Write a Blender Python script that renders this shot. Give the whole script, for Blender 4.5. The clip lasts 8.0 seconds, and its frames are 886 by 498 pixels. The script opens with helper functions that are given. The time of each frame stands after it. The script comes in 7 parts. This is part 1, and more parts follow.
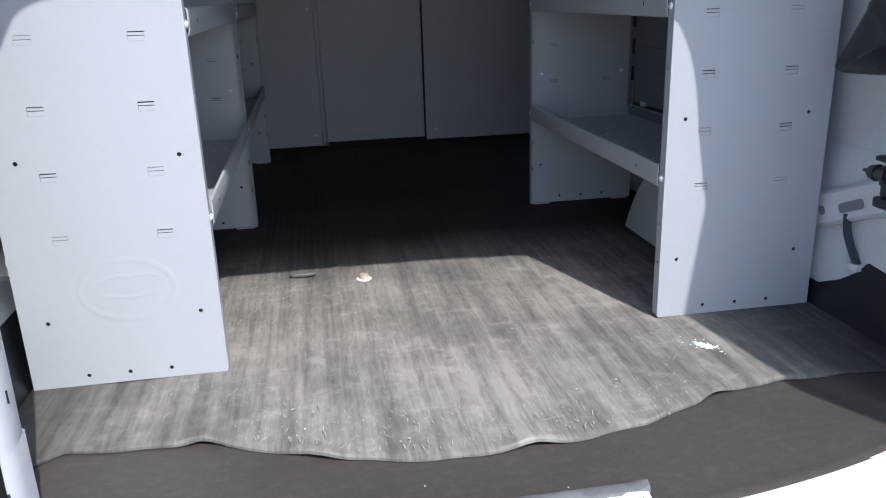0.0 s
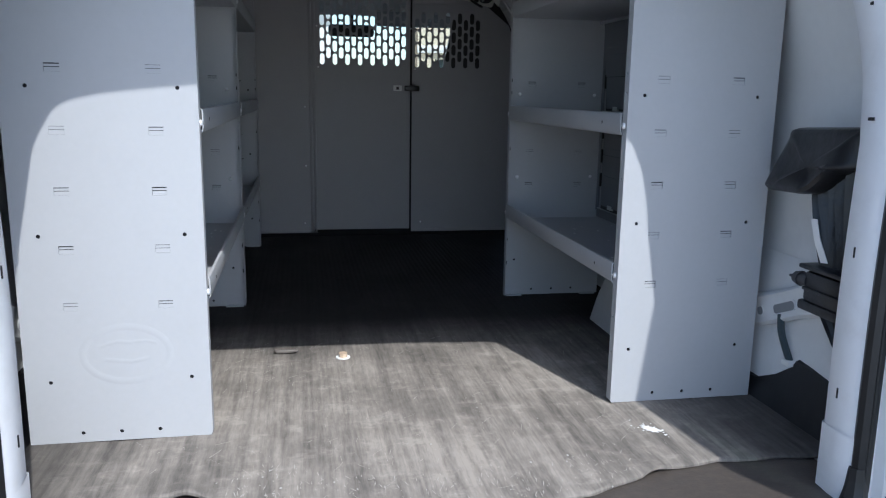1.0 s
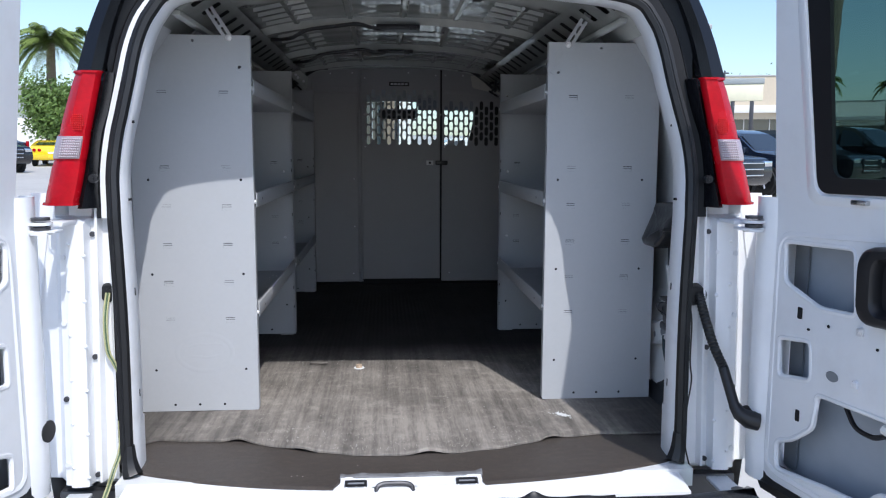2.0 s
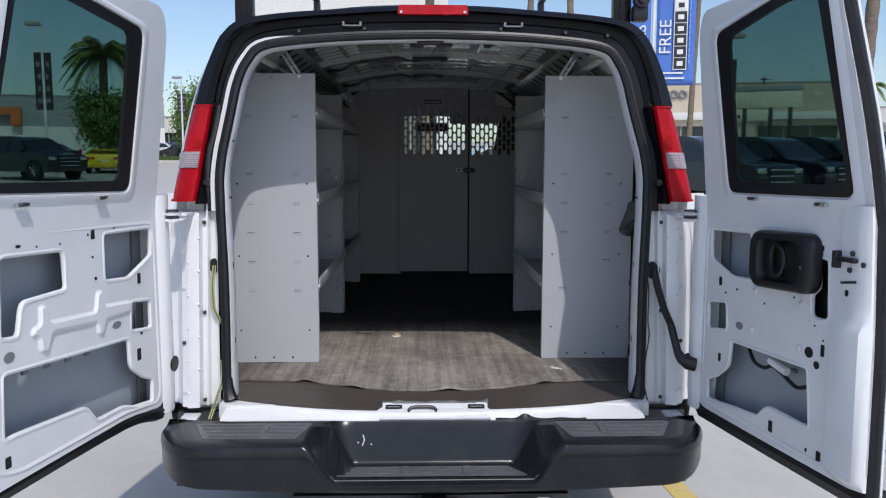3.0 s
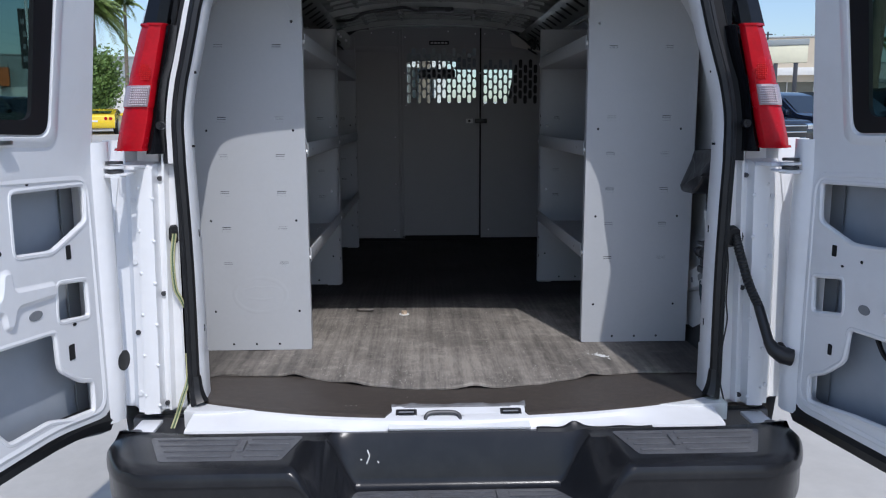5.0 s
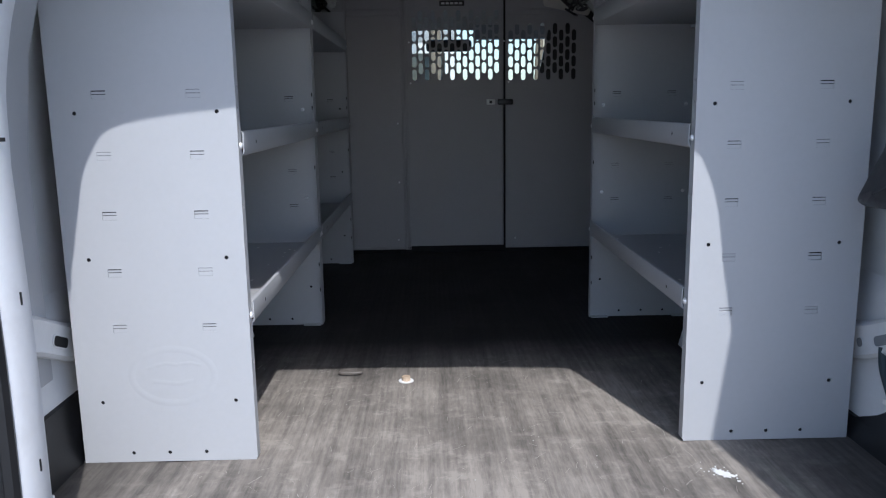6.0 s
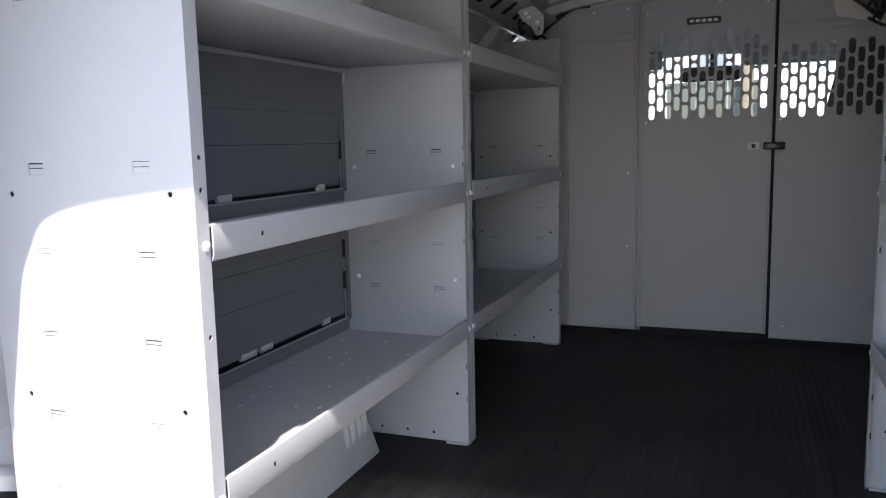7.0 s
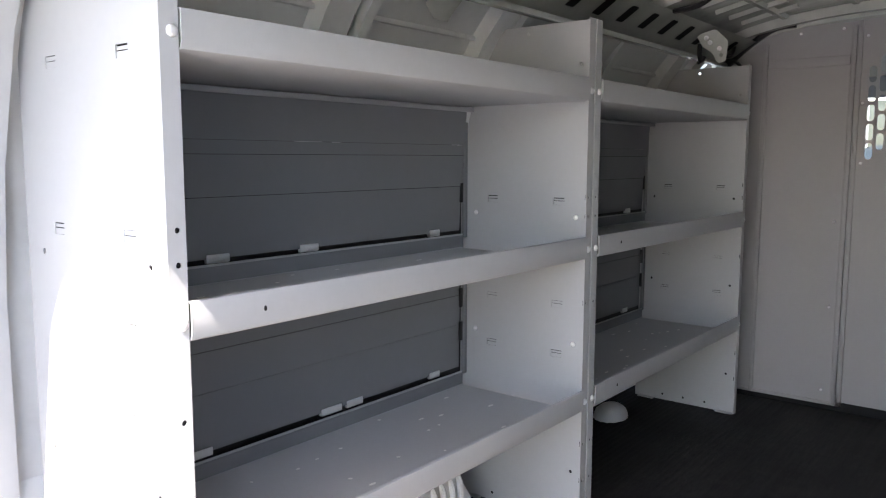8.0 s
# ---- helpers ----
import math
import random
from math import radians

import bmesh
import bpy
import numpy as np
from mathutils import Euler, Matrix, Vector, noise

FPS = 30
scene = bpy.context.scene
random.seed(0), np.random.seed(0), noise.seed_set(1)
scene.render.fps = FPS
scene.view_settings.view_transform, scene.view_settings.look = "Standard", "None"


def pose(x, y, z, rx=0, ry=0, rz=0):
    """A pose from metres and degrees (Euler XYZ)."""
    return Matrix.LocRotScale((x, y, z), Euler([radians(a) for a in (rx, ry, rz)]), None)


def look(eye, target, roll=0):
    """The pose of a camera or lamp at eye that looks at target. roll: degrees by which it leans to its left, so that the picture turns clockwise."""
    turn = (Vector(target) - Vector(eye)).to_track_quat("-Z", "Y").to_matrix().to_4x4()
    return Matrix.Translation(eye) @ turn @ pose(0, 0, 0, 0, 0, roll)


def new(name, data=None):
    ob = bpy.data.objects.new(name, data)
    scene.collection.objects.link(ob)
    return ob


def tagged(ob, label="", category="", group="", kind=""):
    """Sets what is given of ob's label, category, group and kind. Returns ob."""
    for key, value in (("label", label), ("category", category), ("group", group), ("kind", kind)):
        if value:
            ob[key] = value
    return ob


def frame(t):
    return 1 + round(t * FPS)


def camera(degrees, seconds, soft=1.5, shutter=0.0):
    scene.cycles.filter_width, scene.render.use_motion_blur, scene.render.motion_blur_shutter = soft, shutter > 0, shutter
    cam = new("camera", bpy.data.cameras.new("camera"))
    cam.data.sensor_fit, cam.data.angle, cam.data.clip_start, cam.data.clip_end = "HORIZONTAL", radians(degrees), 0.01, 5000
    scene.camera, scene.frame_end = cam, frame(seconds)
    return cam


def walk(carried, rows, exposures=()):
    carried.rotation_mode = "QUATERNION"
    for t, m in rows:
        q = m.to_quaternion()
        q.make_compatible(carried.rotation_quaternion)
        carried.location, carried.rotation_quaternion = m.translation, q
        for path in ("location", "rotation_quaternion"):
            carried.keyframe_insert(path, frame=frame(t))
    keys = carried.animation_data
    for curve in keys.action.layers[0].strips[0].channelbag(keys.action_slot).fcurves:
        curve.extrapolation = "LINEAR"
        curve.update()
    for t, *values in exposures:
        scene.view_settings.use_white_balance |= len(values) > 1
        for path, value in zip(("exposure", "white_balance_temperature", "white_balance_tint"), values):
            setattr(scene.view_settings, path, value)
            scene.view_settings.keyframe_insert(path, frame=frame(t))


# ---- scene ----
cam = camera(59.5, 8.0, soft=1.15)
PATH = [
    (0, (-0.253, -0.93, 1.444), (0.049, 0.947, 0.822), -1.9),
    (0.5, (-0.317, -0.943, 1.471), (0.077, 0.938, 0.92), -0.4),
    (1, (-0.259, -1.108, 1.475), (0.094, 0.821, 1.083), 0.9),
    (1.5, (-0.107, -1.489, 1.54), (0.136, 0.475, 1.251), 0.8),
    (3, (-0.03, -2.647, 1.581), (0.023, -0.661, 1.35), 0.1),
    (3.5, (-0.029, -2.757, 1.582), (-0.001, -0.771, 1.343), 0.3),
    (4, (-0.053, -2.719, 1.57), (-0.012, -0.736, 1.31), 0.3),
    (5.5, (-0.092, -1.528, 1.491), (-0.029, 0.439, 1.135), -0.3),
    (6, (-0.075, -1.036, 1.481), (-0.048, 0.931, 1.12), -0.9),
    (6.5, (0.07, -0.659, 1.499), (-0.165, 1.302, 1.185), -2.1),
    (7, (0.201, -0.273, 1.538), (-0.517, 1.574, 1.268), -1.3),
    (7.5, (0.286, -0.025, 1.6), (-0.775, 1.653, 1.353), -0.7),
    (8, (0.373, 0.034, 1.615), (-0.867, 1.585, 1.382), 0.1),
]
EXPOSURES = [(0, 0.88, 5900, 9), (0.5, 0.84, 5850, 9), (1, 0.82, 5850, 9), (1.5, 0.72, 5850, 10), (3, -0.04, 6200, 12.5), (3.5, -0.08, 6200, 12.5), (4, -0.08, 6200, 12.5), (5.5, 0.12, 5850, 12), (6, 0.64, 5850, 12),
             (6.5, 1.24, 6050, 13), (7, 2.02, 6500, 15), (7.5, 2.60, 6850, 15), (8, 2.80, 7000, 15)]
walk(cam, [(t, look(eye, target, roll)) for t, eye, target, roll in PATH], EXPOSURES)
# ---------------------------------------------------------------- light
CX = 0.008                     # the van's centre line
FL = 0.73                      # height of the load floor
SLOPE = 0.0227                 # the lot rises gently ahead of the van

SUN_WAY = Vector((0.325, -1.0, 1.30)).normalized()
world = bpy.data.worlds.new("sky")
world.use_nodes = True
scene.world = world
wn = world.node_tree.nodes
sky = wn.new("ShaderNodeTexSky")
sky.sky_type, sky.sun_disc = "NISHITA", False
sky.sun_elevation = math.asin(SUN_WAY.z)
sky.sun_rotation = math.atan2(SUN_WAY.x, SUN_WAY.y)
sky.air_density, sky.dust_density, sky.ozone_density = 1.0, 1.2, 1.5
wn["Background"].inputs["Strength"].default_value = 0.15
world.node_tree.links.new(sky.outputs[0], wn["Background"].inputs["Color"])
sun_data = bpy.data.lights.new("sun", "SUN")
sun_data.energy, sun_data.angle, sun_data.color = 2.55, radians(0.55), (1.0, 0.95, 0.88)
sun = new("sun", sun_data)
sun.matrix_world = look(SUN_WAY * 50, (0, 0, 0))


# ---------------------------------------------------------------- materials
def material(name, colour, rough=0.5, metal=0.0, grain=0.08, scale=40.0, blotch=0.08, blotch_scale=3.0, bump=0.0, bump_scale=120.0,
             coat=0.0, stretch=(1, 1, 1), spec=0.5, dirt=None, dirt_amount=0.0, dirt_scale=6.0, rand=0.0):
    """A painted, moulded or cast surface: base colour with fine grain, large blotches, dirt and a fine relief."""
    m = bpy.data.materials.new(name)
    m.use_nodes = True
    n, l = m.node_tree.nodes, m.node_tree.links
    b = n["Principled BSDF"]
    co = n.new("ShaderNodeTexCoord")
    mp = n.new("ShaderNodeMapping")
    mp.inputs["Scale"].default_value = stretch
    l.new(co.outputs["Object"], mp.inputs["Vector"])

    def nz(s, d=4.0, r=0.55):
        t = n.new("ShaderNodeTexNoise")
        t.inputs["Scale"].default_value, t.inputs["Detail"].default_value, t.inputs["Roughness"].default_value = s, d, r
        l.new(mp.outputs[0], t.inputs["Vector"])
        return t.outputs["Fac"]

    def math_node(op, a, b2, c=None):
        t = n.new("ShaderNodeMath")
        t.operation = op
        for i, v in enumerate((a, b2, c)):
            if v is None:
                continue
            if isinstance(v, (int, float)):
                t.inputs[i].default_value = v
            else:
                l.new(v, t.inputs[i])
        return t.outputs[0]

    fine, large = nz(scale), nz(blotch_scale, 3.0)
    v = math_node("ADD", math_node("MULTIPLY_ADD", fine, 2 * grain, 1 - grain), math_node("MULTIPLY_ADD", large, 2 * blotch, -blotch))
    if rand:
        info = n.new("ShaderNodeObjectInfo")
        v = math_node("ADD", v, math_node("MULTIPLY_ADD", info.outputs["Random"], 2 * rand, -rand))
    mix = n.new("ShaderNodeMix")
    mix.data_type, mix.blend_type = "RGBA", "MULTIPLY"
    mix.inputs["Factor"].default_value = 1.0
    mix.inputs["A"].default_value = (*colour, 1)
    l.new(v, mix.inputs["B"])
    out = mix.outputs["Result"]
    if dirt:
        mask = n.new("ShaderNodeValToRGB")
        mask.color_ramp.elements[0].position, mask.color_ramp.elements[1].position = 0.48, 0.72
        l.new(nz(dirt_scale, 7.0, 0.65), mask.inputs["Fac"])
        dm = n.new("ShaderNodeMix")
        dm.data_type = "RGBA"
        l.new(math_node("MULTIPLY", mask.outputs["Color"], dirt_amount), dm.inputs["Factor"])
        l.new(out, dm.inputs["A"])
        dm.inputs["B"].default_value = (*dirt, 1)
        out = dm.outputs["Result"]
    l.new(out, b.inputs["Base Color"])
    l.new(math_node("MULTIPLY_ADD", large, 0.2, rough - 0.1), b.inputs["Roughness"])
    b.inputs["Metallic"].default_value = metal
    b.inputs["Coat Weight"].default_value = coat
    b.inputs["Coat Roughness"].default_value = 0.05
    b.inputs["Specular IOR Level"].default_value = spec
    if bump:
        bp = n.new("ShaderNodeBump")
        bp.inputs["Strength"].default_value, bp.inputs["Distance"].default_value = bump, 0.002
        l.new(nz(bump_scale, 2.0), bp.inputs["Height"])
        l.new(bp.outputs[0], b.inputs["Normal"])
    return m


def glass(name, colour, tint=1.0, rough=0.0):
    m = bpy.data.materials.new(name)
    m.use_nodes = True
    n, l = m.node_tree.nodes, m.node_tree.links
    n.remove(n["Principled BSDF"])
    tr, gl, mx, lw = n.new("ShaderNodeBsdfTransparent"), n.new("ShaderNodeBsdfGlossy"), n.new("ShaderNodeMixShader"), n.new("ShaderNodeLayerWeight")
    pw, ad = n.new("ShaderNodeMath"), n.new("ShaderNodeMath")
    tr.inputs["Color"].default_value = (*colour, 1)
    gl.inputs["Roughness"].default_value = rough
    pw.operation, pw.inputs[1].default_value = "POWER", 4.0
    ad.operation, ad.inputs[1].default_value, ad.inputs[2].default_value = "MULTIPLY_ADD", 0.6, 0.025
    l.new(lw.outputs["Facing"], pw.inputs[0])
    l.new(pw.outputs[0], ad.inputs[0])
    l.new(ad.outputs[0], mx.inputs[0])
    l.new(tr.outputs[0], mx.inputs[1])
    l.new(gl.outputs[0], mx.inputs[2])
    l.new(mx.outputs[0], n["Material Output"].inputs["Surface"])
    return m


def rubber_mat(name, base, dust, amount):
    """Black rubber with dust worn into streaks along the van; shade painted in as less dust."""
    m = material(name, base, 0.62, grain=0.15, scale=60, blotch=0.15, bump=0.25, bump_scale=260)
    n, l = m.node_tree.nodes, m.node_tree.links
    b = n["Principled BSDF"]
    old = b.inputs["Base Color"].links[0].from_socket
    co = n.new("ShaderNodeTexCoord")

    def nz(sx, sy, s, d, lo, hi):
        mp, t, r = n.new("ShaderNodeMapping"), n.new("ShaderNodeTexNoise"), n.new("ShaderNodeMapRange")
        mp.inputs["Scale"].default_value = (sx, sy, 1)
        t.inputs["Scale"].default_value, t.inputs["Detail"].default_value, t.inputs["Roughness"].default_value = s, d, 0.65
        r.inputs["From Min"].default_value, r.inputs["From Max"].default_value = lo, hi
        l.new(co.outputs["Object"], mp.inputs["Vector"])
        l.new(mp.outputs[0], t.inputs["Vector"])
        l.new(t.outputs["Fac"], r.inputs["Value"])
        return r.outputs[0]

    def mul(a, c, op="MULTIPLY"):
        t = n.new("ShaderNodeMath")
        t.operation = op
        for i, v in enumerate((a, c)):
            if isinstance(v, float):
                t.inputs[i].default_value = v
            else:
                l.new(v, t.inputs[i])
        return t.outputs[0]

    streak = nz(38, 1.5, 1.0, 5, 0.34, 0.66)
    wide = nz(9, 3, 1.0, 7, 0.30, 0.70)
    fine = nz(150, 24, 1.0, 4, 0.35, 0.7)
    patch = nz(4, 4, 1.0, 6, 0.28, 0.66)
    scuff = mul(nz(14, 22, 1.0, 8, 0.54, 0.74), 0.38)
    f = mul(mul(mul(mul(streak, 0.42), mul(wide, 0.25), "ADD"), mul(fine, 0.24), "ADD"), scuff, "ADD")
    f = mul(f, 0.27, "ADD")
    # dust fades forward of the sunlit patch: the bay's shade put into the colour
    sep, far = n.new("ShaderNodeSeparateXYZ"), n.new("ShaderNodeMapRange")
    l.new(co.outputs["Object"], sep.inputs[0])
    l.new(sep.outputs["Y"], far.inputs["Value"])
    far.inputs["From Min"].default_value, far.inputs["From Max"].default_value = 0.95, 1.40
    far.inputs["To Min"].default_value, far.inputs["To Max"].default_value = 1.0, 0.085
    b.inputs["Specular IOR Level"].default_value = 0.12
    # thinner dust under the shelves and along the walls, standing in for shade there
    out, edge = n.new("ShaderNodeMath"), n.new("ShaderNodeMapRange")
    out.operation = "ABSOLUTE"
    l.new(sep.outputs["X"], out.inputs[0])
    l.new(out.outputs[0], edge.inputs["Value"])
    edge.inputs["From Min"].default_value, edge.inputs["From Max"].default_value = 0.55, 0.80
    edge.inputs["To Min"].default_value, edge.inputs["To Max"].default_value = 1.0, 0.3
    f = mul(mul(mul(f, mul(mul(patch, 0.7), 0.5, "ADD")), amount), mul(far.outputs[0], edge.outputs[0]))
    mx = n.new("ShaderNodeMix")
    mx.data_type, mx.clamp_factor = "RGBA", True
    l.new(f, mx.inputs["Factor"])
    l.new(old, mx.inputs["A"])
    mx.inputs["B"].default_value = (*dust, 1)
    l.new(mx.outputs["Result"], b.inputs["Base Color"])
    return m


WHITE = material("white_paint", (0.83, 0.835, 0.845), 0.32, grain=0.015, blotch=0.02, coat=0.35, dirt=(0.50, 0.48, 0.45), dirt_amount=0.14, dirt_scale=7)
JAMB = material("white_jamb_paint", (0.75, 0.76, 0.775), 0.42, grain=0.02, blotch=0.03, dirt=(0.4, 0.38, 0.36), dirt_amount=0.16, dirt_scale=14)
INNER = material("inner_white_sheet", (0.72, 0.73, 0.73), 0.5, grain=0.04, blotch=0.06, dirt=(0.4, 0.4, 0.4), dirt_amount=0.2)
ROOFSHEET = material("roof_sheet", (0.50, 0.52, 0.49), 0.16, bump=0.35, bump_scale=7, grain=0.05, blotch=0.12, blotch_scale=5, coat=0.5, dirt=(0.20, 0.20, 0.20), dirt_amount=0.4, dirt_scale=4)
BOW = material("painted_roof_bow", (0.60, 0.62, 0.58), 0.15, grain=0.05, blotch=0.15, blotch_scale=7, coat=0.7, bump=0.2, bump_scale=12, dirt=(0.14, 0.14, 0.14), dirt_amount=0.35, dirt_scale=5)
GREY = material("grey_powder_coat", (0.44, 0.45, 0.465), 0.5, grain=0.03, scale=90, blotch=0.025, bump=0.08, bump_scale=500, dirt=(0.3, 0.3, 0.32), dirt_amount=0.08, dirt_scale=5)
BULK = material("bulkhead_coat", (0.375, 0.366, 0.372), 0.5, grain=0.03, scale=90, blotch=0.03, bump=0.08, bump_scale=500, dirt=(0.24, 0.235, 0.24), dirt_amount=0.12, dirt_scale=4)
DARKGREY = material("dark_grey_coat", (0.21, 0.22, 0.235), 0.55, grain=0.03, blotch=0.04, bump=0.08, bump_scale=500)
PLASTIC = material("black_moulded_plastic", (0.013, 0.014, 0.017), 0.24, grain=0.12, blotch=0.2, bump=0.10, bump_scale=420, spec=0.36, dirt=(0.05, 0.05, 0.05), dirt_amount=0.25, dirt_scale=6)
# paler than the shell: trodden dust, plus sky reflection put into the colour
TREAD = material("trodden_sky_lit_plastic", (0.105, 0.108, 0.118), 0.42, grain=0.25, scale=70, blotch=0.25, blotch_scale=9, bump=0.35, bump_scale=300, spec=0.5, dirt=(0.20, 0.20, 0.205), dirt_amount=0.4, dirt_scale=14)
# paler plastic for the highlight painted on the step's edge
LIP_GLINT = material("painted_lip_glint", (0.07, 0.07, 0.075), 0.4, grain=0.3, scale=60, blotch=0.3, blotch_scale=12)
GUTTER = material("black_gutter_paint", (0.006, 0.006, 0.007), 0.42, grain=0.1, spec=0.25)
PRIMER = material("grey_primer", (0.36, 0.395, 0.44), 0.42, grain=0.03, blotch=0.12, blotch_scale=5, dirt=(0.55, 0.56, 0.58), dirt_amount=0.15, dirt_scale=4)
CAP = material("black_trim_cap", (0.007, 0.0075, 0.0095), 0.22, spec=0.36, grain=0.1, blotch=0.1, bump=0.15, bump_scale=500)
BLACK = material("black_satin", (0.012, 0.012, 0.014), 0.35, grain=0.1)
SEAL = material("black_rubber_seal", (0.012, 0.0125, 0.014), 0.42, grain=0.15, spec=0.4, dirt=(0.07, 0.07, 0.07), dirt_amount=0.22, dirt_scale=9)
BAG = material("black_vinyl", (0.011, 0.0115, 0.014), 0.36, grain=0.15, bump=0.8, bump_scale=38)
STEEL = material("zinc_steel", (0.62, 0.62, 0.62), 0.28, metal=1.0, grain=0.06)
POLISHED = material("worn_zinc", (0.86, 0.86, 0.87), 0.34, metal=0.35, grain=0.1)
DARKSTEEL = material("dark_steel", (0.08, 0.08, 0.085), 0.45, metal=0.6, grain=0.1)
# near-black for plates that paint the shade inside holes, slots and gaps
HOLE_SHADE = material("painted_hole_shade", (0.01, 0.01, 0.011), 0.9)
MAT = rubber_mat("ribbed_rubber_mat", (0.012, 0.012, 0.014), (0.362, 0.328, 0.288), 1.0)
SILLMAT = material("smooth_rubber_mat", (0.066, 0.056, 0.049), 0.48, grain=0.25, scale=130, blotch=0.12, blotch_scale=7, bump=0.3, bump_scale=240, spec=0.4, stretch=(1, 1.6, 1), dirt=(0.14, 0.112, 0.09), dirt_amount=0.35, dirt_scale=40)
RED = material("red_lens", (0.40, 0.002, 0.008), 0.25, grain=0.22, scale=90, blotch=0.3, blotch_scale=14, bump=0.35, bump_scale=330, coat=0.12, spec=0.2)
PRISM = material("lens_prism", (0.52, 0.46, 0.48), 0.1, grain=0.3, scale=300, coat=0.8)
CLEAR = material("clear_lens", (0.36, 0.28, 0.30), 0.15, grain=0.2, scale=200, blotch=0.2, bump=0.7, bump_scale=260, coat=0.8)
BULB = material("lamp_reflector", (0.62, 0.012, 0.012), 0.3, metal=0.0, grain=0.4, scale=260, bump=0.8, bump_scale=300)
YELLOW_WIRE = material("yellow_wire", (0.48, 0.47, 0.26), 0.5)
GREEN_WIRE = material("green_wire", (0.10, 0.16, 0.08), 0.5)
LABEL = material("white_label", (0.8, 0.8, 0.78), 0.6)
PRINT = material("print_black", (0.03, 0.03, 0.03), 0.6)
CONCRETE = material("concrete", (0.50, 0.48, 0.44), 0.85, grain=0.10, scale=14, blotch=0.10, blotch_scale=0.35, bump=0.25, bump_scale=60,
                    dirt=(0.30, 0.28, 0.26), dirt_amount=0.35, dirt_scale=0.7)
LINE = material("yellow_line_paint", (0.62, 0.47, 0.15), 0.75, grain=0.15, dirt=(0.52, 0.48, 0.40), dirt_amount=1.0, dirt_scale=9)
JOINT = material("concrete_joint", (0.16, 0.15, 0.14), 0.9, grain=0.2)
PRIVACY = glass("privacy_glass", (0.34, 0.435, 0.41))
WINDSHIELD = glass("windshield_glass", (0.80, 0.88, 0.85))
WHITE_MARK = material("dried_white_paint", (0.8, 0.8, 0.78), 0.7, grain=0.1)


# ---------------------------------------------------------------- mesh helpers
def finish(name, bm, mat, parent=None, label="", flat=False, angle=38):
    bmesh.ops.recalc_face_normals(bm, faces=bm.faces[:])
    me = bpy.data.meshes.new(name)
    bm.to_mesh(me)
    bm.free()
    me.materials.append(mat)
    if not flat:
        me.polygons.foreach_set("use_smooth", [True] * len(me.polygons))
        me.set_sharp_from_angle(angle=radians(angle))
    ob = new(name, me)
    if parent is not None:
        ob.parent = parent
    if label:
        ob["label"] = label
    return ob


def part(name, bm, mat, parent, label="", flat=False):
    return finish(name, bm, mat, parent, label, flat)


def parts(name, bm, mat, parent, label="", flat=False):
    """One object for each loose piece of the mesh."""
    todo = set(bm.verts)
    made = []
    while todo:
        seed = next(v for v in bm.verts if v in todo)
        todo.discard(seed)
        piece, stack = [seed], [seed]
        while stack:
            for e in stack.pop().link_edges:
                for w in e.verts:
                    if w in todo:
                        todo.discard(w)
                        piece.append(w)
                        stack.append(w)
        b = bmesh.new()
        idx = {v: b.verts.new(v.co) for v in piece}
        for fc in {fc for v in piece for fc in v.link_faces}:
            b.faces.new([idx[v] for v in fc.verts])
        made.append(part(name, b, mat, parent, label, flat))
    bm.free()
    return made


def thing(name, label, category, at=(0, 0, 0), rz=0.0, group="", kind=""):
    e = new(name)
    e.matrix_world = pose(*at, 0, 0, rz)
    e.empty_display_size = 0.1
    return tagged(e, label, category, group, kind)


def box(bm, x0, x1, y0, y1, z0, z1, bevel=0.0, seg=2, turn=None):
    g = bmesh.ops.create_cube(bm, size=1.0)["verts"]
    for v in g:
        v.co = Vector(((x0 + x1) / 2 + v.co.x * (x1 - x0), (y0 + y1) / 2 + v.co.y * (y1 - y0), (z0 + z1) / 2 + v.co.z * (z1 - z0)))
    if bevel:
        edges = list({e for v in g for e in v.link_edges})
        made = bmesh.ops.bevel(bm, geom=edges, offset=bevel, segments=seg, affect="EDGES", profile=0.5)
        g = list({v for f in made["faces"] for v in f.verts} | {v for v in g if v.is_valid})
    if turn is not None:
        for v in g:
            v.co = turn @ v.co
    return bm


def plate(outline, holes, thick, place, bm=None):
    """A flat sheet with openings, in (u, v), carried into space by place(u, v, w), w from 0 to thick."""
    b = bmesh.new()
    edges = []
    for loop in (outline, *holes):
        vs = [b.verts.new((p[0], p[1], 0)) for p in loop]
        edges += [b.edges.new((vs[i], vs[(i + 1) % len(vs)])) for i in range(len(vs))]
    bmesh.ops.triangle_fill(b, use_beauty=True, use_dissolve=False, edges=edges)
    if thick:
        ext = bmesh.ops.extrude_face_region(b, geom=b.faces[:])
        for v in ext["geom"]:
            if isinstance(v, bmesh.types.BMVert):
                v.co.z = thick
    for v in b.verts:
        v.co = Vector(place(*v.co))
    bmesh.ops.recalc_face_normals(b, faces=b.faces[:])
    if bm is None:
        return b
    me = bpy.data.meshes.new("tmp")
    b.to_mesh(me)
    b.free()
    bm.from_mesh(me)
    bpy.data.meshes.remove(me)
    return bm


def loft(bm, rings, closed=True, caps=True):
    vs = [[bm.verts.new(p) for p in r] for r in rings]
    k = len(vs[0])
    for a, b in zip(vs, vs[1:]):
        for i in range(k if closed else k - 1):
            j = (i + 1) % k
            bm.faces.new((a[i], a[j], b[j], b[i]))
    if caps and closed:
        bm.faces.new(list(reversed(vs[0])))
        bm.faces.new(vs[-1])
    return bm


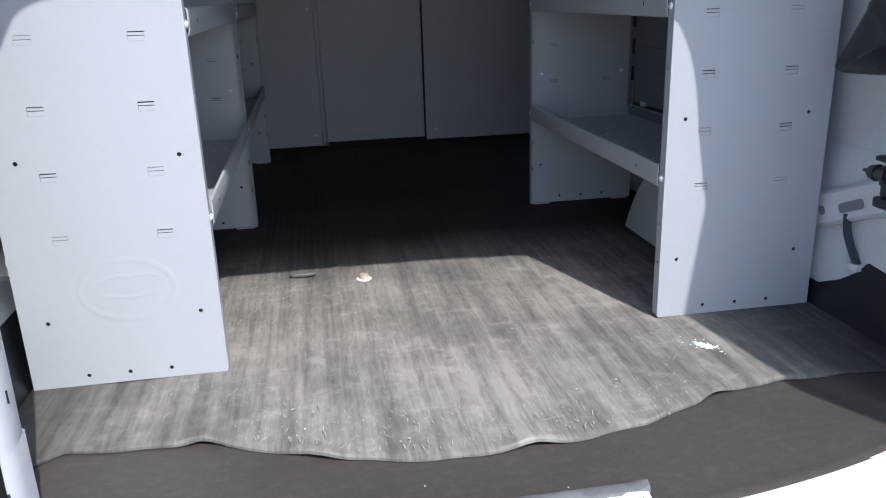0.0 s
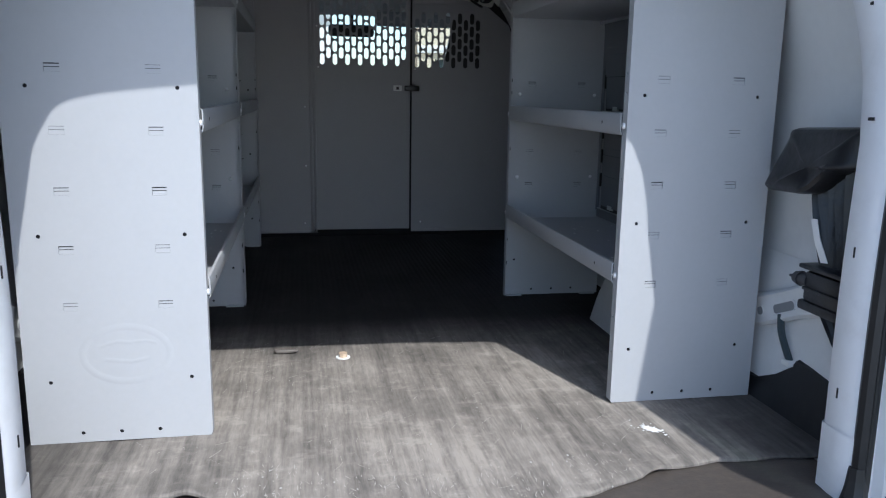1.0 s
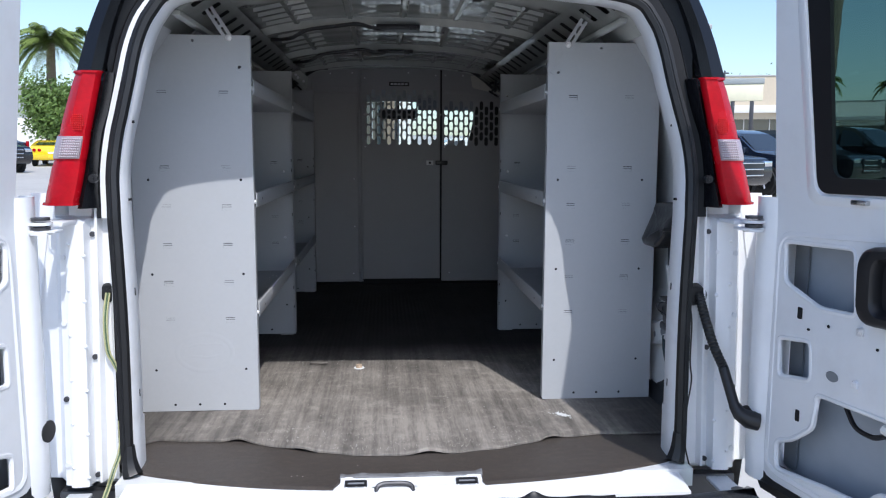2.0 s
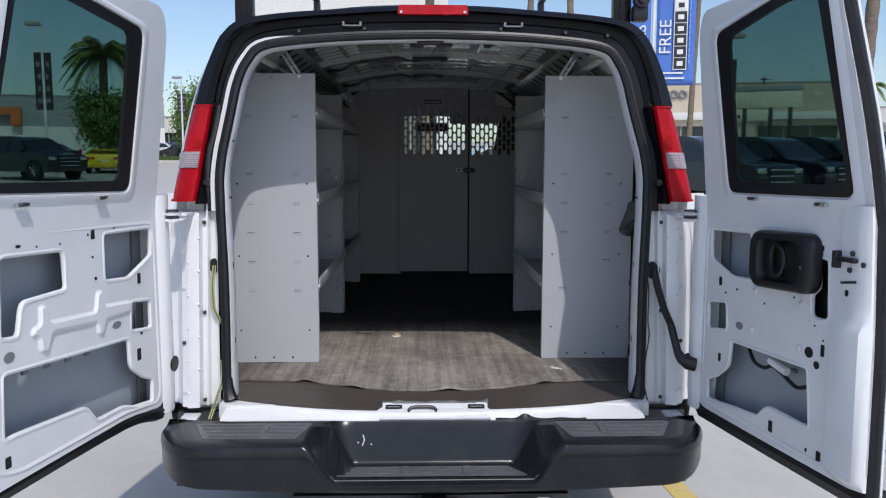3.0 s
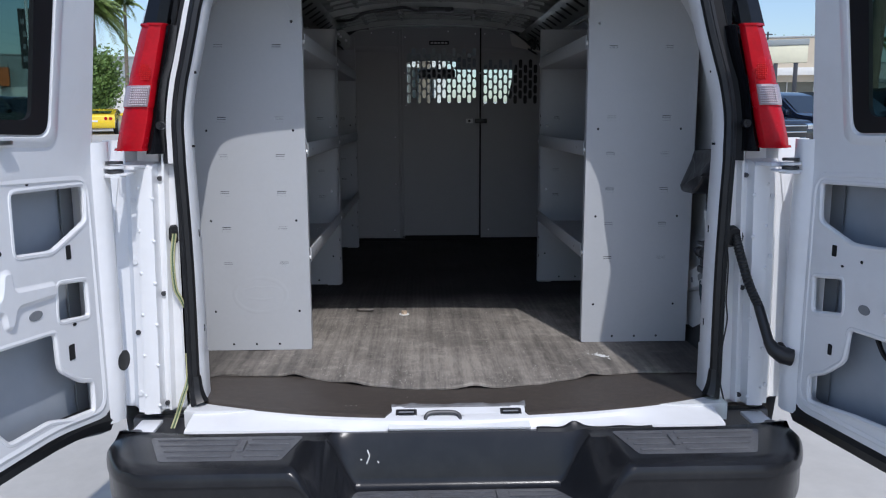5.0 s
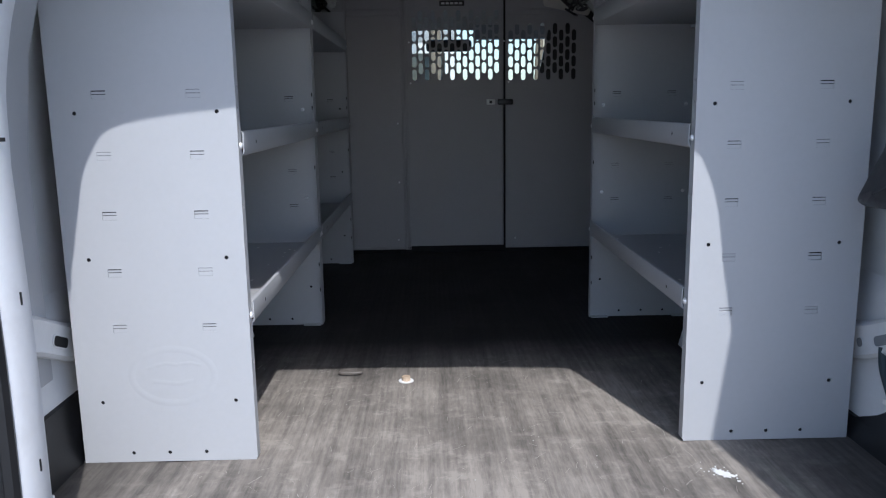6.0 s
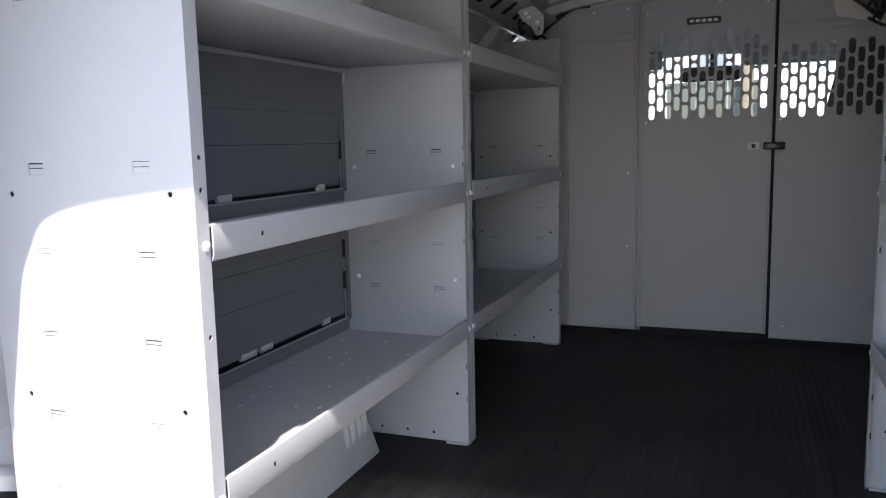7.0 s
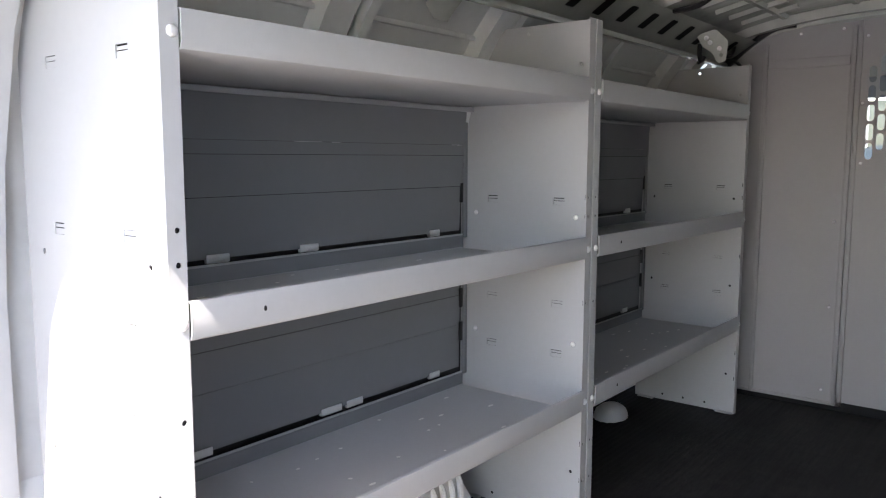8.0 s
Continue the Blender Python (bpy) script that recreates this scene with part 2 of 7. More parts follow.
def sweep(bm, pts, radius, seg=8, closed=False, flat=1.0):
    """A round bar along pts; radius may be one number or one a point. flat squeezes it across."""
    pts = [Vector(p) for p in pts]
    k = len(pts)
    side = None
    rings = []
    for i, p in enumerate(pts):
        a, b = (pts[(i - 1) % k], pts[(i + 1) % k]) if closed else (pts[max(i - 1, 0)], pts[min(i + 1, k - 1)])
        d = (b - a).normalized()
        if side is None:
            side = d.orthogonal().normalized()
        side = (side - d * side.dot(d)).normalized()
        up = d.cross(side)
        r = radius[i] if isinstance(radius, (list, tuple)) else radius
        rings.append([p + side * (r * math.cos(q * math.tau / seg)) + up * (r * flat * math.sin(q * math.tau / seg)) for q in range(seg)])
    if closed:
        rings.append(rings[0])
        return loft(bm, rings, True, False)
    return loft(bm, rings, True, True)


def disc(bm, at, axis, r, depth, seg=16, r2=None):
    """A short cylinder from at along axis."""
    a = Vector(axis).normalized()
    s = a.orthogonal().normalized()
    u = a.cross(s)
    at = Vector(at)
    rings = [[at + a * d + s * (q * math.cos(i * math.tau / seg)) + u * (q * math.sin(i * math.tau / seg)) for i in range(seg)] for d, q in ((0, r), (depth, r2 or r))]
    return loft(bm, rings)


def rounded(pts, r, n=4):
    """Corners of a polygon rounded off."""
    out = []
    k = len(pts)
    for i, p in enumerate(pts):
        p, a, b = Vector(p), Vector(pts[i - 1]), Vector(pts[(i + 1) % k])
        rr = min(r, (a - p).length * 0.45, (b - p).length * 0.45)
        s, e = p + (a - p).normalized() * rr, p + (b - p).normalized() * rr
        for j in range(n + 1):
            t = j / n
            out.append(tuple(s * (1 - t) ** 2 + p * 2 * t * (1 - t) + e * t * t))
    return out


def rect(u0, u1, v0, v1):
    return [(u0, v0), (u1, v0), (u1, v1), (u0, v1)]


def ring(u, v, r, n=10, ry=None):
    return [(u + r * math.cos(i * math.tau / n), v + (ry or r) * math.sin(i * math.tau / n)) for i in range(n)]


def capsule(u, v, w, h, n=5):
    r = w / 2
    top = [(u + r * math.cos(a), v + h / 2 - r + r * math.sin(a)) for a in (math.pi * i / n for i in range(n + 1))]
    return top + [(2 * u - p[0], 2 * v - p[1]) for p in top]


def spline(pts, n=6):
    """A smooth line through pts."""
    pts = [Vector(p) for p in pts]
    out = []
    for i in range(len(pts) - 1):
        p0, p1, p2, p3 = pts[max(i - 1, 0)], pts[i], pts[i + 1], pts[min(i + 2, len(pts) - 1)]
        for j in range(n):
            t = j / n
            out.append(0.5 * ((2 * p1) + (p2 - p0) * t + (2 * p0 - 5 * p1 + 4 * p2 - p3) * t * t + (3 * p1 - p0 - 3 * p2 + p3) * t ** 3))
    return out + [pts[-1]]


# ---------------------------------------------------------------- the lot
def ground_z(y):
    return SLOPE * y


bm = bmesh.new()
loft(bm, [[(-900, y, ground_z(y)), (900, y, ground_z(y))] for y in (-900, 900)], closed=False, caps=False)
tagged(finish("ground", bm, CONCRETE, flat=True), "pale sunlit concrete parking lot with darker stains", "ground", kind="structure")

for i, (x0, y0, x1, y1) in enumerate(((-30, 2.05, 30, 2.05), (-30, 6.2, 30, 6.2), (-30, -2.1, 30, -2.1), (2.45, -30, 2.45, 40), (-2.1, -30, -2.1, 40), (-6.5, -30, -6.5, 40), (7.0, -30, 7.0, 40))):
    bm = bmesh.new()
    w = 0.006
    if y0 == y1:
        box(bm, x0, x1, -w, w, -0.01, 0.003)
    else:
        box(bm, -w, w, y0, y1, -0.01, 0.003)
    for v in bm.verts:
        v.co.y += y0 if y0 == y1 else 0
        v.co.x += x0 if y0 != y1 else 0
        v.co.z += ground_z(v.co.y)
    tagged(finish("expansion_joint", bm, JOINT, flat=True), "dark narrow joint sawn in the concrete lot", "joint", kind="structure")
bm = bmesh.new()
loft(bm, [[(a - 0.055, y, ground_z(y) + h) for a, h in ((x, 0.001), (x, 0.004), (x + 0.11, 0.004), (x + 0.11, 0.001))] for x, y in ((1.20, -0.6), (1.20, 0.7), (1.15, 1.15), (1.10, 1.6), (1.02, 3.4))])
tagged(finish("parking_line", bm, LINE, flat=True), "worn yellow parking line painted on the concrete", "parking line", kind="structure")
# ---------------------------------------------------------------- the van
van = thing("cargo_van", "white full-size cargo van with both rear doors swung open", "van")
OPENING = [(0.729, 0.634), (0.729, 0.80), (0.727, 1.117), (0.733, 1.40), (0.737, 1.51), (0.728, 1.60), (0.716, 1.66), (0.700, 1.74), (0.679, 1.84), (0.646, 1.914), (0.588, 1.963), (0.386, 1.988), (0.19, 1.998), (0.0, 2.002)]
INWALL = [(0.905, FL), (0.905, 1.40), (0.880, 1.62), (0.82, 1.82), (0.71, 1.975), (0.56, 2.066), (0.30, 2.112), (0.0, 2.124)]
OUTWALL = [(0.96, 0.46), (0.995, 0.80), (0.985, 1.15), (0.945, 1.42), (0.910, 1.63), (0.845, 1.88), (0.735, 2.045), (0.57, 2.106), (0.30, 2.146), (0.0, 2.158)]


def lean(z):
    """How far the tail of the van leans forward at that height."""
    return 0.052 + max(0.0, z - 1.40) * 0.15


def smooth(t):
    t = min(1.0, max(0.0, t))
    return t * t * (3 - 2 * t)


def arch(half, n=5):
    """A whole arch from left to right out of the right half of a profile."""
    h = [tuple(p) for p in spline([(x, z, 0) for x, z in half], n)]
    return [(CX - x, z) for x, z, _ in h] + [(CX + x, z) for x, z, _ in reversed(h[:-1])]


def offset(line, d):
    """The arch moved outwards by d."""
    out = []
    for i, (x, z) in enumerate(line):
        a, b = line[max(i - 1, 0)], line[min(i + 1, len(line) - 1)]
        t = Vector((b[0] - a[0], b[1] - a[1])).normalized()
        out.append((x - t.y * d, z + t.x * d))
    return out


ARCH = [(x + 0.007 - (0.010 * math.exp(-((z - 1.80) / 0.15) ** 2) if x > CX else 0.0), z) for x, z in arch(OPENING)]


def arch_strip(name, steps, mat, label="", line=None):
    """A band round the door opening; steps of (outward, forward)."""
    b = bmesh.new()
    line = line or ARCH
    rows = []
    for d, y in steps:
        rows.append([(x, lean(z) + 0.026 + y, z) for x, z in offset(line, d)])
    loft(b, [list(r) for r in zip(*rows)], closed=False, caps=False)
    return part(name, b, mat, van, label)


# jamb: inner return of the opening, its flange and the outer face beside the seal
arch_strip("door_jamb", [(0.05, 0.135), (0.012, 0.103), (0.0, 0.088), (-0.002, 0.05), (0.0, 0.018), (0.006, 0.010), (0.016, 0.010)], JAMB, "white painted inner return of the rear door opening")
FACE = [(0.016, 0.014), (0.022, 0.008), (0.06, 0.004), (0.075, 0.03)]
n_arch = len(ARCH)
low_l = max(i for i in range(n_arch // 2) if ARCH[i][1] < 1.43)
top_l = max(i for i in range(n_arch // 2) if ARCH[i][0] < CX - 0.24)
low_r = min(i for i in range(n_arch // 2, n_arch) if ARCH[i][1] < 1.43)
LOWFACE = [(0.016, 0.014), (0.022, 0.010), (0.030, 0.014), (0.034, 0.034)]
arch_strip("rear_face", LOWFACE, JAMB, line=ARCH[:low_l + 1])
b = bmesh.new()
rows = []
for i in range(low_l, top_l + 1):
    # sunlit strip painted white beside the left seal, running out towards the header's middle
    w = 0.033 * (1.0 - smooth((ARCH[i][0] - CX + 0.72) / 0.50)) + 0.0005
    rows.append([(x, lean(z) + 0.026 + y, z) for x, z, y in [(*offset(ARCH, d)[i], y) for d, y in ((0.016, 0.012), (0.016 + 0.2 * w, 0.005), (0.016 + w, 0.003))]])
loft(b, rows, closed=False)
part("rear_face", b, JAMB, van)
arch_strip("rear_header", [(0.016, 0.016), (0.022, 0.010), (0.050, 0.008)], GUTTER, line=ARCH[low_l:top_l + 1])
arch_strip("rear_header", [(0.049, 0.006), (0.06, 0.004), (0.075, 0.03)], GUTTER, line=ARCH[low_l:top_l + 1])
arch_strip("rear_header", FACE, GUTTER, line=ARCH[top_l:low_r + 1])
arch_strip("rear_face", LOWFACE, JAMB, line=ARCH[low_r:])
b = bmesh.new()
seal_line = [p for p in offset(ARCH, 0.016) if p[1] > 0.745]
sweep(b, [(x, lean(z) + 0.026, z) for x, z in seal_line], 0.0155, 8)
part("weatherstrip", b, SEAL, van, "dark rubber weatherstrip round the rear opening")
b = bmesh.new()
sweep(b, [(x, lean(z) + 0.018, z) for x, z in offset(seal_line, 0.008)], 0.009, 6)
part("weatherstrip_lip", b, SEAL, van)
low = [k for k, p in enumerate(ARCH) if 0.70 < p[1] < 0.86]
for line in (ARCH[low[0]:[k for k in low if ARCH[k][0] < CX][-1] + 1], ARCH[[k for k in low if ARCH[k][0] > CX][0]:low[-1] + 1]):
    arch_strip("jamb_kick_plate", [(0.008, 0.098), (-0.002, 0.092), (-0.006, 0.05), (-0.004, 0.020), (0.004, 0.006)], JAMB, line=line)
for s in (-1, 1):
    # foot of the seal, flared on the sill
    b = bmesh.new()
    sweep(b, spline([(CX + s * 0.742 + 0.007, 0.078, 0.80), (CX + s * 0.741 + 0.007, 0.076, 0.765), (CX + s * 0.737 + 0.007, 0.072, 0.74), (CX + s * 0.731 + 0.007, 0.068, 0.722)], 5), [0.0155 + 0.0008 * q for q in range(16)], 8)
    part("weatherstrip_foot", b, SEAL, van)
    # slots in the jamb
    b = bmesh.new()
    for z in (0.915, 1.19):
        box(b, CX + 0.007 + s * 0.7275 - 0.003, CX + 0.007 + s * 0.7275 + 0.003, 0.135, 0.138, z, z + 0.020)
    for z in (1.44,):
        box(b, CX + 0.007 + s * 0.7275 - 0.003, CX + 0.007 + s * 0.7275 + 0.003, 0.132, 0.142, z, z + 0.006)
    for z in (1.64,):
        box(b, CX + 0.007 + s * (0.735 - (z - 1.5) * 0.12) - 0.004, CX + 0.007 + s * (0.735 - (z - 1.5) * 0.12) + 0.004, 0.15, 0.158, z, z + 0.007)
    parts("jamb_slot", b, HOLE_SHADE, van)

# tail face below the lamps, with hinge pillar, rib and drip channel
for s in (-1, 1):
    b = bmesh.new()
    cross = [(0.762, 0.10), (0.772, 0.112), (0.786, 0.112), (0.792, 0.090), (0.797, 0.088), (0.800, 0.102), (0.812, 0.102), (0.816, 0.064), (0.850, 0.058), (0.860, 0.062), (0.864, 0.075), (0.880, 0.078), (0.886, 0.10), (0.91, 0.13), (0.972, 0.135)]
    px = CX + (0.010 if s > 0 else 0.0)

    def out(z):
        return 0.028 * (1.36 - z)

    loft(b, [[(px + s * (x + out(z) * (0.4 if x < 0.78 else 1.0)), y + (0.012 if z > 1.395 and 0.81 < x < 0.89 else 0.0) + (0.05 if z > 1.40 and 0.81 < x < 0.89 else 0.0), z) for x, y in cross] for z in (0.695, 0.71, 0.9, 1.1, 1.3, 1.385, 1.396, 1.402, 1.46)], closed=False)
    part("hinge_pillar", b, WHITE, van)
    b = bmesh.new()
    for i in range(6):
        z = 0.75 + i * 0.117
        disc(b, (px + s * (0.852 + out(z)), 0.0595, z), (0, -1, 0), 0.006, 0.005, 8, 0.002)
        disc(b, (px + s * (0.818 + out(z)), 0.0635, z - 0.03), (0, -1, 0), 0.006, 0.005, 8, 0.002)
    parts("weld_bump", b, WHITE, van)
    for z in (0.714, 1.035, 1.357):
        part("pillar_screw", disc(bmesh.new(), (px + s * (0.806 + out(z)), 0.103, z), (0, -1, 0), 0.007, 0.008, 10), DARKSTEEL, van)
    for z, mat in ((0.752, JAMB), (0.93, DARKSTEEL), (1.13, JAMB), (1.30, JAMB)):
        part("pillar_screw", disc(bmesh.new(), (px + s * (0.872 + out(z)), 0.077, z), (0, -1, 0), 0.007, 0.006, 10), mat, van)
    # hinge stacks above and below
    for z in (1.392, 0.668):
        hinge = part("door_hinge", box(bmesh.new(), CX + s * 0.862 - 0.03, CX + s * 0.862 + 0.03, -0.02, 0.075, z - 0.005, z + 0.005, 0.002), JAMB, van, "white painted steel door hinge")
        for k in range(4):
            part("hinge_leaf", disc(bmesh.new(), (CX + s * 0.868, -0.052, z - 0.02 + k * 0.011), (0, 0, 1), 0.026 - 0.005 * (k % 2), 0.007, 16), JAMB if k % 2 == 0 else DARKSTEEL, hinge)
        part("hinge_arm", box(bmesh.new(), CX + s * 0.86 - 0.03, CX + s * 0.86 + 0.03, -0.07, -0.02, z - 0.016, z - 0.010, 0.002), JAMB, hinge)

# lamps at the corners
LAMP = [(1.434, 0.823, 0.908), (1.498, 0.811, 0.895), (1.60, 0.795, 0.876), (1.702, 0.778, 0.850), (1.765, 0.766, 0.834)]


def lamp_section(z):
    for (z0, a0, b0), (z1, a1, b1) in zip(LAMP, LAMP[1:]):
        if z <= z1 + 1e-6:
            t = (z - z0) / (z1 - z0)
            return a0 + (a1 - a0) * t, b0 + (b1 - b0) * t


def lamp_ring(s, z, grow=0.0):
    a, c = lamp_section(z)
    y = lean(z) - 0.03 - grow
    pts = [(a, 0.022), (a, 0.004), (a + 0.006, -0.004), (a + (c - a) * 0.55, -0.008), (c - 0.022, 0.0), (c - 0.006, 0.012), (c, 0.035), (c + 0.01, 0.12)]
    return [(CX + 0.005 + s * (x + (grow if x > a + 0.01 else -grow)), y + dy, z) for x, dy in pts]


for s in (-1, 1):
    lamp = new("tail_lamp")
    lamp.parent = van
    lamp["label"] = "tall red tail lamp with a clear reversing band"
    for nm, z0, z1, mat in (("red_lens", 1.607, 1.765, RED), ("lens_column", 1.546, 1.607, RED), ("red_lens", 1.434, 1.546, RED)):
        b = bmesh.new()
        k = 5
        loft(b, [lamp_ring(s, z0 + (z1 - z0) * i / k, -0.002 if i in (0, k) and nm == "red_lens" else 0.0) for i in range(k + 1)], closed=False)
        part(nm, b, mat, lamp)
    b = bmesh.new()
    rows = []
    for i in range(6):
        z = 1.549 + 0.055 * i / 5
        a, c = lamp_section(z)
        y = lean(z) - 0.03 - (0.004 if 0 < i < 5 else 0.001)
        rows.append([(CX + 0.005 + s * x, y + dy, z) for x, dy in ((a + 0.09 * (c - a), 0.002), (a + 0.11 * (c - a), -0.006), (a + (c - a) * 0.55, -0.009), (c - 0.022, -0.001), (c - 0.005, 0.012), (c + 0.003, 0.035), (c + 0.012, 0.12))])
    loft(b, rows, closed=False)
    part("clear_lens", b, CLEAR, lamp, "clear ribbed reversing lens")
    b = bmesh.new()
    for i in range(9):
        for j in range(8):
            z = 1.554 + j * 0.0062
            a, c = lamp_section(z)
            x = a + (c - a) * (0.16 + 0.062 * i)
            box(b, CX + 0.005 + s * x - 0.0021, CX + 0.005 + s * x + 0.0021, lean(z) - 0.0445, lean(z) - 0.040, z - 0.0022, z + 0.0022, 0.0012, 1)
    part("prism_grid", b, PRISM, lamp)
    # faceted reflector behind the upper lens and prisms of the clear one
    b = bmesh.new()
    a, c = lamp_section(1.635)
    for i in range(7):
        for j in range(8):
            u, v = (i - 3) * 0.0047, (j - 3.5) * 0.0052
            if (u / 0.017) ** 2 + (v / 0.022) ** 2 < 1.0:
                x, z = (a + c) / 2 - 0.012 + u, 1.638 + v
                box(b, CX + 0.005 + s * x - 0.0016, CX + 0.005 + s * x + 0.0016, lean(z) - 0.0395, lean(z) - 0.0355, z - 0.0018, z + 0.0018, 0.0008, 1)
    part("bulb_reflector", b, BULB, lamp)
    b = bmesh.new()
    loft(b, [lamp_ring(s, z, 0.003) for z in (1.435, 1.441)], closed=False)
    part("lamp_rim", b, RED, lamp)
    b = bmesh.new()
    loft(b, [lamp_ring(s, z, 0.003) for z in (1.760, 1.765)], closed=False)
    part("lamp_rim", b, RED, lamp)
    # dark filler between the lamp and the seal
    b = bmesh.new()
    zs = [1.425 + i * 0.0485 for i in range(8)]
    rows = []
    for z in zs:
        i = min(range(len(ARCH)), key=lambda q: abs(ARCH[q][1] - z) + (10 if (ARCH[q][0] - CX) * s < 0 else 0))
        xi = abs(ARCH[i][0] - CX - 0.005) + 0.052
        a = lamp_section(min(z, 1.765))[0]
        rows.append([(CX + 0.005 + s * x, lean(z) + y, z) for x, y in ((xi, 0.056), (xi + 0.002, 0.020), (max(a - 0.01, xi + 0.01), -0.012), (a + 0.004, 0.0), (a + 0.006, 0.04))])
    loft(b, rows, closed=False)
    part("lamp_filler", b, CAP, van, "matt black filler beside the tail lamp")
    for z in (1.50, 1.745):
        b = bmesh.new()
        disc(b, (CX + 0.005 + s * 0.786, lean(z) - 0.004, z), (0, -1, 0), 0.011, 0.014, 12)
        disc(b, (CX + 0.005 + s * 0.786, lean(z) - 0.018, z), (0, -1, 0), 0.004, 0.006, 8)
        part("filler_bolt", b, BLACK, van)

# black cap over the top of the tail
CAPLINE = [(0.8405, 1.770), (0.812, 1.872), (0.776, 1.965), (0.746, 2.018), (0.690, 2.064), (0.570, 2.087), (0.381, 2.103), (0.188, 2.115), (0.0, 2.121)]
outer = [(CX + 0.009 + (x - CX) * 1.006, z) for x, z in arch(CAPLINE)]
inner = []
for x, z in outer:
    f = min(1.0, max(0.0, (z - 1.76) / 0.30))
    inner.append((CX + (x - CX) * (0.915 + 0.027 * f), z - 0.026 * f - 0.002))
b = bmesh.new()
rows = []
for (xo, zo), (xi, zi) in zip(outer, inner):
    rows.append([(xi, lean(zi) + 0.050, zi + 0.012), (xi, lean(zi) + 0.002, zi), (xi + (xo - xi) * 0.3, lean(zi) - 0.016, zi + (zo - zi) * 0.2),
                 (xo + (xi - xo) * 0.15, lean(zo) - 0.004, zo - 0.004), (xo, lean(zo) + 0.03, zo + 0.003), (xo + (xo - CX) * 0.02, lean(zo) + 0.11, zo + 0.014)])
loft(b, rows, closed=False)
part("rear_cap", b, CAP, van, "matt black plastic cap over the tail of the roof")
for q in (min(range(len(outer)), key=lambda i: abs(outer[i][0] - CX + 0.748)), min(range(len(outer)), key=lambda i: abs(outer[i][0] - CX - 0.748))):
    b = bmesh.new()
    sweep(b, [(x, y - 0.0005, z) for x, y, z in rows[q][1:]], 0.0022, 6)
    part("cap_seam", b, GUTTER, van)
# dark gutter between the cap and the white header
b = bmesh.new()
gut = [p for p in offset(ARCH, 0.062) if p[1] > 1.70]
inn2 = [(x, z) for x, z in inner]
k = len(gut)
rows = []
for i, (x, z) in enumerate(gut):
    j = min(range(len(inn2)), key=lambda q: abs(inn2[q][0] - x))
    xi, zi = inn2[j] if abs(inn2[j][0] - x) < 0.02 else (x, z + 0.03)
    zi = max(zi, z + 0.004)
    rows.append([(x, lean(z) + 0.030, z - 0.004), (x, lean(z) + 0.045, z + 0.004), (x, lean(zi) + 0.035, zi + 0.012)])
loft(b, rows, closed=False)
part("roof_gutter", b, GUTTER, van)
for x in (-0.47, -0.24, 0.24, 0.47, 0.62):
    b = bmesh.new()
    z = 2.040 - 0.06 * x * x
    disc(b, (CX + x, 0.185, z), (0, -1, 0), 0.006, 0.03, 8)
    part("gutter_bolt", b, DARKSTEEL, van)
for x in (-0.285, 0.285):
    b = bmesh.new()
    box(b, CX + x - 0.035, CX + x + 0.035, 0.155, 0.19, 2.044, 2.049, 0.002)
    for d in (-0.03, 0.03):
        box(b, CX + x + d - 0.004, CX + x + d + 0.004, 0.155, 0.19, 2.044, 2.060, 0.001)
    part("gutter_bracket", b, DARKGREY, van)
stop = part("high_stop_lamp", plate(rounded([(-0.124, 2.082), (0.124, 2.082), (0.119, 2.115), (-0.119, 2.115)], 0.006), [], 0.03, lambda u, v, w: (CX + u, lean(v) - 0.022 + w, v)), RED, van, "red high-mounted stop lamp")
for s in (-1, 1):
    part("lamp_screw", disc(bmesh.new(), (CX + s * 0.111, lean(2.09) - 0.022, 2.09), (0, -1, 0), 0.005, 0.002, 10), STEEL, stop)

# outer skin: cargo sides and roof in one pressing, cab with its window openings
skin = arch(OUTWALL)
b = bmesh.new()
loft(b, [[(CX + (x - CX) * k, y + lean(z) * (1 if y < 0.2 else 0), z - (0.022 * smooth((z - 1.9) / 0.2) if y < 0.2 else 0)) for x, z in skin] for y, k in ((0.075, 0.972), (0.12, 0.995), (0.4, 1.0), (1.6, 1.0), (3.1, 1.0))], closed=False)
part("cargo_skin", b, WHITE, van)
b = bmesh.new()
side_holes = [rounded([(3.25, 1.36), (4.05, 1.36), (3.72, 1.86), (3.28, 1.90)], 0.05)]


def skin_x(z):
    pts = OUTWALL
    for (x0, z0), (x1, z1) in zip(pts, pts[1:]):
        if z <= z1:
            return x0 + (x1 - x0) * max(0.0, (z - z0) / (z1 - z0))
    return pts[-1][0]


for s in (-1, 1):
    b = bmesh.new()
    plate(rounded([(3.1, 0.50), (4.05, 0.50), (4.16, 0.86), (4.40, 0.98), (4.68, 0.98), (4.94, 0.86), (5.0, 0.50), (5.35, 0.50), (5.40, 0.95), (5.25, 1.16), (4.32, 1.30), (3.70, 1.99), (3.1, 2.02)], 0.03), side_holes, 0.03,
          lambda u, v, w: (CX + s * (skin_x(v) - w - 0.05 * max(0, u - 4.3)), u, v), b)
    part("cab_side", b, WHITE, van)
    pane = part("side_window", plate(side_holes[0], [], 0.004, lambda u, v, w: (CX + s * (skin_x(v) - 0.012 - w), u, v)), WINDSHIELD, van)
    pane.visible_shadow = False
b = bmesh.new()
loft(b, [[(CX + (x - CX) * k, y, z - dz) for x, z in skin if z > 1.95] for y, dz, k in ((3.1, 0.0, 1.0), (3.4, 0.02, 1.0), (3.62, 0.06, 0.98), (3.70, 0.10, 0.97))], closed=False)
part("cab_roof", b, WHITE, van)
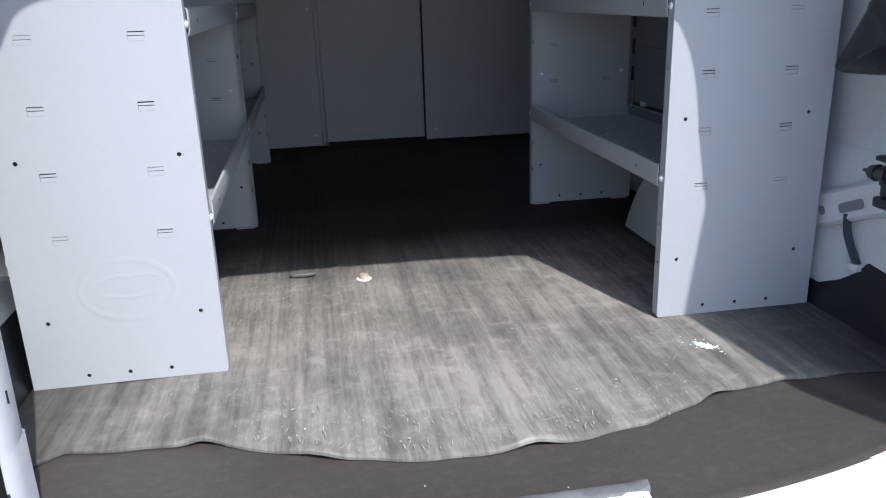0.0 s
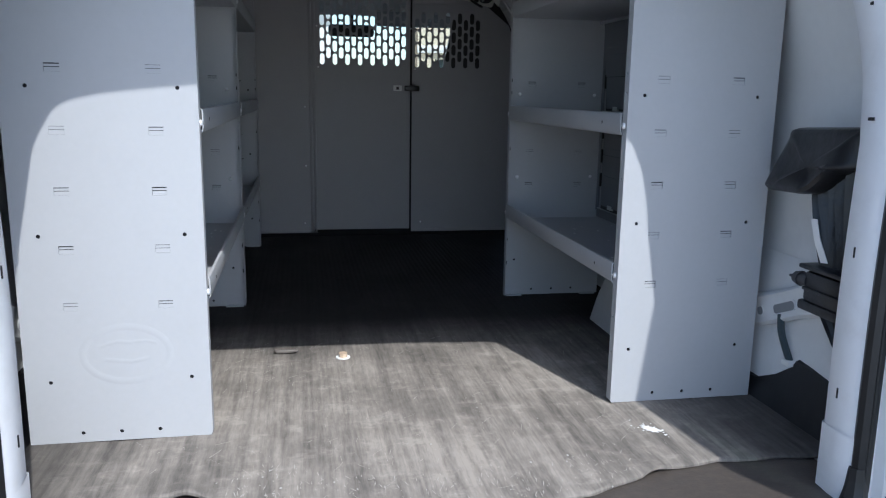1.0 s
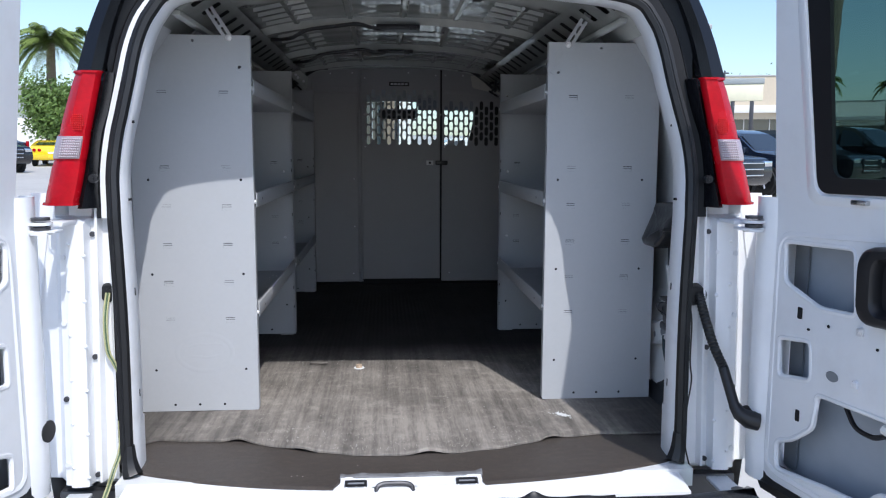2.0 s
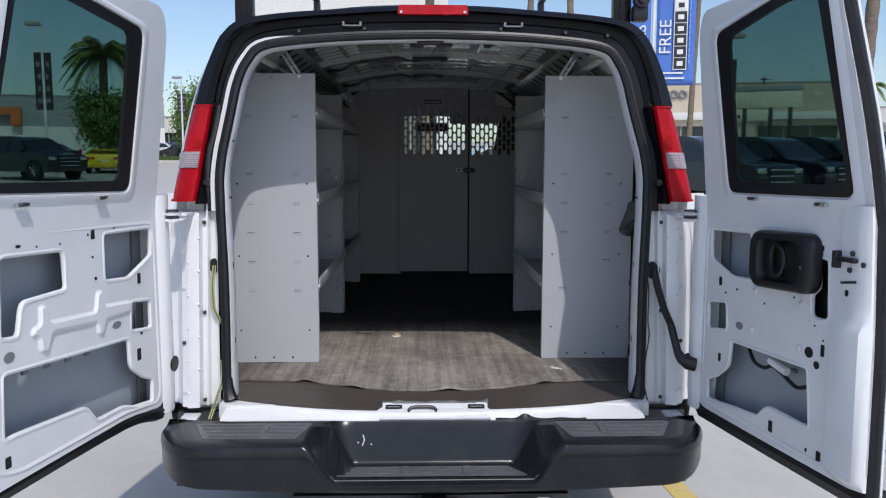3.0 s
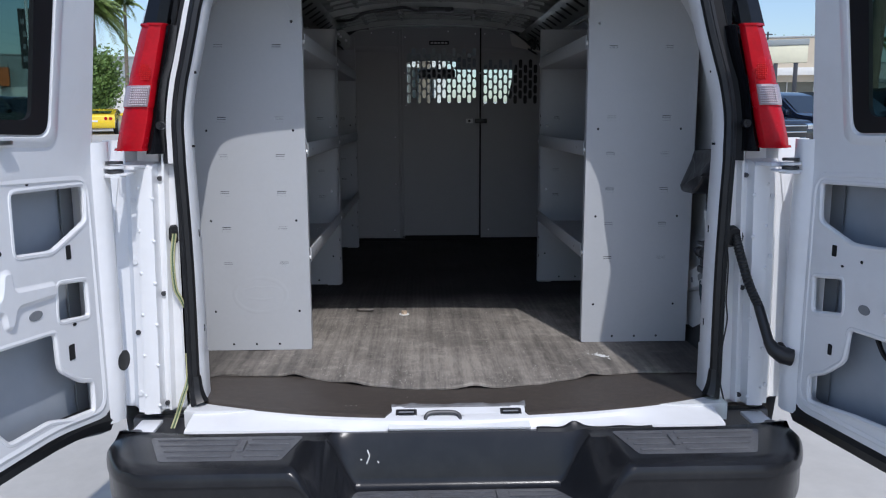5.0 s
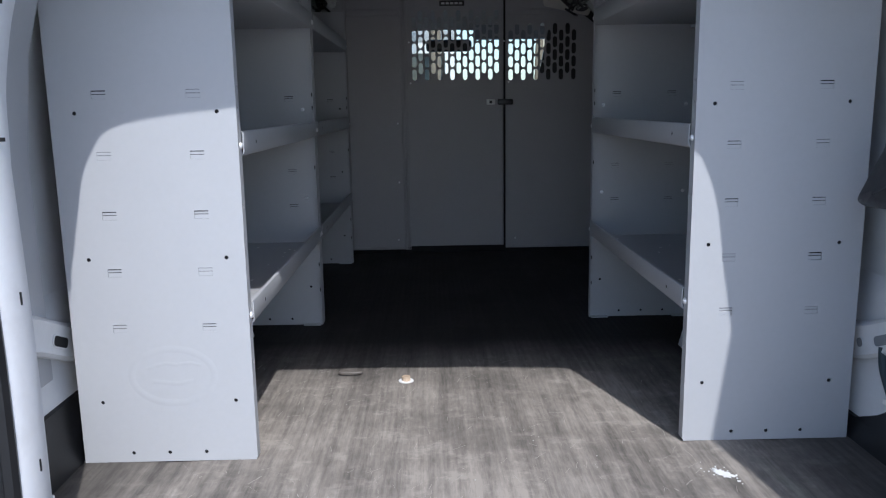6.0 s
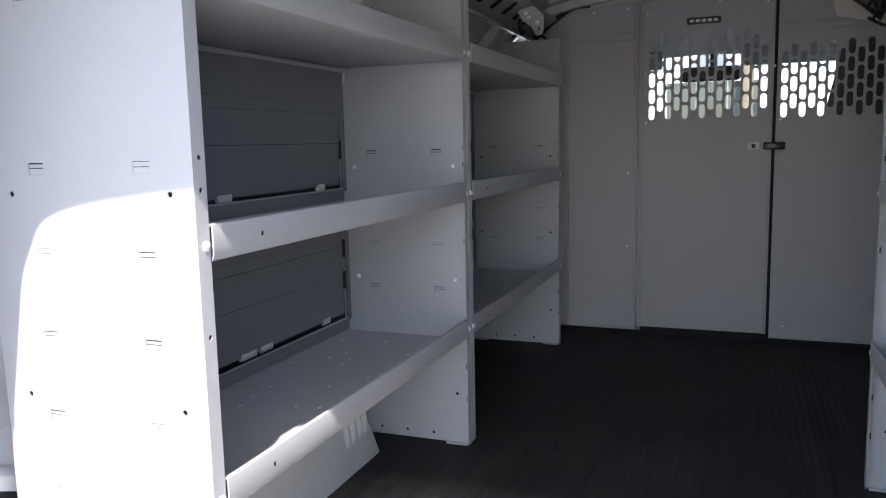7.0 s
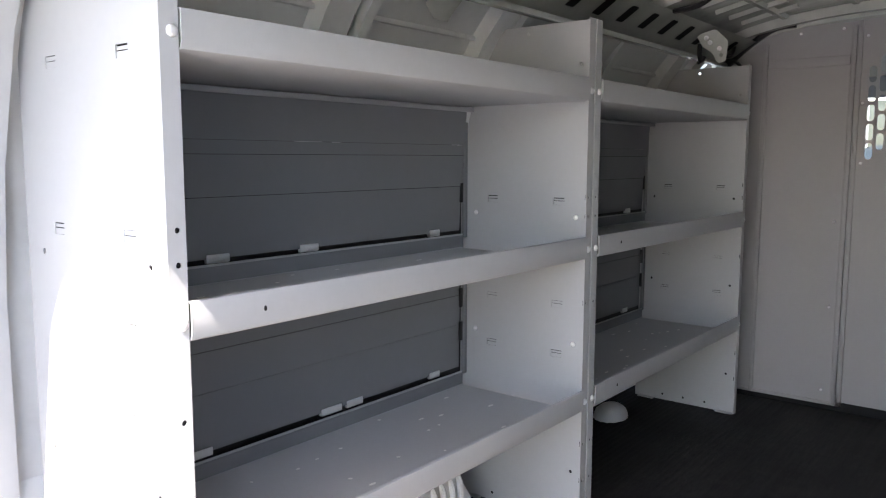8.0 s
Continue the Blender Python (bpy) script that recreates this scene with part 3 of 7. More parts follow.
b = bmesh.new()
loft(b, [[(CX + x, y - 0.10 * abs(x), z - 0.06 * x * x) for x in (-0.9, -0.6, -0.3, 0, 0.3, 0.6, 0.9)] for y, z in ((4.32, 1.30), (4.6, 1.27), (5.1, 1.20), (5.38, 1.10), (5.48, 0.95), (5.5, 0.55))], closed=False)
part("bonnet", b, WHITE, van)
b = bmesh.new()
loft(b, [[(CX + x * k, y - 0.06 * abs(x), z) for x in (-0.86, -0.5, 0, 0.5, 0.86)] for y, z, k in ((4.33, 1.31, 1.0), (4.02, 1.66, 0.95), (3.70, 2.0, 0.86))], closed=False)
ws = part("windshield", b, WINDSHIELD, van)
ws.visible_shadow = False
b = bmesh.new()
box(b, CX - 0.9, CX + 0.9, -0.02, 5.3, 0.44, 0.50)
part("underbody", b, DARKSTEEL, van)

# inner wall and roof sheet
b = bmesh.new()
iw = arch(INWALL)
loft(b, [[(x, y, z) for x, z in iw] for y in (0.29, 0.8, 1.5, 2.2, 2.968)], closed=False)
part("inner_sheet", b, INNER, van, "bare white inner sheet of the cargo sides")
b = bmesh.new()
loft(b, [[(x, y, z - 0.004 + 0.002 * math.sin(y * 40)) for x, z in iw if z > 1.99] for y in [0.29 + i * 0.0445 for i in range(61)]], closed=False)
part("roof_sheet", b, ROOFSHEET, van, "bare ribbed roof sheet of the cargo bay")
# closing strip from the jamb to the inner sheet
b = bmesh.new()
o5 = offset(ARCH, 0.05)
rows = []
for i, (x, z) in enumerate(o5):
    j = min(range(len(iw)), key=lambda q: (iw[q][0] - x) ** 2 + (iw[q][1] - z) ** 2)
    rows.append([(x, lean(z) + 0.176, z), (iw[j][0], 0.30 + (lean(z) - 0.052) * 0.6, max(iw[j][1], FL - 0.02))])
half = len(rows) // 2
loft(b, rows[:half + 1], closed=False)
part("pillar_inner", b, CAP, van, "black closing strip inside the left tail pillar")
b = bmesh.new()
loft(b, rows[half:], closed=False)
part("pillar_inner", b, INNER, van)

# roof bows, side ribs and slotted cant rails
roof_line = [(x, z) for x, z in iw if z > 1.93]
b = bmesh.new()
rows = []
for x, z in roof_line:
    rows.append([(x, 0.30, z - 0.010), (x, 0.34, z - 0.020), (x, 0.70, z - 0.020), (x, 0.74, z - 0.028), (x, 0.80, z - 0.028), (x, 0.83, z - 0.004)])
loft(b, rows, closed=False)
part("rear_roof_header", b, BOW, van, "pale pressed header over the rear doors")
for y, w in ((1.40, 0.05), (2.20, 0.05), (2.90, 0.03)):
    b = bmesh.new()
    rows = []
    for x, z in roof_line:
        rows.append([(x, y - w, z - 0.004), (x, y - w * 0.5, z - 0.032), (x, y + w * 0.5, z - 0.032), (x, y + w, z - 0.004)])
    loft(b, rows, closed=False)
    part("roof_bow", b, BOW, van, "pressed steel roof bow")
for y in (1.40, 2.20):
    b = bmesh.new()
    box(b, CX - 0.09, CX + 0.09, y - 0.065, y + 0.02, 2.070, 2.088, 0.003)
    for dx in (-0.06, 0.06):
        box(b, CX + dx - 0.014, CX + dx + 0.014, y - 0.075, y - 0.055, 2.064, 2.086, 0.002)
    part("bow_bracket", b, BLACK, van)
    b = bmesh.new()
    sweep(b, spline([(CX - 0.52, y - 0.03, 2.022), (CX - 0.44, y - 0.055, 2.026), (CX - 0.37, y - 0.055, 2.060), (CX - 0.25, y - 0.055, 2.078), (CX - 0.17, y - 0.055, 2.088), (CX - 0.11, y - 0.06, 2.074), (CX - 0.06, y - 0.05, 2.070)], 5), 0.0075, 6)
    part("roof_cable", b, BLACK, van)
# long beads pressed into the roof sheet, and short slanted ones towards the rails
rb = bmesh.new()
for y0, y1 in ((0.86, 1.32), (1.48, 2.12), (2.28, 2.84)):
    for k in range(-2, 3):
        x = k * 0.215 + 0.02
        z = float(np.interp(abs(x), (0.0, 0.30, 0.56), (2.124, 2.112, 2.066))) - 0.006
        loft(rb, [[(CX + x + dx, y, z - dz) for dx, dz in ((-0.016, -0.004), (-0.008, 0.007), (0.008, 0.007), (0.016, -0.004))] for y in (y0, y1)], closed=False)
    for s in (-1, 1):
        for k in range(4):
            y = y0 + (y1 - y0) * (0.15 + 0.22 * k)
            loft(rb, [[(CX + s * x, y + 0.12 * (x - 0.36) + dy, z - dz) for dy, dz in ((-0.02, -0.004), (-0.01, 0.008), (0.01, 0.008), (0.02, -0.004))] for x, z in ((0.34, 2.100), (0.43, 2.084), (0.52, 2.066))], closed=False)
parts("roof_bead", rb, ROOFSHEET, van)
dome = part("dome_lamp", box(bmesh.new(), CX - 0.056, CX + 0.038, 0.195, 0.25, 1.988, 2.0045, 0.004), BLACK, van, "small black dome lamp on the header")
part("lamp_lens", box(bmesh.new(), CX - 0.032, CX + 0.014, 0.205, 0.245, 1.980, 1.9885, 0.003), CLEAR, dome)
for dx in (-0.036, 0.020):
    part("lamp_clip", box(bmesh.new(), CX + dx - 0.004, CX + dx + 0.004, 0.198, 0.248, 1.979, 1.990, 0.001), BLACK, dome)
part("lamp_bar", box(bmesh.new(), CX - 0.085, CX + 0.075, 0.30, 0.33, 1.996, 2.008, 0.003), BLACK, van)
b = bmesh.new()
box(b, CX + 0.207, CX + 0.242, 0.33, 0.37, 2.006, 2.045, 0.004)
box(b, CX + 0.194, CX + 0.222, 0.325, 0.355, 1.996, 2.012, 0.004)
part("roof_clip", b, BLACK, van)
for s in (-1, 1):
    slots = []
    for i in range(19):
        y = 0.37 + i * 0.134
        slots.append(rounded(rect(y, y + 0.042, 0.035, 0.098), 0.008, 2))
    A, B2 = Vector((0.665, 1.972)), Vector((0.545, 2.050))
    d = (B2 - A).normalized()
    nrm = Vector((-d.y, -d.x))
    b = plate(rect(0.34, 2.94, 0.0, 0.125), slots, 0.003, lambda u, v, w: (CX + s * (A.x + d.x * v - 0.03), u, A.y + d.y * v - 0.012))
    # black plate painted as the shade seen through the rail's slots
    part("rail_hollow", plate(rect(0.36, 2.92, 0.022, 0.110), [], 0.002, lambda u, v, w: (CX + s * (A.x + d.x * v - 0.018), u, A.y + d.y * v + 0.006)), HOLE_SHADE, van)
    part("cant_rail", b, BOW, van, "steel side rail of the roof punched with slots")
    b = bmesh.new()
    box(b, CX + s * 0.638 - 0.012, CX + s * 0.638 + 0.012, 0.34, 2.94, 1.944, 1.960, 0.004)
    part("cant_rail_lip", b, ROOFSHEET, van)
    for y in (1.10, 1.61, 2.14, 2.66):
        b = bmesh.new()
        curve = ((0.906, 1.42), (0.892, 1.54), (0.881, 1.62), (0.853, 1.72), (0.821, 1.82), (0.770, 1.905), (0.712, 1.974))
        for dy, hw in ((0.0, 0.036), (0.078, 0.012)):
            loft(b, [[(CX + s * x, y + dy - hw - 0.010, z), (CX + s * (x - 0.032), y + dy - hw, z - 0.012), (CX + s * (x - 0.034), y + dy + hw, z - 0.012), (CX + s * x, y + dy + hw + 0.010, z)] for x, z in curve], closed=False)
        parts("side_rib", b, INNER, van, "white pressed rib of the cargo side")
        # black strip painted as shade between the two ribs
        b = bmesh.new()
        loft(b, [[(CX + s * (x - 0.012), y + d, z - 0.006) for d in (0.044, 0.050, 0.056, 0.062)] for x, z in curve[1:6]], closed=False)
        part("rib_gap", b, HOLE_SHADE, van)
    for z, x in ((1.775, 0.836), (1.90, 0.768)):
        part("wall_crease", box(bmesh.new(), CX + s * x - 0.006, CX + s * x + 0.006, 0.70, 2.94, z - 0.006, z + 0.006, 0.004), INNER, van)
    # tangle of brackets and wiring at the head of the cant rail
    b = bmesh.new()
    rr = random.Random(7 + s)
    for i in range(6):
        p = Vector((CX + s * (0.56 + 0.12 * rr.random()), 2.58 + 0.32 * rr.random(), 1.93 + 0.09 * rr.random()))
        q = p + Vector((rr.uniform(-.08, .08), rr.uniform(-.1, .1), rr.uniform(-.06, .04)))
        sweep(b, spline([p, (p + q) / 2 + Vector((rr.uniform(-.03, .03), 0, rr.uniform(-.03, .03))), q], 4), 0.006, 5)
    parts("rail_wiring", b, BLACK, van)
    # hanging bracket plate with two bolts, a dark clip, and the seal down the bulkhead's cut corner
    if s < 0:
        BR = rounded([(0.581, 2.002), (0.520, 2.016), (0.480, 1.977), (0.485, 1.916), (0.510, 1.910), (0.528, 1.944), (0.560, 1.965)], 0.008, 3)
        bracket = part("rail_bracket", plate(BR, [ring(0.500, 1.935, 0.006, 10)], 0.003, lambda u, v, w: (CX + s * u, 2.50 + w, v)), ROOFSHEET, van, "pale bracket plate under the roof rail")
        for u, v in ((0.547, 1.990), (0.535, 1.975), (0.505, 1.955)):
            part("bracket_bolt", disc(bmesh.new(), (CX + s * u, 2.497, v), (0, -1, 0), 0.008, 0.006, 10, 0.005), POLISHED, bracket)
    b = bmesh.new()
    sweep(b, spline([(CX + s * 0.575, 2.52, 1.975), (CX + s * 0.572, 2.51, 1.945), (CX + s * 0.566, 2.51, 1.922), (CX + s * 0.560, 2.52, 1.935)], 4), 0.008, 6)
    part("dark_clip", b, BLACK, van)
    for off, r, mat in ((0.0, 0.012, BLACK), (0.022, 0.008, ROOFSHEET)):
        b = bmesh.new()
        sweep(b, spline([(CX + s * (0.64 + off), 2.945 - off, 1.945), (CX + s * (0.56 + off), 2.945 - off, 2.015), (CX + s * (0.475 + off), 2.945 - off, 2.068), (CX + s * 0.40, 2.945 - off, 2.076)], 5), r, 8)
        part("corner_hose", b, mat, van)
    # wheel housing
    b = bmesh.new()
    mid, reach = (1.12, 0.40) if s < 0 else (0.98, 0.355)
    prof = [(-1.0, FL - 0.02), (-0.86, 0.84), (-0.62, 0.93), (0, 0.97), (0.62, 0.93), (0.86, 0.84), (1.0, FL - 0.02)]
    line = spline([(y, z, 0) for y, z in prof], 4)
    loft(b, [[(CX + s * (x + 0.10 * (p[1] - FL) * (x < 0.8)), mid + p[0] * reach * k, FL - 0.02 + (p[1] - FL + 0.02) * k2) for p in line] for x, k, k2 in ((0.91, 1.0, 1.0), (0.715, 1.0, 1.0), (0.695, 0.985, 0.96), (0.688, 0.95, 0.88))], closed=False)
    m = len(line)
    b.verts.ensure_lookup_table()
    b.faces.new([b.verts[3 * m + q] for q in range(m)])
    housing = part("wheel_housing", b, INNER, van, "white wheel housing beside the load floor")
    for y in (1.335, 1.366, 1.400, 1.430) if s < 0 else ():
        b = bmesh.new()
        sweep(b, spline([(CX + s * 0.712, y, 0.872), (CX + s * 0.700, y, 0.855), (CX + s * 0.698, y + 0.003, 0.825), (CX + s * 0.704, y + 0.005, 0.800)], 4), 0.0085, 8)
        part("pressed_rib", b, INNER, housing)
b = bmesh.new()
rows = []
for z, k in ((0.728, 0.80), (0.742, 0.77), (0.758, 0.68), (0.772, 0.44), (0.776, 0.08)):
    rows.append([(CX - 0.80 + 0.07 * k * math.cos(a), 2.42 + 0.09 * k * math.sin(a), z) for a in (i * math.tau / 18 for i in range(18))])
loft(b, rows)
part("floor_hump", b, INNER, van)

# load floor, sill and latch recess
b = bmesh.new()
box(b, CX - 0.755, CX + 0.77, 0.02, 0.15, FL - 0.06, FL - 0.012)
box(b, CX - 0.91, CX + 0.91, 0.152, 3.02, FL - 0.06, FL - 0.012)
parts("load_floor", b, INNER, van)
part("tail_panel", box(bmesh.new(), CX - 0.93, CX + 0.93, 0.10, 0.14, 0.50, 0.668, 0.01), DARKSTEEL, van)
SILL = [(-0.73, 0.085), (-0.573, 0.023), (-0.386, -0.025), (-0.195, -0.050), (0.0, -0.056), (0.195, -0.044), (0.386, -0.022), (0.573, 0.018), (0.73, 0.075)]
sill_line = spline([(x + CX, y, 0) for x, y in SILL], 4)
b = bmesh.new()
rows = []
for p in sill_line:
    x, y = p.x, p.y
    f = y - 0.012
    rows.append([(x, y + 0.08, FL - 0.012), (x, y + 0.004, FL - 0.012), (x, f, FL - 0.016), (x, min(f - 0.004, -0.02), FL - 0.026), (x, -0.070, 0.695), (x, -0.078, 0.665), (x, -0.07, 0.62)])
loft(b, rows, closed=False)
part("door_sill", b, WHITE, van, "white painted sill under the rear doors")
def sill_face(u, v, w):
    """On the sloping face of the latch cover, v down the slope."""
    return (CX + u, -0.951 * v - 0.308 * w, 0.7255 - 0.308 * v + 0.951 * w)


outl = rounded([(-0.178, -0.004), (-0.150, -0.004), (-0.142, 0.002), (0.148, 0.002), (0.156, -0.004), (0.188, -0.004), (0.190, 0.030), (0.198, 0.088), (-0.186, 0.088), (-0.178, 0.030)], 0.005, 3)
pock = [rounded(rect(x - 0.026, x + 0.026, 0.012, 0.052), 0.006, 3) for x in (-0.138, 0.149)]
latch = part("latch_cover", plate(outl, pock, 0.006, lambda u, v, w: sill_face(u, v, w - 0.004)), JAMB, van, "white latch cover on the sill")
for x in (-0.138, 0.149):
    part("latch_pocket", plate(rect(x - 0.028, x + 0.028, 0.010, 0.054), [], 0.002, lambda u, v, w: sill_face(u, v, w + 0.0012)), BLACK, latch)
    for v in (0.020, 0.036):
        part("pocket_step", plate(rect(x - 0.021, x + 0.021, v, v + 0.005), [], 0.0015, lambda u, v, w: sill_face(u, v, w + 0.0032)), DARKGREY, latch)
    part("pocket_rim", plate(rounded(rect(x - 0.029, x + 0.029, 0.010, 0.056), 0.007, 3), [rounded(rect(x - 0.025, x + 0.025, 0.013, 0.050), 0.006, 3)], 0.002, lambda u, v, w: sill_face(u, v, w + 0.002)), DARKSTEEL, latch)
for x in (-0.084, 0.006):
    part("striker_foot", plate(rounded(rect(x - 0.014, x + 0.014, 0.040, 0.070), 0.006, 3), [], 0.004, lambda u, v, w: sill_face(u, v, w + 0.002)), STEEL, latch)
b = bmesh.new()
sweep(b, spline([Vector(sill_face(u - 0.039, v, w)) for u, v, w in ((-0.047, 0.062, 0.004), (-0.044, 0.046, 0.010), (-0.030, 0.038, 0.013), (0, 0.037, 0.014), (0.030, 0.038, 0.013), (0.044, 0.046, 0.010), (0.047, 0.062, 0.004))], 5), 0.0062, 8)
part("striker_loop", b, DARKSTEEL, latch)
# scuffed grey lip of the threshold mat behind the cover, and a torn scrap of rubber by the bumper
b = bmesh.new()
rows = []
for i in range(49):
    x = -0.180 + 0.372 * i / 48
    lift = 0.003 * math.sin(x * 41) + 0.002 * math.sin(x * 97 + 1) + (0.004 if i in (0, 1, 47, 48) else 0)
    rows.append([(CX + x, 0.034, FL - 0.008), (CX + x, 0.026, FL - 0.003 + 0.5 * lift), (CX + x, 0.012, FL + 0.001 + lift), (CX + x, 0.002, FL - 0.001 + 0.7 * lift), (CX + x, -0.001, FL - 0.006)])
loft(b, rows, closed=False)
part("scuffed_lip", b, material("scuffed_rubber", (0.17, 0.17, 0.175), 0.6, grain=0.35, scale=70, blotch=0.4, blotch_scale=18, bump=0.3), latch, "rumpled grey rubber lip")
b = bmesh.new()
rows = []
for i in range(37):
    x = 0.22 + 0.31 * i / 36
    h = 0.003 + 0.016 * math.exp(-((x - 0.318) / 0.022) ** 2) + 0.0015 * math.sin(x * 60)
    rows.append([(x, -0.078, 0.690), (x, -0.084, 0.697 + h * 0.8), (x, -0.090, 0.699 + h), (x, -0.097, 0.698 + 0.7 * h), (x, -0.101, 0.692)])
loft(b, rows, closed=False)
part("torn_seal", b, SEAL, van, "torn scrap of black rubber along the bumper")

# bumper with a sunken middle step
bump = new("rear_bumper")
bump.parent = van
bump["label"] = "black moulded step bumper with a sunken middle tread"


def bumper_section(x):
    a = abs(x)
    ramp = lambda k: 0.7 * min(1.0, max(0.0, k)) + 0.3 * smooth(k)
    fr, ff = ramp((a - 0.272) / 0.072), ramp((a - 0.318) / 0.082)
    e = max(0.0, (a - 0.70) / 0.20)
    back = -0.085 + 0.03 * e
    front = -0.325 + 0.16 * e ** 3
    tr, tf = 0.558 + 0.139 * fr - 0.010 * e ** 4, 0.572 + 0.125 * ff - 0.012 * e ** 4
    low = 0.530 + 0.028 * (a / 0.9) ** 2 + 0.02 * e ** 3
    d = 0.012 + 0.028 * ff
    depth = front + 0.325
    pts = [(back, 0.694), (back - 0.012, 0.699 - 0.004 * (1 - fr)), (-0.108 + 0.5 * depth, tr + 0.115 * (1 - fr)), (-0.129 + 0.6 * depth, tr + 0.026 * (1 - fr)), (-0.133 + 0.65 * depth, tr + 0.013 * (1 - fr)), (-0.140 + 0.7 * depth, tr + 0.004 * (1 - fr)), (-0.150 + 0.7 * depth, tr),
           (front + 0.055, tf + 0.001), (front + 0.026, tf - 0.001), (front + 0.010, tf - 0.008), (front + 0.003, tf - d * 0.55), (front + 0.003, tf - d * 0.92), (front + 0.011, tf - d), (front + 0.012, tf - d - 0.004),
           (front + 0.011, low + 0.014), (front + 0.018, low + 0.004), (front + 0.034, low), (back, low - 0.006)]
    return [(CX + x, y, z) for y, z in pts]


b = bmesh.new()
n = 120
xs = [-0.90 + 1.80 * i / n for i in range(n + 1)]
loft(b, [bumper_section(x) for x in xs])
part("bumper_shell", b, PLASTIC, bump)
for s in (-1, 1):
    # ribbed pad on the end step
    pad = part("step_pad", plate(rounded([(CX + s * 0.405, -0.118), (CX + s * 0.800, -0.118), (CX + s * 0.735, -0.262), (CX + s * 0.440, -0.262)], 0.012, 3), [], 0.0025, lambda u, v, w: (u, v, 0.6965 + w)), TREAD, bump, "dusty ribbed step pad, lightened for the sky's sheen")
    for k in range(4):
        y = -0.137 - 0.034 * k
        for x0, x1 in ((0.425 + 0.008 * k, 0.535), (0.565, 0.775 - 0.018 * k)):
            part("tread_rib", box(bmesh.new(), *sorted((CX + s * x0, CX + s * x1)), y - 0.004, y + 0.004, 0.6985, 0.7035, 0.002), TREAD, pad)
    part("tread_stud", box(bmesh.new(), CX + s * 0.55 - 0.008, CX + s * 0.55 + 0.008, -0.215, -0.15, 0.6985, 0.7045, 0.003), TREAD, pad)


def low_step(u, v, w):
    """On the sunken tread, which rises a little towards its front."""
    return (CX + u, v, 0.5605 + (-0.150 - v) * 0.118 + w)


pad = part("step_pad", plate(rounded([(-0.262, -0.168), (0.246, -0.168), (0.300, -0.275), (-0.316, -0.275)], 0.010, 3), [], 0.0025, low_step), TREAD, bump, "dusty ribbed pad of the sunken step, lightened for the sky's sheen")
for k in range(3):
    y = -0.190 - 0.030 * k
    for x0, x1 in ((-0.262 - 0.012 * k, -0.115), (-0.075, 0.085), (0.125, 0.250 + 0.012 * k)):
        part("tread_rib", plate(rounded(rect(x0, x1, y - 0.004, y + 0.004), 0.002, 2), [], 0.0035, lambda u, v, w: low_step(u, v, 0.0025 + w)), TREAD, pad)
for x in (-0.095, 0.105):
    part("tread_stud", plate(rounded(rect(x - 0.012, x + 0.012, -0.262, -0.180), 0.003, 2), [], 0.005, lambda u, v, w: low_step(u, v, 0.0025 + w)), TREAD, pad)
# highlight of the rounded front edge, painted as a paler bar
b = bmesh.new()
sweep(b, [Vector(bumper_section(-0.330 + 0.660 * i / 60)[8]) + Vector((0, 0.004, -0.0012)) for i in range(61)], 0.0038, 6)
part("step_lip", b, LIP_GLINT, bump, "pale bar painted as a highlight on the sunken step's edge")
# scuffs on the bumper wall
b = bmesh.new()
for (x0, z0), (x1, z1) in (((-0.232, 0.655), (-0.226, 0.64)), ((-0.226, 0.64), (-0.234, 0.62)), ((-0.25, 0.632), (-0.246, 0.630)), ((-0.205, 0.627), (-0.202, 0.622))):
    yy = lambda z: -0.106 - 0.25 * (0.673 - z) - 0.004
    sweep(b, [(x0, yy(z0), z0), (x1, yy(z1), z1)], 0.0018, 5)
parts("scuff", b, LABEL, bump)
# receiver hitch under the bumper
hitch = new("tow_hitch")
hitch.parent = van
hitch["label"] = "black square receiver hitch below the bumper"
part("cross_tube", box(bmesh.new(), CX - 0.475, CX + 0.455, -0.16, -0.09, 0.405, 0.462, 0.006), DARKSTEEL, hitch)
b = plate(rounded(rect(-0.042, 0.042, -0.042, 0.042), 0.008), [rounded(rect(-0.027, 0.027, -0.027, 0.027), 0.004)], 0.2, lambda u, v, w: (CX - 0.002 + u, -0.30 + w, 0.462 + v))
part("receiver", b, DARKSTEEL, hitch)
b = plate(rounded(rect(-0.05, 0.05, -0.05, 0.05), 0.01), [rounded(rect(-0.04, 0.04, -0.04, 0.04), 0.006)], 0.014, lambda u, v, w: (CX - 0.002 + u, -0.305 + w, 0.462 + v))
part("receiver_collar", b, BLACK, hitch)
for q in (-1, 1):
    wing = rounded([(0.045, 0.482), (0.075, 0.488), (0.108, 0.468), (0.108, 0.446), (0.075, 0.430), (0.045, 0.438)], 0.008, 3)
    eye = rounded([(0.060, 0.472), (0.092, 0.463), (0.092, 0.451), (0.060, 0.446)], 0.005, 3)
    part("safety_plate", plate(wing, [eye], 0.012, lambda u, v, w: (CX - 0.002 + q * u, -0.245 + w, v)), DARKSTEEL, hitch)
tag = part("hitch_sticker", box(bmesh.new(), CX + 0.24, CX + 0.395, -0.164, -0.161, 0.410, 0.457), PRINT, hitch)
b = bmesh.new()
for r in range(4):
    for c in range(2):
        if c or r < 3:
            for k in range(4 - 3 * c):
                x0 = CX + 0.248 + c * 0.10 + k * 0.022
                box(b, x0, x0 + (0.040 if c else 0.014), -0.1655, -0.1645, 0.417 + r * 0.010, 0.422 + r * 0.010)
parts("sticker_print", b, LABEL, tag)
b = bmesh.new()
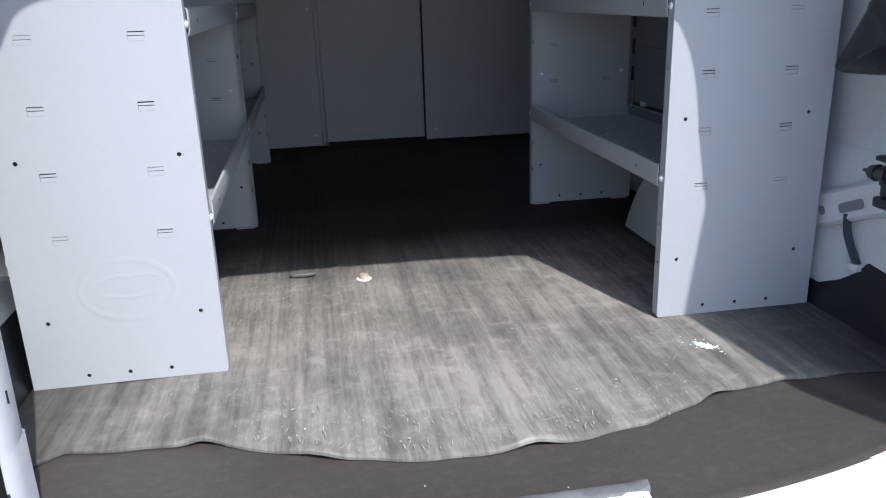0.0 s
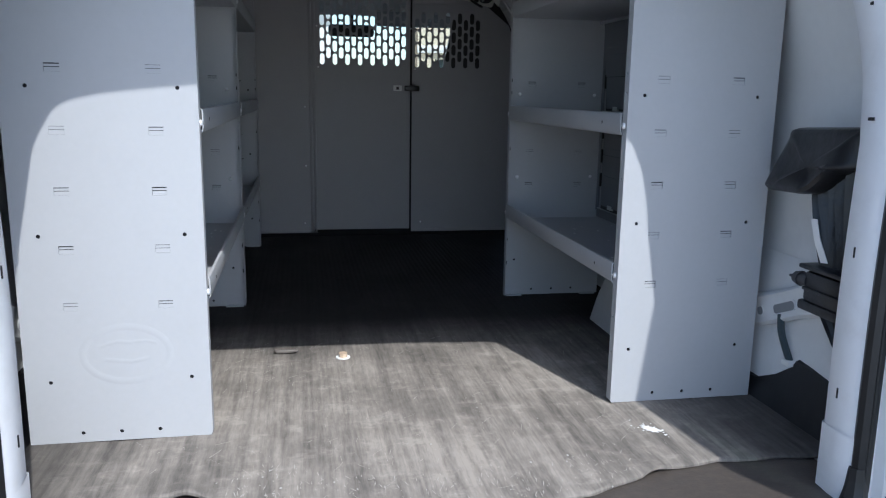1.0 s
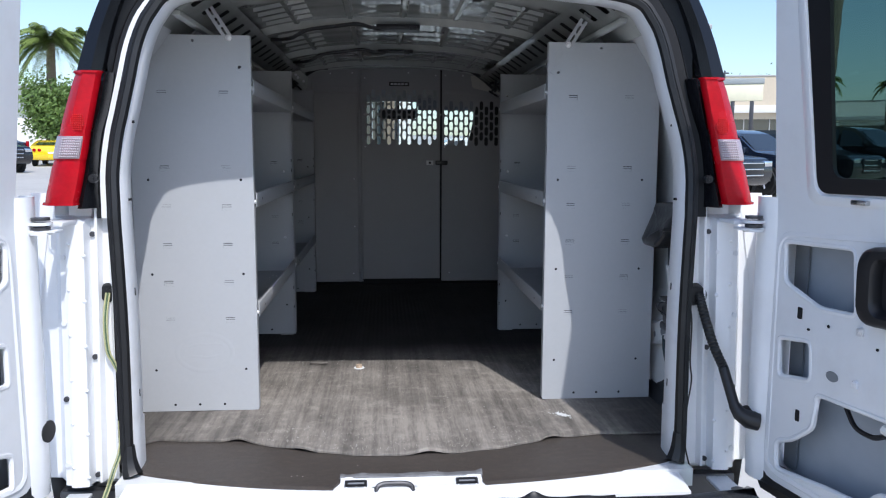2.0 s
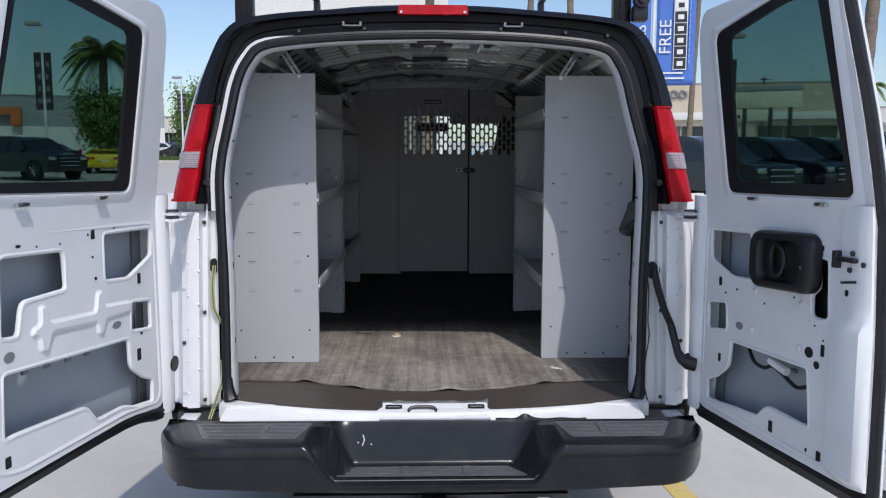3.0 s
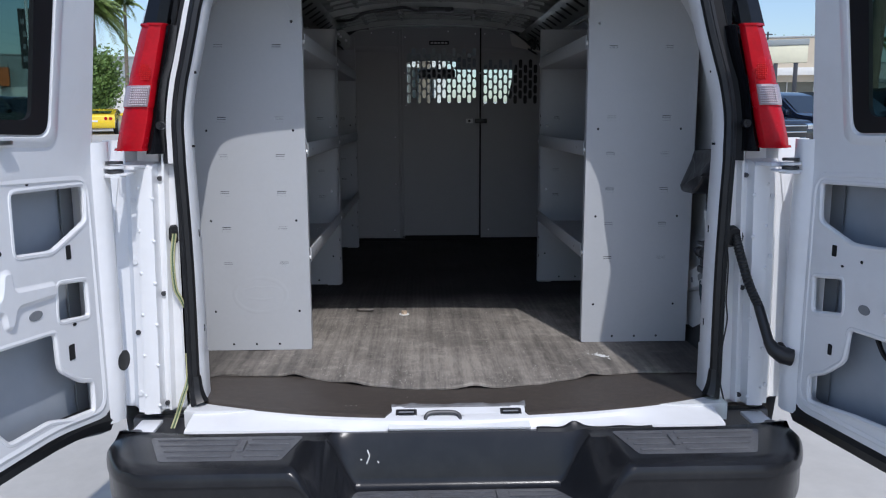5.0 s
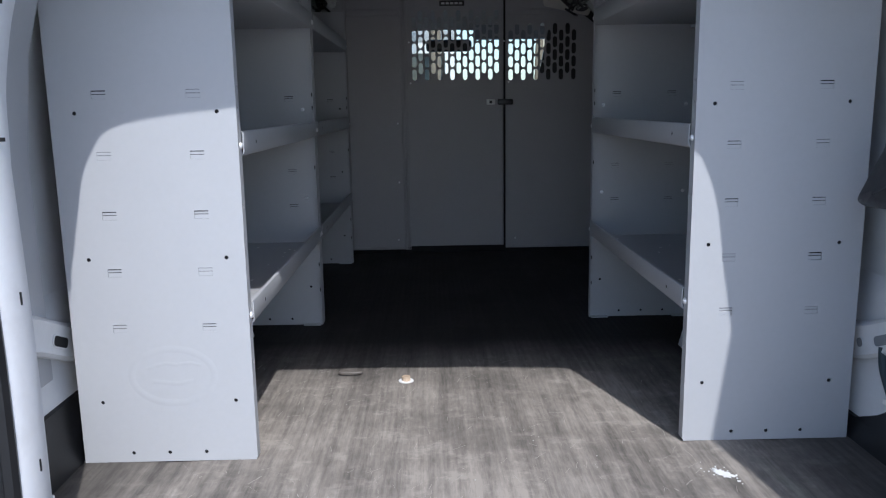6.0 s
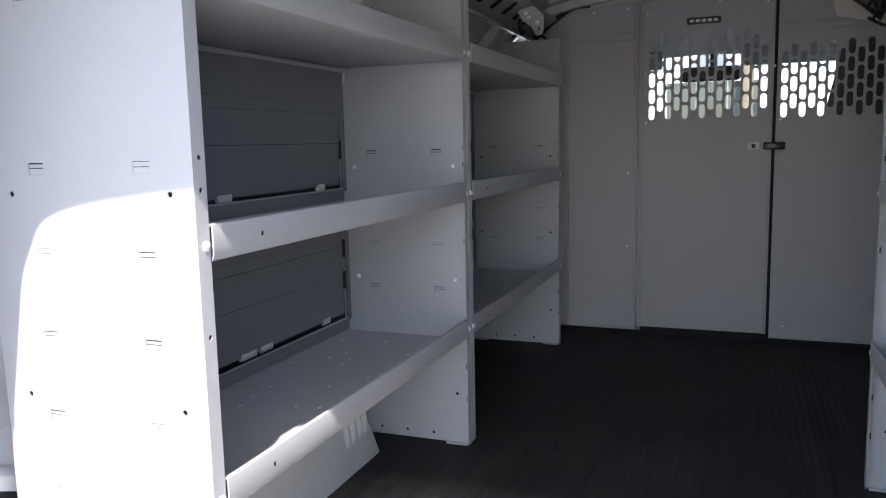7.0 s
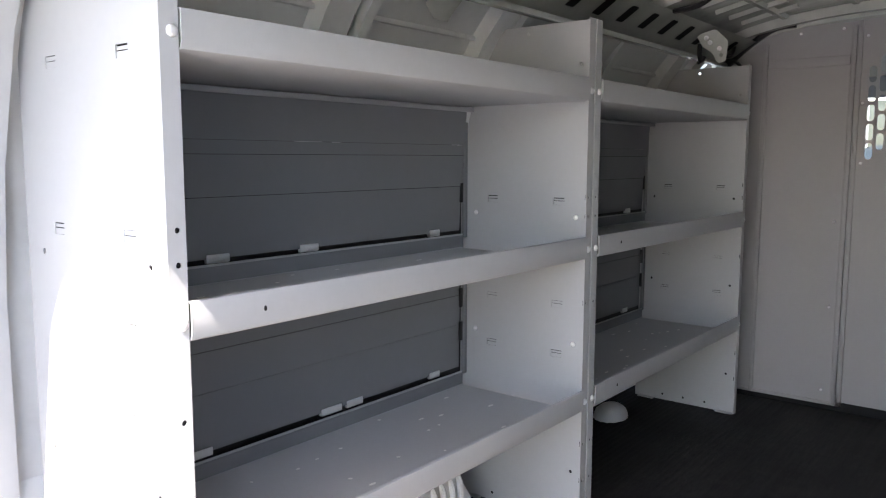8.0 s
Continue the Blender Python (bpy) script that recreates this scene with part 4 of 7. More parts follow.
sweep(b, [(CX - 0.235 + 0.009 * math.cos(a), -0.165, 0.428 + 0.014 * math.sin(a)) for a in (i * math.tau / 12 for i in range(12))], 0.0022, 6, closed=True)
part("chain_loop", b, STEEL, hitch)
for x in (-0.6, 0.6):
    part("bumper_bracket", box(bmesh.new(), CX + x - 0.05, CX + x + 0.05, -0.12, 0.1, 0.47, 0.53, 0.01), DARKSTEEL, bump)

# wheels
for y in (1.15, 4.55):
    for s in (-1, 1):
        g = ground_z(y)
        wheel = new("wheel")
        wheel.parent = van
        b = bmesh.new()
        cx, r = CX + s * 0.84, 0.375
        prof = [(-0.12, 0.22), (-0.12, 0.33), (-0.10, 0.365), (0.10, 0.365), (0.12, 0.33), (0.12, 0.22)]
        loft(b, [[(cx + px, y + pr * r / 0.365 * math.cos(a), g + r + pr * r / 0.365 * math.sin(a)) for px, pr in prof] for a in (i * math.tau / 32 for i in range(33))], closed=False)
        part("tyre", b, SEAL, wheel, "black tyre")
        part("rim", disc(bmesh.new(), (cx + s * 0.04, y, g + r), (s, 0, 0), 0.225, 0.04, 24, 0.19), STEEL, wheel)

# roof ladder rack posts
rack = thing("ladder_rack", "black steel ladder rack with a pulley on the van's roof", "roof rack")
for x in (-0.70, 0.715):
    b = bmesh.new()
    box(b, CX + x - 0.034, CX + x + 0.034, 0.33, 0.38, 2.05, 2.56, 0.008)
    box(b, CX + x - 0.012, CX + x + 0.012, 0.324, 0.332, 2.07, 2.5, 0.002)
    part("rack_post", b, CAP, rack)
    part("post_foot", box(bmesh.new(), CX + x - 0.04, CX + x + 0.04, 0.34, 0.42, 2.04, 2.09, 0.006), BLACK, rack)
b = bmesh.new()
box(b, CX - 0.80, CX + 0.82, 0.32, 0.38, 2.56, 2.60, 0.006)
part("cross_bar", b, BLACK, rack)
b = bmesh.new()
disc(b, (CX + 0.772, 0.30, 2.165), (0, -1, 0), 0.028, 0.03, 20)
disc(b, (CX + 0.772, 0.268, 2.165), (0, -1, 0), 0.014, 0.012, 14)
box(b, CX + 0.745, CX + 0.80, 0.28, 0.33, 2.09, 2.15, 0.008)
part("pulley", b, BLACK, rack)
for x in (-0.70, 0.715):
    b = bmesh.new()
    sweep(b, [(CX + x, 2.4, 2.06), (CX + x, 2.4, 2.56)], 0.022, 8)
    box(b, CX + x - 0.02, CX + x + 0.02, 0.35, 2.4, 2.56, 2.60, 0.004)
    part("rack_rail", b, BLACK, rack)

# the rear doors
DOOR_TURN = radians(9.5)


def make_door(s, outline, window, glazed, cutouts, recess, name_label):
    hub = Vector((CX + s * 0.90, 0, 0))
    along, inward = Vector((s * math.sin(DOOR_TURN), -math.cos(DOOR_TURN), 0)), Vector((-s * math.cos(DOOR_TURN), -math.sin(DOOR_TURN), 0))

    def at(u, z, n=0.0):
        return hub + along * u + inward * (n + max(0.0, z - 1.44) * 0.17) + Vector((0, 0, z))

    def edge(u, v, w):
        return at(u, v, w)

    door = new("rear_door")
    door.parent = van
    door["label"] = name_label
    out = rounded(outline, 0.06, 4)
    win = rounded(window, 0.035, 5)
    cuts = [rounded(c, 0.018, 3) for c in cutouts]
    cu, cv = sum(p[0] for p in win) / len(win), sum(p[1] for p in win) / len(win)
    part("inner_panel", plate(out, [win] + cuts, -0.004, edge), WHITE, door, "white inner pressing with cut-outs")
    low = [(u, v) for u, v in out if v < 1.42]
    deep = sorted({out.index(p) for p in low})
    first = [i for i in deep if out[i][0] > 0.5][-1]
    last = [i for i in deep if out[i][0] < 0.3 and out[i][1] > 1.2]
    last = last[0] if last else deep[-1]
    uf, ub = out[first][0], out[last][0]
    us = uf - 0.09 if s > 0 else uf
    lower = rounded([(0.075, 0.75), (us, 0.762), (us, 1.43), (ub, 1.43)], 0.02, 2)
    if s > 0:
        # the outer skin turns in towards the free edge
        b = bmesh.new()
        loft(b, [[at(us - 0.004, z, -0.074), at(us + 0.05, z, -0.066), at(e, z, -0.042)] for z, e in ((0.762, 0.872), (1.13, 0.868), (1.43, 0.851))], closed=False)
        part("skin_turn", b, WHITE, door)
    cx0 = (0.075 + uf) / 2
    part("outer_skin", plate(lower, [], -0.004, lambda u, v, w: at(u, v, -0.071 + w)), WHITE, door)
    part("skin_lining", plate([(u, v) for u, v in lower], [], 0.0015, lambda u, v, w: at(cx0 + (u - cx0) * 0.99, 1.09 + (v - 1.09) * 0.985, -0.0695 + w)), PRIMER, door, "grey primed inner side of the outer skin")
    upper = [(u, v) for u, v in out if v >= 1.42]
    upper = [(ub, 1.425), (uf, 1.425)] + upper
    part("outer_skin", plate(upper, [win], -0.003, lambda u, v, w: at(u, v, -0.021 + w)), WHITE, door)
    part("skin_shoulder", plate([(ub, 0.0), (uf, 0.0), (uf, 1.0), (ub, 1.0)], [], 0.003, lambda u, v, w: at(u, 1.428 + w, -0.073 + 0.05 * v)), WHITE, door)
    # rim of the whole door and of the window
    b = bmesh.new()
    loop = [*out, out[0]]
    loft(b, [[at(u, v, n * (1.0 if v < 1.42 else 0.31) * (0.53 if s > 0 and u > 0.8 and v < 1.42 else 1.0)) for n in (0.0, -0.03, -0.076)] for u, v in loop], closed=False)
    loop = [*win, win[0]]
    loft(b, [[at(u, v, n) for n in (0.0, -0.006, -0.012)] for u, v in loop], closed=False)
    part("door_rim", b, WHITE, door)
    # rolled bead round cut-outs, lower recess and window
    b = bmesh.new()
    for c in cuts:
        sweep(b, [at(u, v, -0.005) for u, v in c], 0.0075, 8, closed=True)
    sweep(b, [at(u, v, -0.0095) for u, v in rounded(recess, 0.05, 5)], 0.013, 8, closed=True)
    part("pressed_bead", b, WHITE, door)
    # frame of the window stands proud
    b = bmesh.new()
    loop = list(win) + [win[0]]
    loft(b, [[at(cu + (u - cu) * k, cv + (v - cv) * k2, n) for k, k2, n in ((1.004, 1.004, -0.002), (1.025, 1.02, 0.007), (1.07, 1.055, 0.008), (1.14, 1.11, 0.0006))] for u, v in loop], closed=False)
    part("window_surround", b, WHITE, door)
    part("window_seal", plate([(cu + (u - cu) * 0.999, cv + (v - cv) * 0.999) for u, v in win], [rounded(glazed, 0.03, 4)], -0.010, lambda u, v, w: at(u, v, 0.005 + w)), BLACK, door, "black band round the glass")
    part("window_pane", plate([(cu + (u - cu) * 0.99, cv + (v - cv) * 0.99) for u, v in win], [], -0.003, lambda u, v, w: at(u, v, -0.0085 + w)), PRIVACY, door, "green-tinted privacy glass")
    # clips under the window
    for f in (0.25, 0.8):
        b = bmesh.new()
        p = at(window[0][0] + (window[1][0] - window[0][0]) * f, window[0][1] - 0.012, 0.014)
        box(b, -0.022, 0.022, -0.006, 0.006, -0.006, 0.004, 0.002, turn=Matrix.Translation(p) @ Matrix.Rotation(math.atan2(along.y, along.x), 4, "Z"))
        part("window_clip", b, STEEL, door)
    # rubber along foot and free edge
    b = bmesh.new()
    foot = outline[:3]
    sweep(b, spline([at(u, v - 0.016, -0.036) for u, v in foot], 5), [0.040 - (0.012 if s < 0 else 0.002) * i / 10 for i in range(11)], 8)
    part("door_seal", b, SEAL, door)
    fe = [p for p in outline if p[0] > 0.77]
    b = bmesh.new()
    if s < 0:
        sweep(b, [at(p[0] + 0.012, p[1], -0.034) for p in fe], 0.026, 8)
    else:
        # a broad ribbed weatherstrip, thinner above the belt
        loft(b, [[at(p[0] + du, p[1], n) for du, n in ((-0.010, -0.003), (0.003, -0.004), (0.008, -0.009), (0.005, -0.017), (0.009, -0.022), (0.008, -0.032), (0.002, -0.035), (-0.012, -0.035))] for p in fe])
    part("edge_seal", b, SEAL, door)
    if s > 0:
        b = bmesh.new()
        sweep(b, [at(p[0] + 0.005, p[1], -0.039) for p in fe], 0.0045, 6)
        part("skin_edge", b, WHITE, door)
    # dark plate painted for the shade in the hinge stile's hollow behind the cut-outs
    part("hinge_stile", plate(rounded([(0.085, 0.765), (0.132, 0.765), (0.132, 1.39), (0.085, 1.39)], 0.01, 2), [], 0.004, lambda u, v, w: at(u, v, -0.062 + w)), DARKGREY, door)
    # rounded hinge column
    b = bmesh.new()
    rows = []
    for z in (0.725, 0.74, 0.80, 1.0, 1.2, 1.34, 1.40, 1.46):
        k = 1.0 if 0.74 < z < 1.42 else 0.7
        rows.append([at(0.085, z, 0.0), at(0.07, z, 0.016 * k), at(0.045, z, 0.022 * k), at(0.02, z, 0.012 * k), at(0.0, z, -0.015), at(-0.005, z, -0.05)])
    loft(b, rows, closed=False)
    part("hinge_column", b, WHITE, door)
    b = bmesh.new()
    d = at(0.035, 0.885, 0.0195)
    disc(b, d, inward, 0.027, 0.003, 20)
    part("access_plug", b, BLACK, door)
    return door, at, inward, along


cut_left = [[(0.575, 1.34), (0.822, 1.35), (0.835, 1.15), (0.769, 1.142), (0.748, 1.225), (0.568, 1.228)],
            [(0.118, 1.362), (0.39, 1.366), (0.392, 1.222), (0.262, 1.212), (0.118, 1.268)],
            [(0.136, 1.028), (0.136, 1.128), (0.258, 1.142), (0.264, 1.045)],
            [(0.835, 1.069), (0.273, 1.03), (0.269, 0.935), (0.192, 0.882), (0.142, 0.868), (0.145, 0.782), (0.218, 0.788), (0.323, 0.823), (0.462, 0.826), (0.51, 0.881), (0.805, 0.905), (0.844, 0.903)]]
door_l, at_l, in_l, al_l = make_door(-1, [(0.07, 0.748), (0.30, 0.783), (0.955, 0.792), (0.958, 1.40), (0.948, 2.05), (0.18, 2.04), (0.135, 1.975), (0.08, 1.47), (0.072, 1.36)],
                                     [(0.262, 1.482), (0.878, 1.500), (0.842, 2.012), (0.600, 1.994), (0.282, 1.956)],
                                     [(0.320, 1.515), (0.866, 1.524), (0.826, 1.988), (0.60, 1.968), (0.350, 1.938)], cut_left,
                                     [(0.100, 0.772), (0.30, 0.801), (0.80, 0.812), (0.888, 0.84), (0.862, 1.40), (0.105, 1.375)], "open white rear door with bare inner pressing")
cut_right = [[(0.112, 1.356), (0.345, 1.364), (0.36, 1.215), (0.246, 1.210), (0.122, 1.252)],
             [(0.109, 1.114), (0.225, 1.130), (0.234, 1.034), (0.118, 1.014)],
             [(0.254, 1.011), (0.633, 1.021), (0.653, 0.854), (0.486, 0.855), (0.456, 0.85), (0.413, 0.807), (0.295, 0.797), (0.186, 0.782), (0.126, 0.776), (0.122, 0.85), (0.177, 0.871), (0.247, 0.925)],
             [(0.649, 1.326), (0.695, 1.328), (0.707, 1.166), (0.678, 1.156), (0.633, 1.159), (0.629, 1.225), (0.657, 1.242)]]
door_r, at_r, in_r, al_r = make_door(1, [(0.065, 0.742), (0.45, 0.748), (0.872, 0.758), (0.868, 1.13), (0.851, 1.42), (0.843, 1.56), (0.834, 1.69), (0.815, 1.83), (0.795, 1.97), (0.79, 2.05), (0.19, 2.035), (0.15, 1.97), (0.08, 1.48), (0.072, 1.36)],
                                     [(0.232, 1.478), (0.785, 1.487), (0.750, 2.022), (0.575, 2.008), (0.254, 1.957)],
                                     [(0.285, 1.515), (0.768, 1.516), (0.718, 1.994), (0.575, 1.984), (0.320, 1.938)], cut_right,
                                     [(0.090, 0.765), (0.735, 0.775), (0.735, 1.405), (0.095, 1.372)], "open white rear door with a black inner handle bezel")
SLOTS_L = [(0.754, 1.377, 0.009, 0.014), (0.442, 1.368, 0.009, 0.015), (0.859, 1.12, 0.01, 0.014), (0.834, 0.851, 0.01, 0.014), (0.205, 1.205, 0.009, 0.017), (0.223, 0.964, 0.011, 0.019)]
HOLES_L = [(0.846, 1.381, 0.004, 0.003), (0.685, 1.359, 0.003, 0.003), (0.591, 1.356, 0.004, 0.003), (0.465, 1.368, 0.004, 0.004), (0.447, 1.303, 0.005, 0.003), (0.437, 1.24, 0.006, 0.005), (0.332, 1.376, 0.005, 0.003),
           (0.858, 1.147, 0.005, 0.004), (0.87, 0.85, 0.005, 0.004), (0.204, 1.028, 0.007, 0.004), (0.659, 1.446, 0.019, 0.005)]
SLOTS_R = [(0.667, 1.359, 0.008, 0.016), (0.186, 1.189, 0.008, 0.014), (0.69, 1.081, 0.007, 0.016), (0.198, 0.939, 0.007, 0.014), (0.485, 0.805, 0.009, 0.017), (0.697, 0.792, 0.009, 0.017)]
HOLES_R = [(0.646, 0.794, 0.004, 0.006), (0.218, 1.156, 0.005, 0.003), (0.282, 1.177, 0.004, 0.004), (0.427, 1.159, 0.004, 0.003), (0.562, 1.201, 0.003, 0.003), (0.654, 1.141, 0.003, 0.003), (0.69, 1.108, 0.003, 0.003),
           (0.393, 1.43, 0.02, 0.006), (0.636, 1.064, 0.017, 0.015), (0.669, 1.037, 0.011, 0.011)]
for door, at, inward, along, slots, holes in ((door_l, at_l, in_l, al_l, SLOTS_L, HOLES_L), (door_r, at_r, in_r, al_r, SLOTS_R, HOLES_R)):
    b = bmesh.new()
    for u, z, ru, rz in slots:
        plate(rounded(rect(u - ru, u + ru, z - rz, z + rz), 0.003, 2), [], 0.0012, lambda uu, vv, w: at(uu, vv, 0.0004 + w), b)
    parts("stamped_slot", b, HOLE_SHADE, door)
    b = bmesh.new()
    for u, z, ru, rz in holes:
        plate(ring(u, z, ru, 12, rz), [], 0.0012, lambda uu, vv, w: at(uu, vv, 0.0004 + w), b)
    parts("stamped_hole", b, HOLE_SHADE, door)
    b = bmesh.new()
    for k in range(5):
        u, z = 0.42 + 0.09 * k, (1.035 if door is door_l else 0.99) + 0.006 * k
        box(b, -0.011, 0.011, -0.005, 0.005, -0.006, 0.006, 0.002, turn=Matrix.Translation(at(u, z - 0.02, -0.05)) @ Matrix.Rotation(math.atan2(along.y, along.x), 4, "Z"))
    parts("skin_clip", b, DARKGREY, door)
for at, door, u, z, ru, rz in ((at_l, door_l, 0.808, 1.104, 0.019, 0.013), (at_l, door_l, 0.341, 1.084, 0.023, 0.011), (at_r, door_r, 0.303, 1.066, 0.019, 0.012)):
    part("stamped_opening", plate(ring(u, z, ru, 16, rz), [], 0.0012, lambda uu, vv, w: at(uu, vv, 0.0004 + w)), DARKGREY, door)
for u, z in ((0.38, 1.19), (0.594, 1.19), (0.375, 1.071), (0.599, 1.07)):
    b = bmesh.new()
    disc(b, at_r(u, z, 0.0), in_r, 0.008, 0.010, 8, 0.004)
    box(b, -0.008, 0.008, -0.003, 0.003, -0.012, 0.004, 0.001, turn=Matrix.Translation(at_r(u, z, 0.005)) @ Matrix.Rotation(math.atan2(al_r.y, al_r.x), 4, "Z"))
    part("trim_clip", b, POLISHED, door_r)


def emboss(name, outline, rise, inset, at, door):
    """A raised field with sloping, rounded sides pressed into a door."""
    ringed = rounded(outline, 0.012, 3)
    k = len(ringed)
    area = sum(ringed[i][0] * ringed[(i + 1) % k][1] - ringed[(i + 1) % k][0] * ringed[i][1] for i in range(k))
    sgn = 1 if area > 0 else -1

    def shrunk(d):
        res = []
        for i, p in enumerate(ringed):
            a, c = Vector(ringed[i - 1]), Vector(ringed[(i + 1) % k])
            t = (c - a).normalized()
            res.append((p[0] - t.y * d * sgn, p[1] + t.x * d * sgn))
        return res

    b = bmesh.new()
    loops = [(shrunk(-0.004), 0.0004), (ringed, 0.0015), (shrunk(inset * 0.5), rise * 0.75), (shrunk(inset), rise)]
    loft(b, [[at(u, v, h) for u, v in [*lp, lp[0]]] for lp, h in loops], closed=False)
    plate(loops[-1][0], [], 0.0, lambda u, v, w: at(u, v, rise), b)
    return part(name, b, WHITE, door)


emboss("pressed_cross", [(0.692, 1.207), (0.661, 1.205), (0.652, 1.16), (0.452, 1.146), (0.44, 1.201), (0.409, 1.201), (0.405, 1.156), (0.264, 1.145), (0.263, 1.113), (0.4, 1.116), (0.416, 1.075), (0.442, 1.076),
                         (0.447, 1.114), (0.648, 1.13), (0.665, 1.084), (0.696, 1.087), (0.699, 1.127), (0.728, 1.137), (0.72, 1.155), (0.692, 1.16)], 0.008, 0.007, at_l, door_l)
# black backing added to paint the dark inside of the fourth cut-out
part("latch_box", plate(rounded([(0.60, 1.15), (0.72, 1.15), (0.72, 1.35), (0.60, 1.35)], 0.01, 2), [], 0.02, lambda u, v, w: at_r(u, v, -0.03 - w)), BLACK, door_r, "black plate painted as the dark inside of the opening")
b = bmesh.new()
disc(b, at_l(0.882, 1.183, 0.0), in_l, 0.02, 0.006, 16)
part("buffer_seat", b, WHITE, door_l)
part("buffer_hole", disc(bmesh.new(), at_l(0.882, 1.183, 0.0065), in_l, 0.011, 0.001, 14), HOLE_SHADE, door_l)
b = bmesh.new()
box(b, -0.02, 0.02, -0.012, 0.012, -0.045, 0.045, 0.006, turn=Matrix.Translation(at_l(0.957, 1.185, -0.03)) @ Matrix.Rotation(math.atan2(al_l.y, al_l.x), 4, "Z"))
part("edge_latch", b, BLACK, door_l)
# inner handle bezel
OUT = rounded([(0.388, 1.208), (0.672, 1.224), (0.670, 1.388), (0.385, 1.376)], 0.050, 6)
mid = (0.528, 1.299)
b = bmesh.new()
loft(b, [[at_r(mid[0] + (u - mid[0]) * k - 0.010 * (1 - k), mid[1] + (v - mid[1]) * k2, d) for u, v in OUT] for k, k2, d in ((1.0, 1.0, 0.0), (1.0, 1.0, 0.020), (0.985, 0.975, 0.030), (0.94, 0.91, 0.036), (0.80, 0.84, 0.037), (0.68, 0.74, 0.036), (0.65, 0.70, 0.030), (0.62, 0.66, 0.010), (0.3, 0.3, 0.006), (0.02, 0.02, 0.006))])
bez = part("handle_bezel", b, BLACK, door_r, "black plastic inner handle bezel")
b = bmesh.new()
sweep(b, [at_r(0.508 + 0.046 * math.cos(a) * (1 if math.cos(a) > 0 else 0.75), 1.300 + 0.044 * math.sin(a), 0.024 + 0.008 * math.cos(a)) for a in (i * math.tau / 20 for i in range(20))], 0.0075, 8, closed=True)
part("pull_lever", b, BLACK, bez)
part("bezel_screw", disc(bmesh.new(), at_r(0.632, 1.295, 0.037), in_r, 0.005, 0.002, 10), STEEL, bez)
# rolled shoulder along the free edge, latch and screws
b = bmesh.new()
rows = []
for z, k in ((0.768, 0.3), (0.79, 1.0), (1.16, 1.0), (1.19, 0.55), (1.24, 0.5), (1.42, 0.5), (1.47, 0.2)):
    e = float(np.interp(z, (0.758, 1.13, 1.42, 1.56), (0.872, 0.868, 0.851, 0.843)))
    rows.append([at_r(0.745, z, 0.0), at_r(0.752, z, 0.028 * k), at_r(0.80, z, 0.034 * k), at_r(e - 0.016, z, 0.030 * k), at_r(e - 0.003, z, 0.012 * k), at_r(e - 0.001, z, -0.004)])
loft(b, rows, closed=False)
part("door_shoulder", b, WHITE, door_r)
b = bmesh.new()
box(b, -0.03, 0.03, -0.008, 0.008, -0.006, 0.006, 0.003, turn=Matrix.Translation(at_r(0.79, 1.336, 0.024)) @ Matrix.Rotation(math.atan2(al_r.y, al_r.x), 4, "Z"))
box(b, -0.010, 0.006, -0.012, 0.012, -0.022, 0.022, 0.003, turn=Matrix.Translation(at_r(0.752, 1.333, 0.02)) @ Matrix.Rotation(math.atan2(al_r.y, al_r.x), 4, "Z"))
part("edge_latch", b, BLACK, door_r)
for u, z in ((0.802, 1.353), (0.841, 1.329), (0.795, 1.311)):
    part("latch_screw", disc(bmesh.new(), at_r(u, z, 0.018), in_r, 0.007, 0.004, 10), DARKSTEEL, door_r)
b = bmesh.new()
for i in range(7):
    box(b, -0.003, 0.002, -0.001, 0.001, -0.003, 0.003, turn=Matrix.Translation(at_r(0.768 + i * 0.008, 1.276 + i * 0.0013, 0.0185)) @ Matrix.Rotation(math.atan2(al_r.y, al_r.x), 4, "Z"))
plate(ring(0.787, 1.252, 0.006, 10, 0.009), [], 0.0012, lambda u, v, w: at_r(u, v, 0.0175 + w), b)
part("stamped_mark", b, HOLE_SHADE, door_r)
# wiring in the right door's lower cut-out
for pts in (((0.33, 1.0), (0.36, 0.965), (0.41, 0.96), (0.45, 0.975), (0.50, 0.965)), ((0.50, 0.965), (0.56, 0.945), (0.60, 0.955), (0.62, 0.965))):
    b = bmesh.new()
    sweep(b, spline([at_r(u, z, -0.02) for u, z in pts], 5), 0.006, 6)
    part("door_wire", b, BLACK, door_r)
b = bmesh.new()
sweep(b, [at_r(0.44, 0.99, -0.02), at_r(0.52, 0.975, -0.02)], 0.012, 8)
part("wire_connector", b, LABEL, door_r)

# grommets, loose wires, corrugated conduit
b = bmesh.new()
disc(b, (-0.770, 0.112, 1.202), (0, -1, 0), 0.026, 0.008, 20, 0.021)
disc(b, (-0.770, 0.104, 1.202), (0, -1, 0), 0.012, 0.003, 14)
part("grommet", b, SEAL, van)
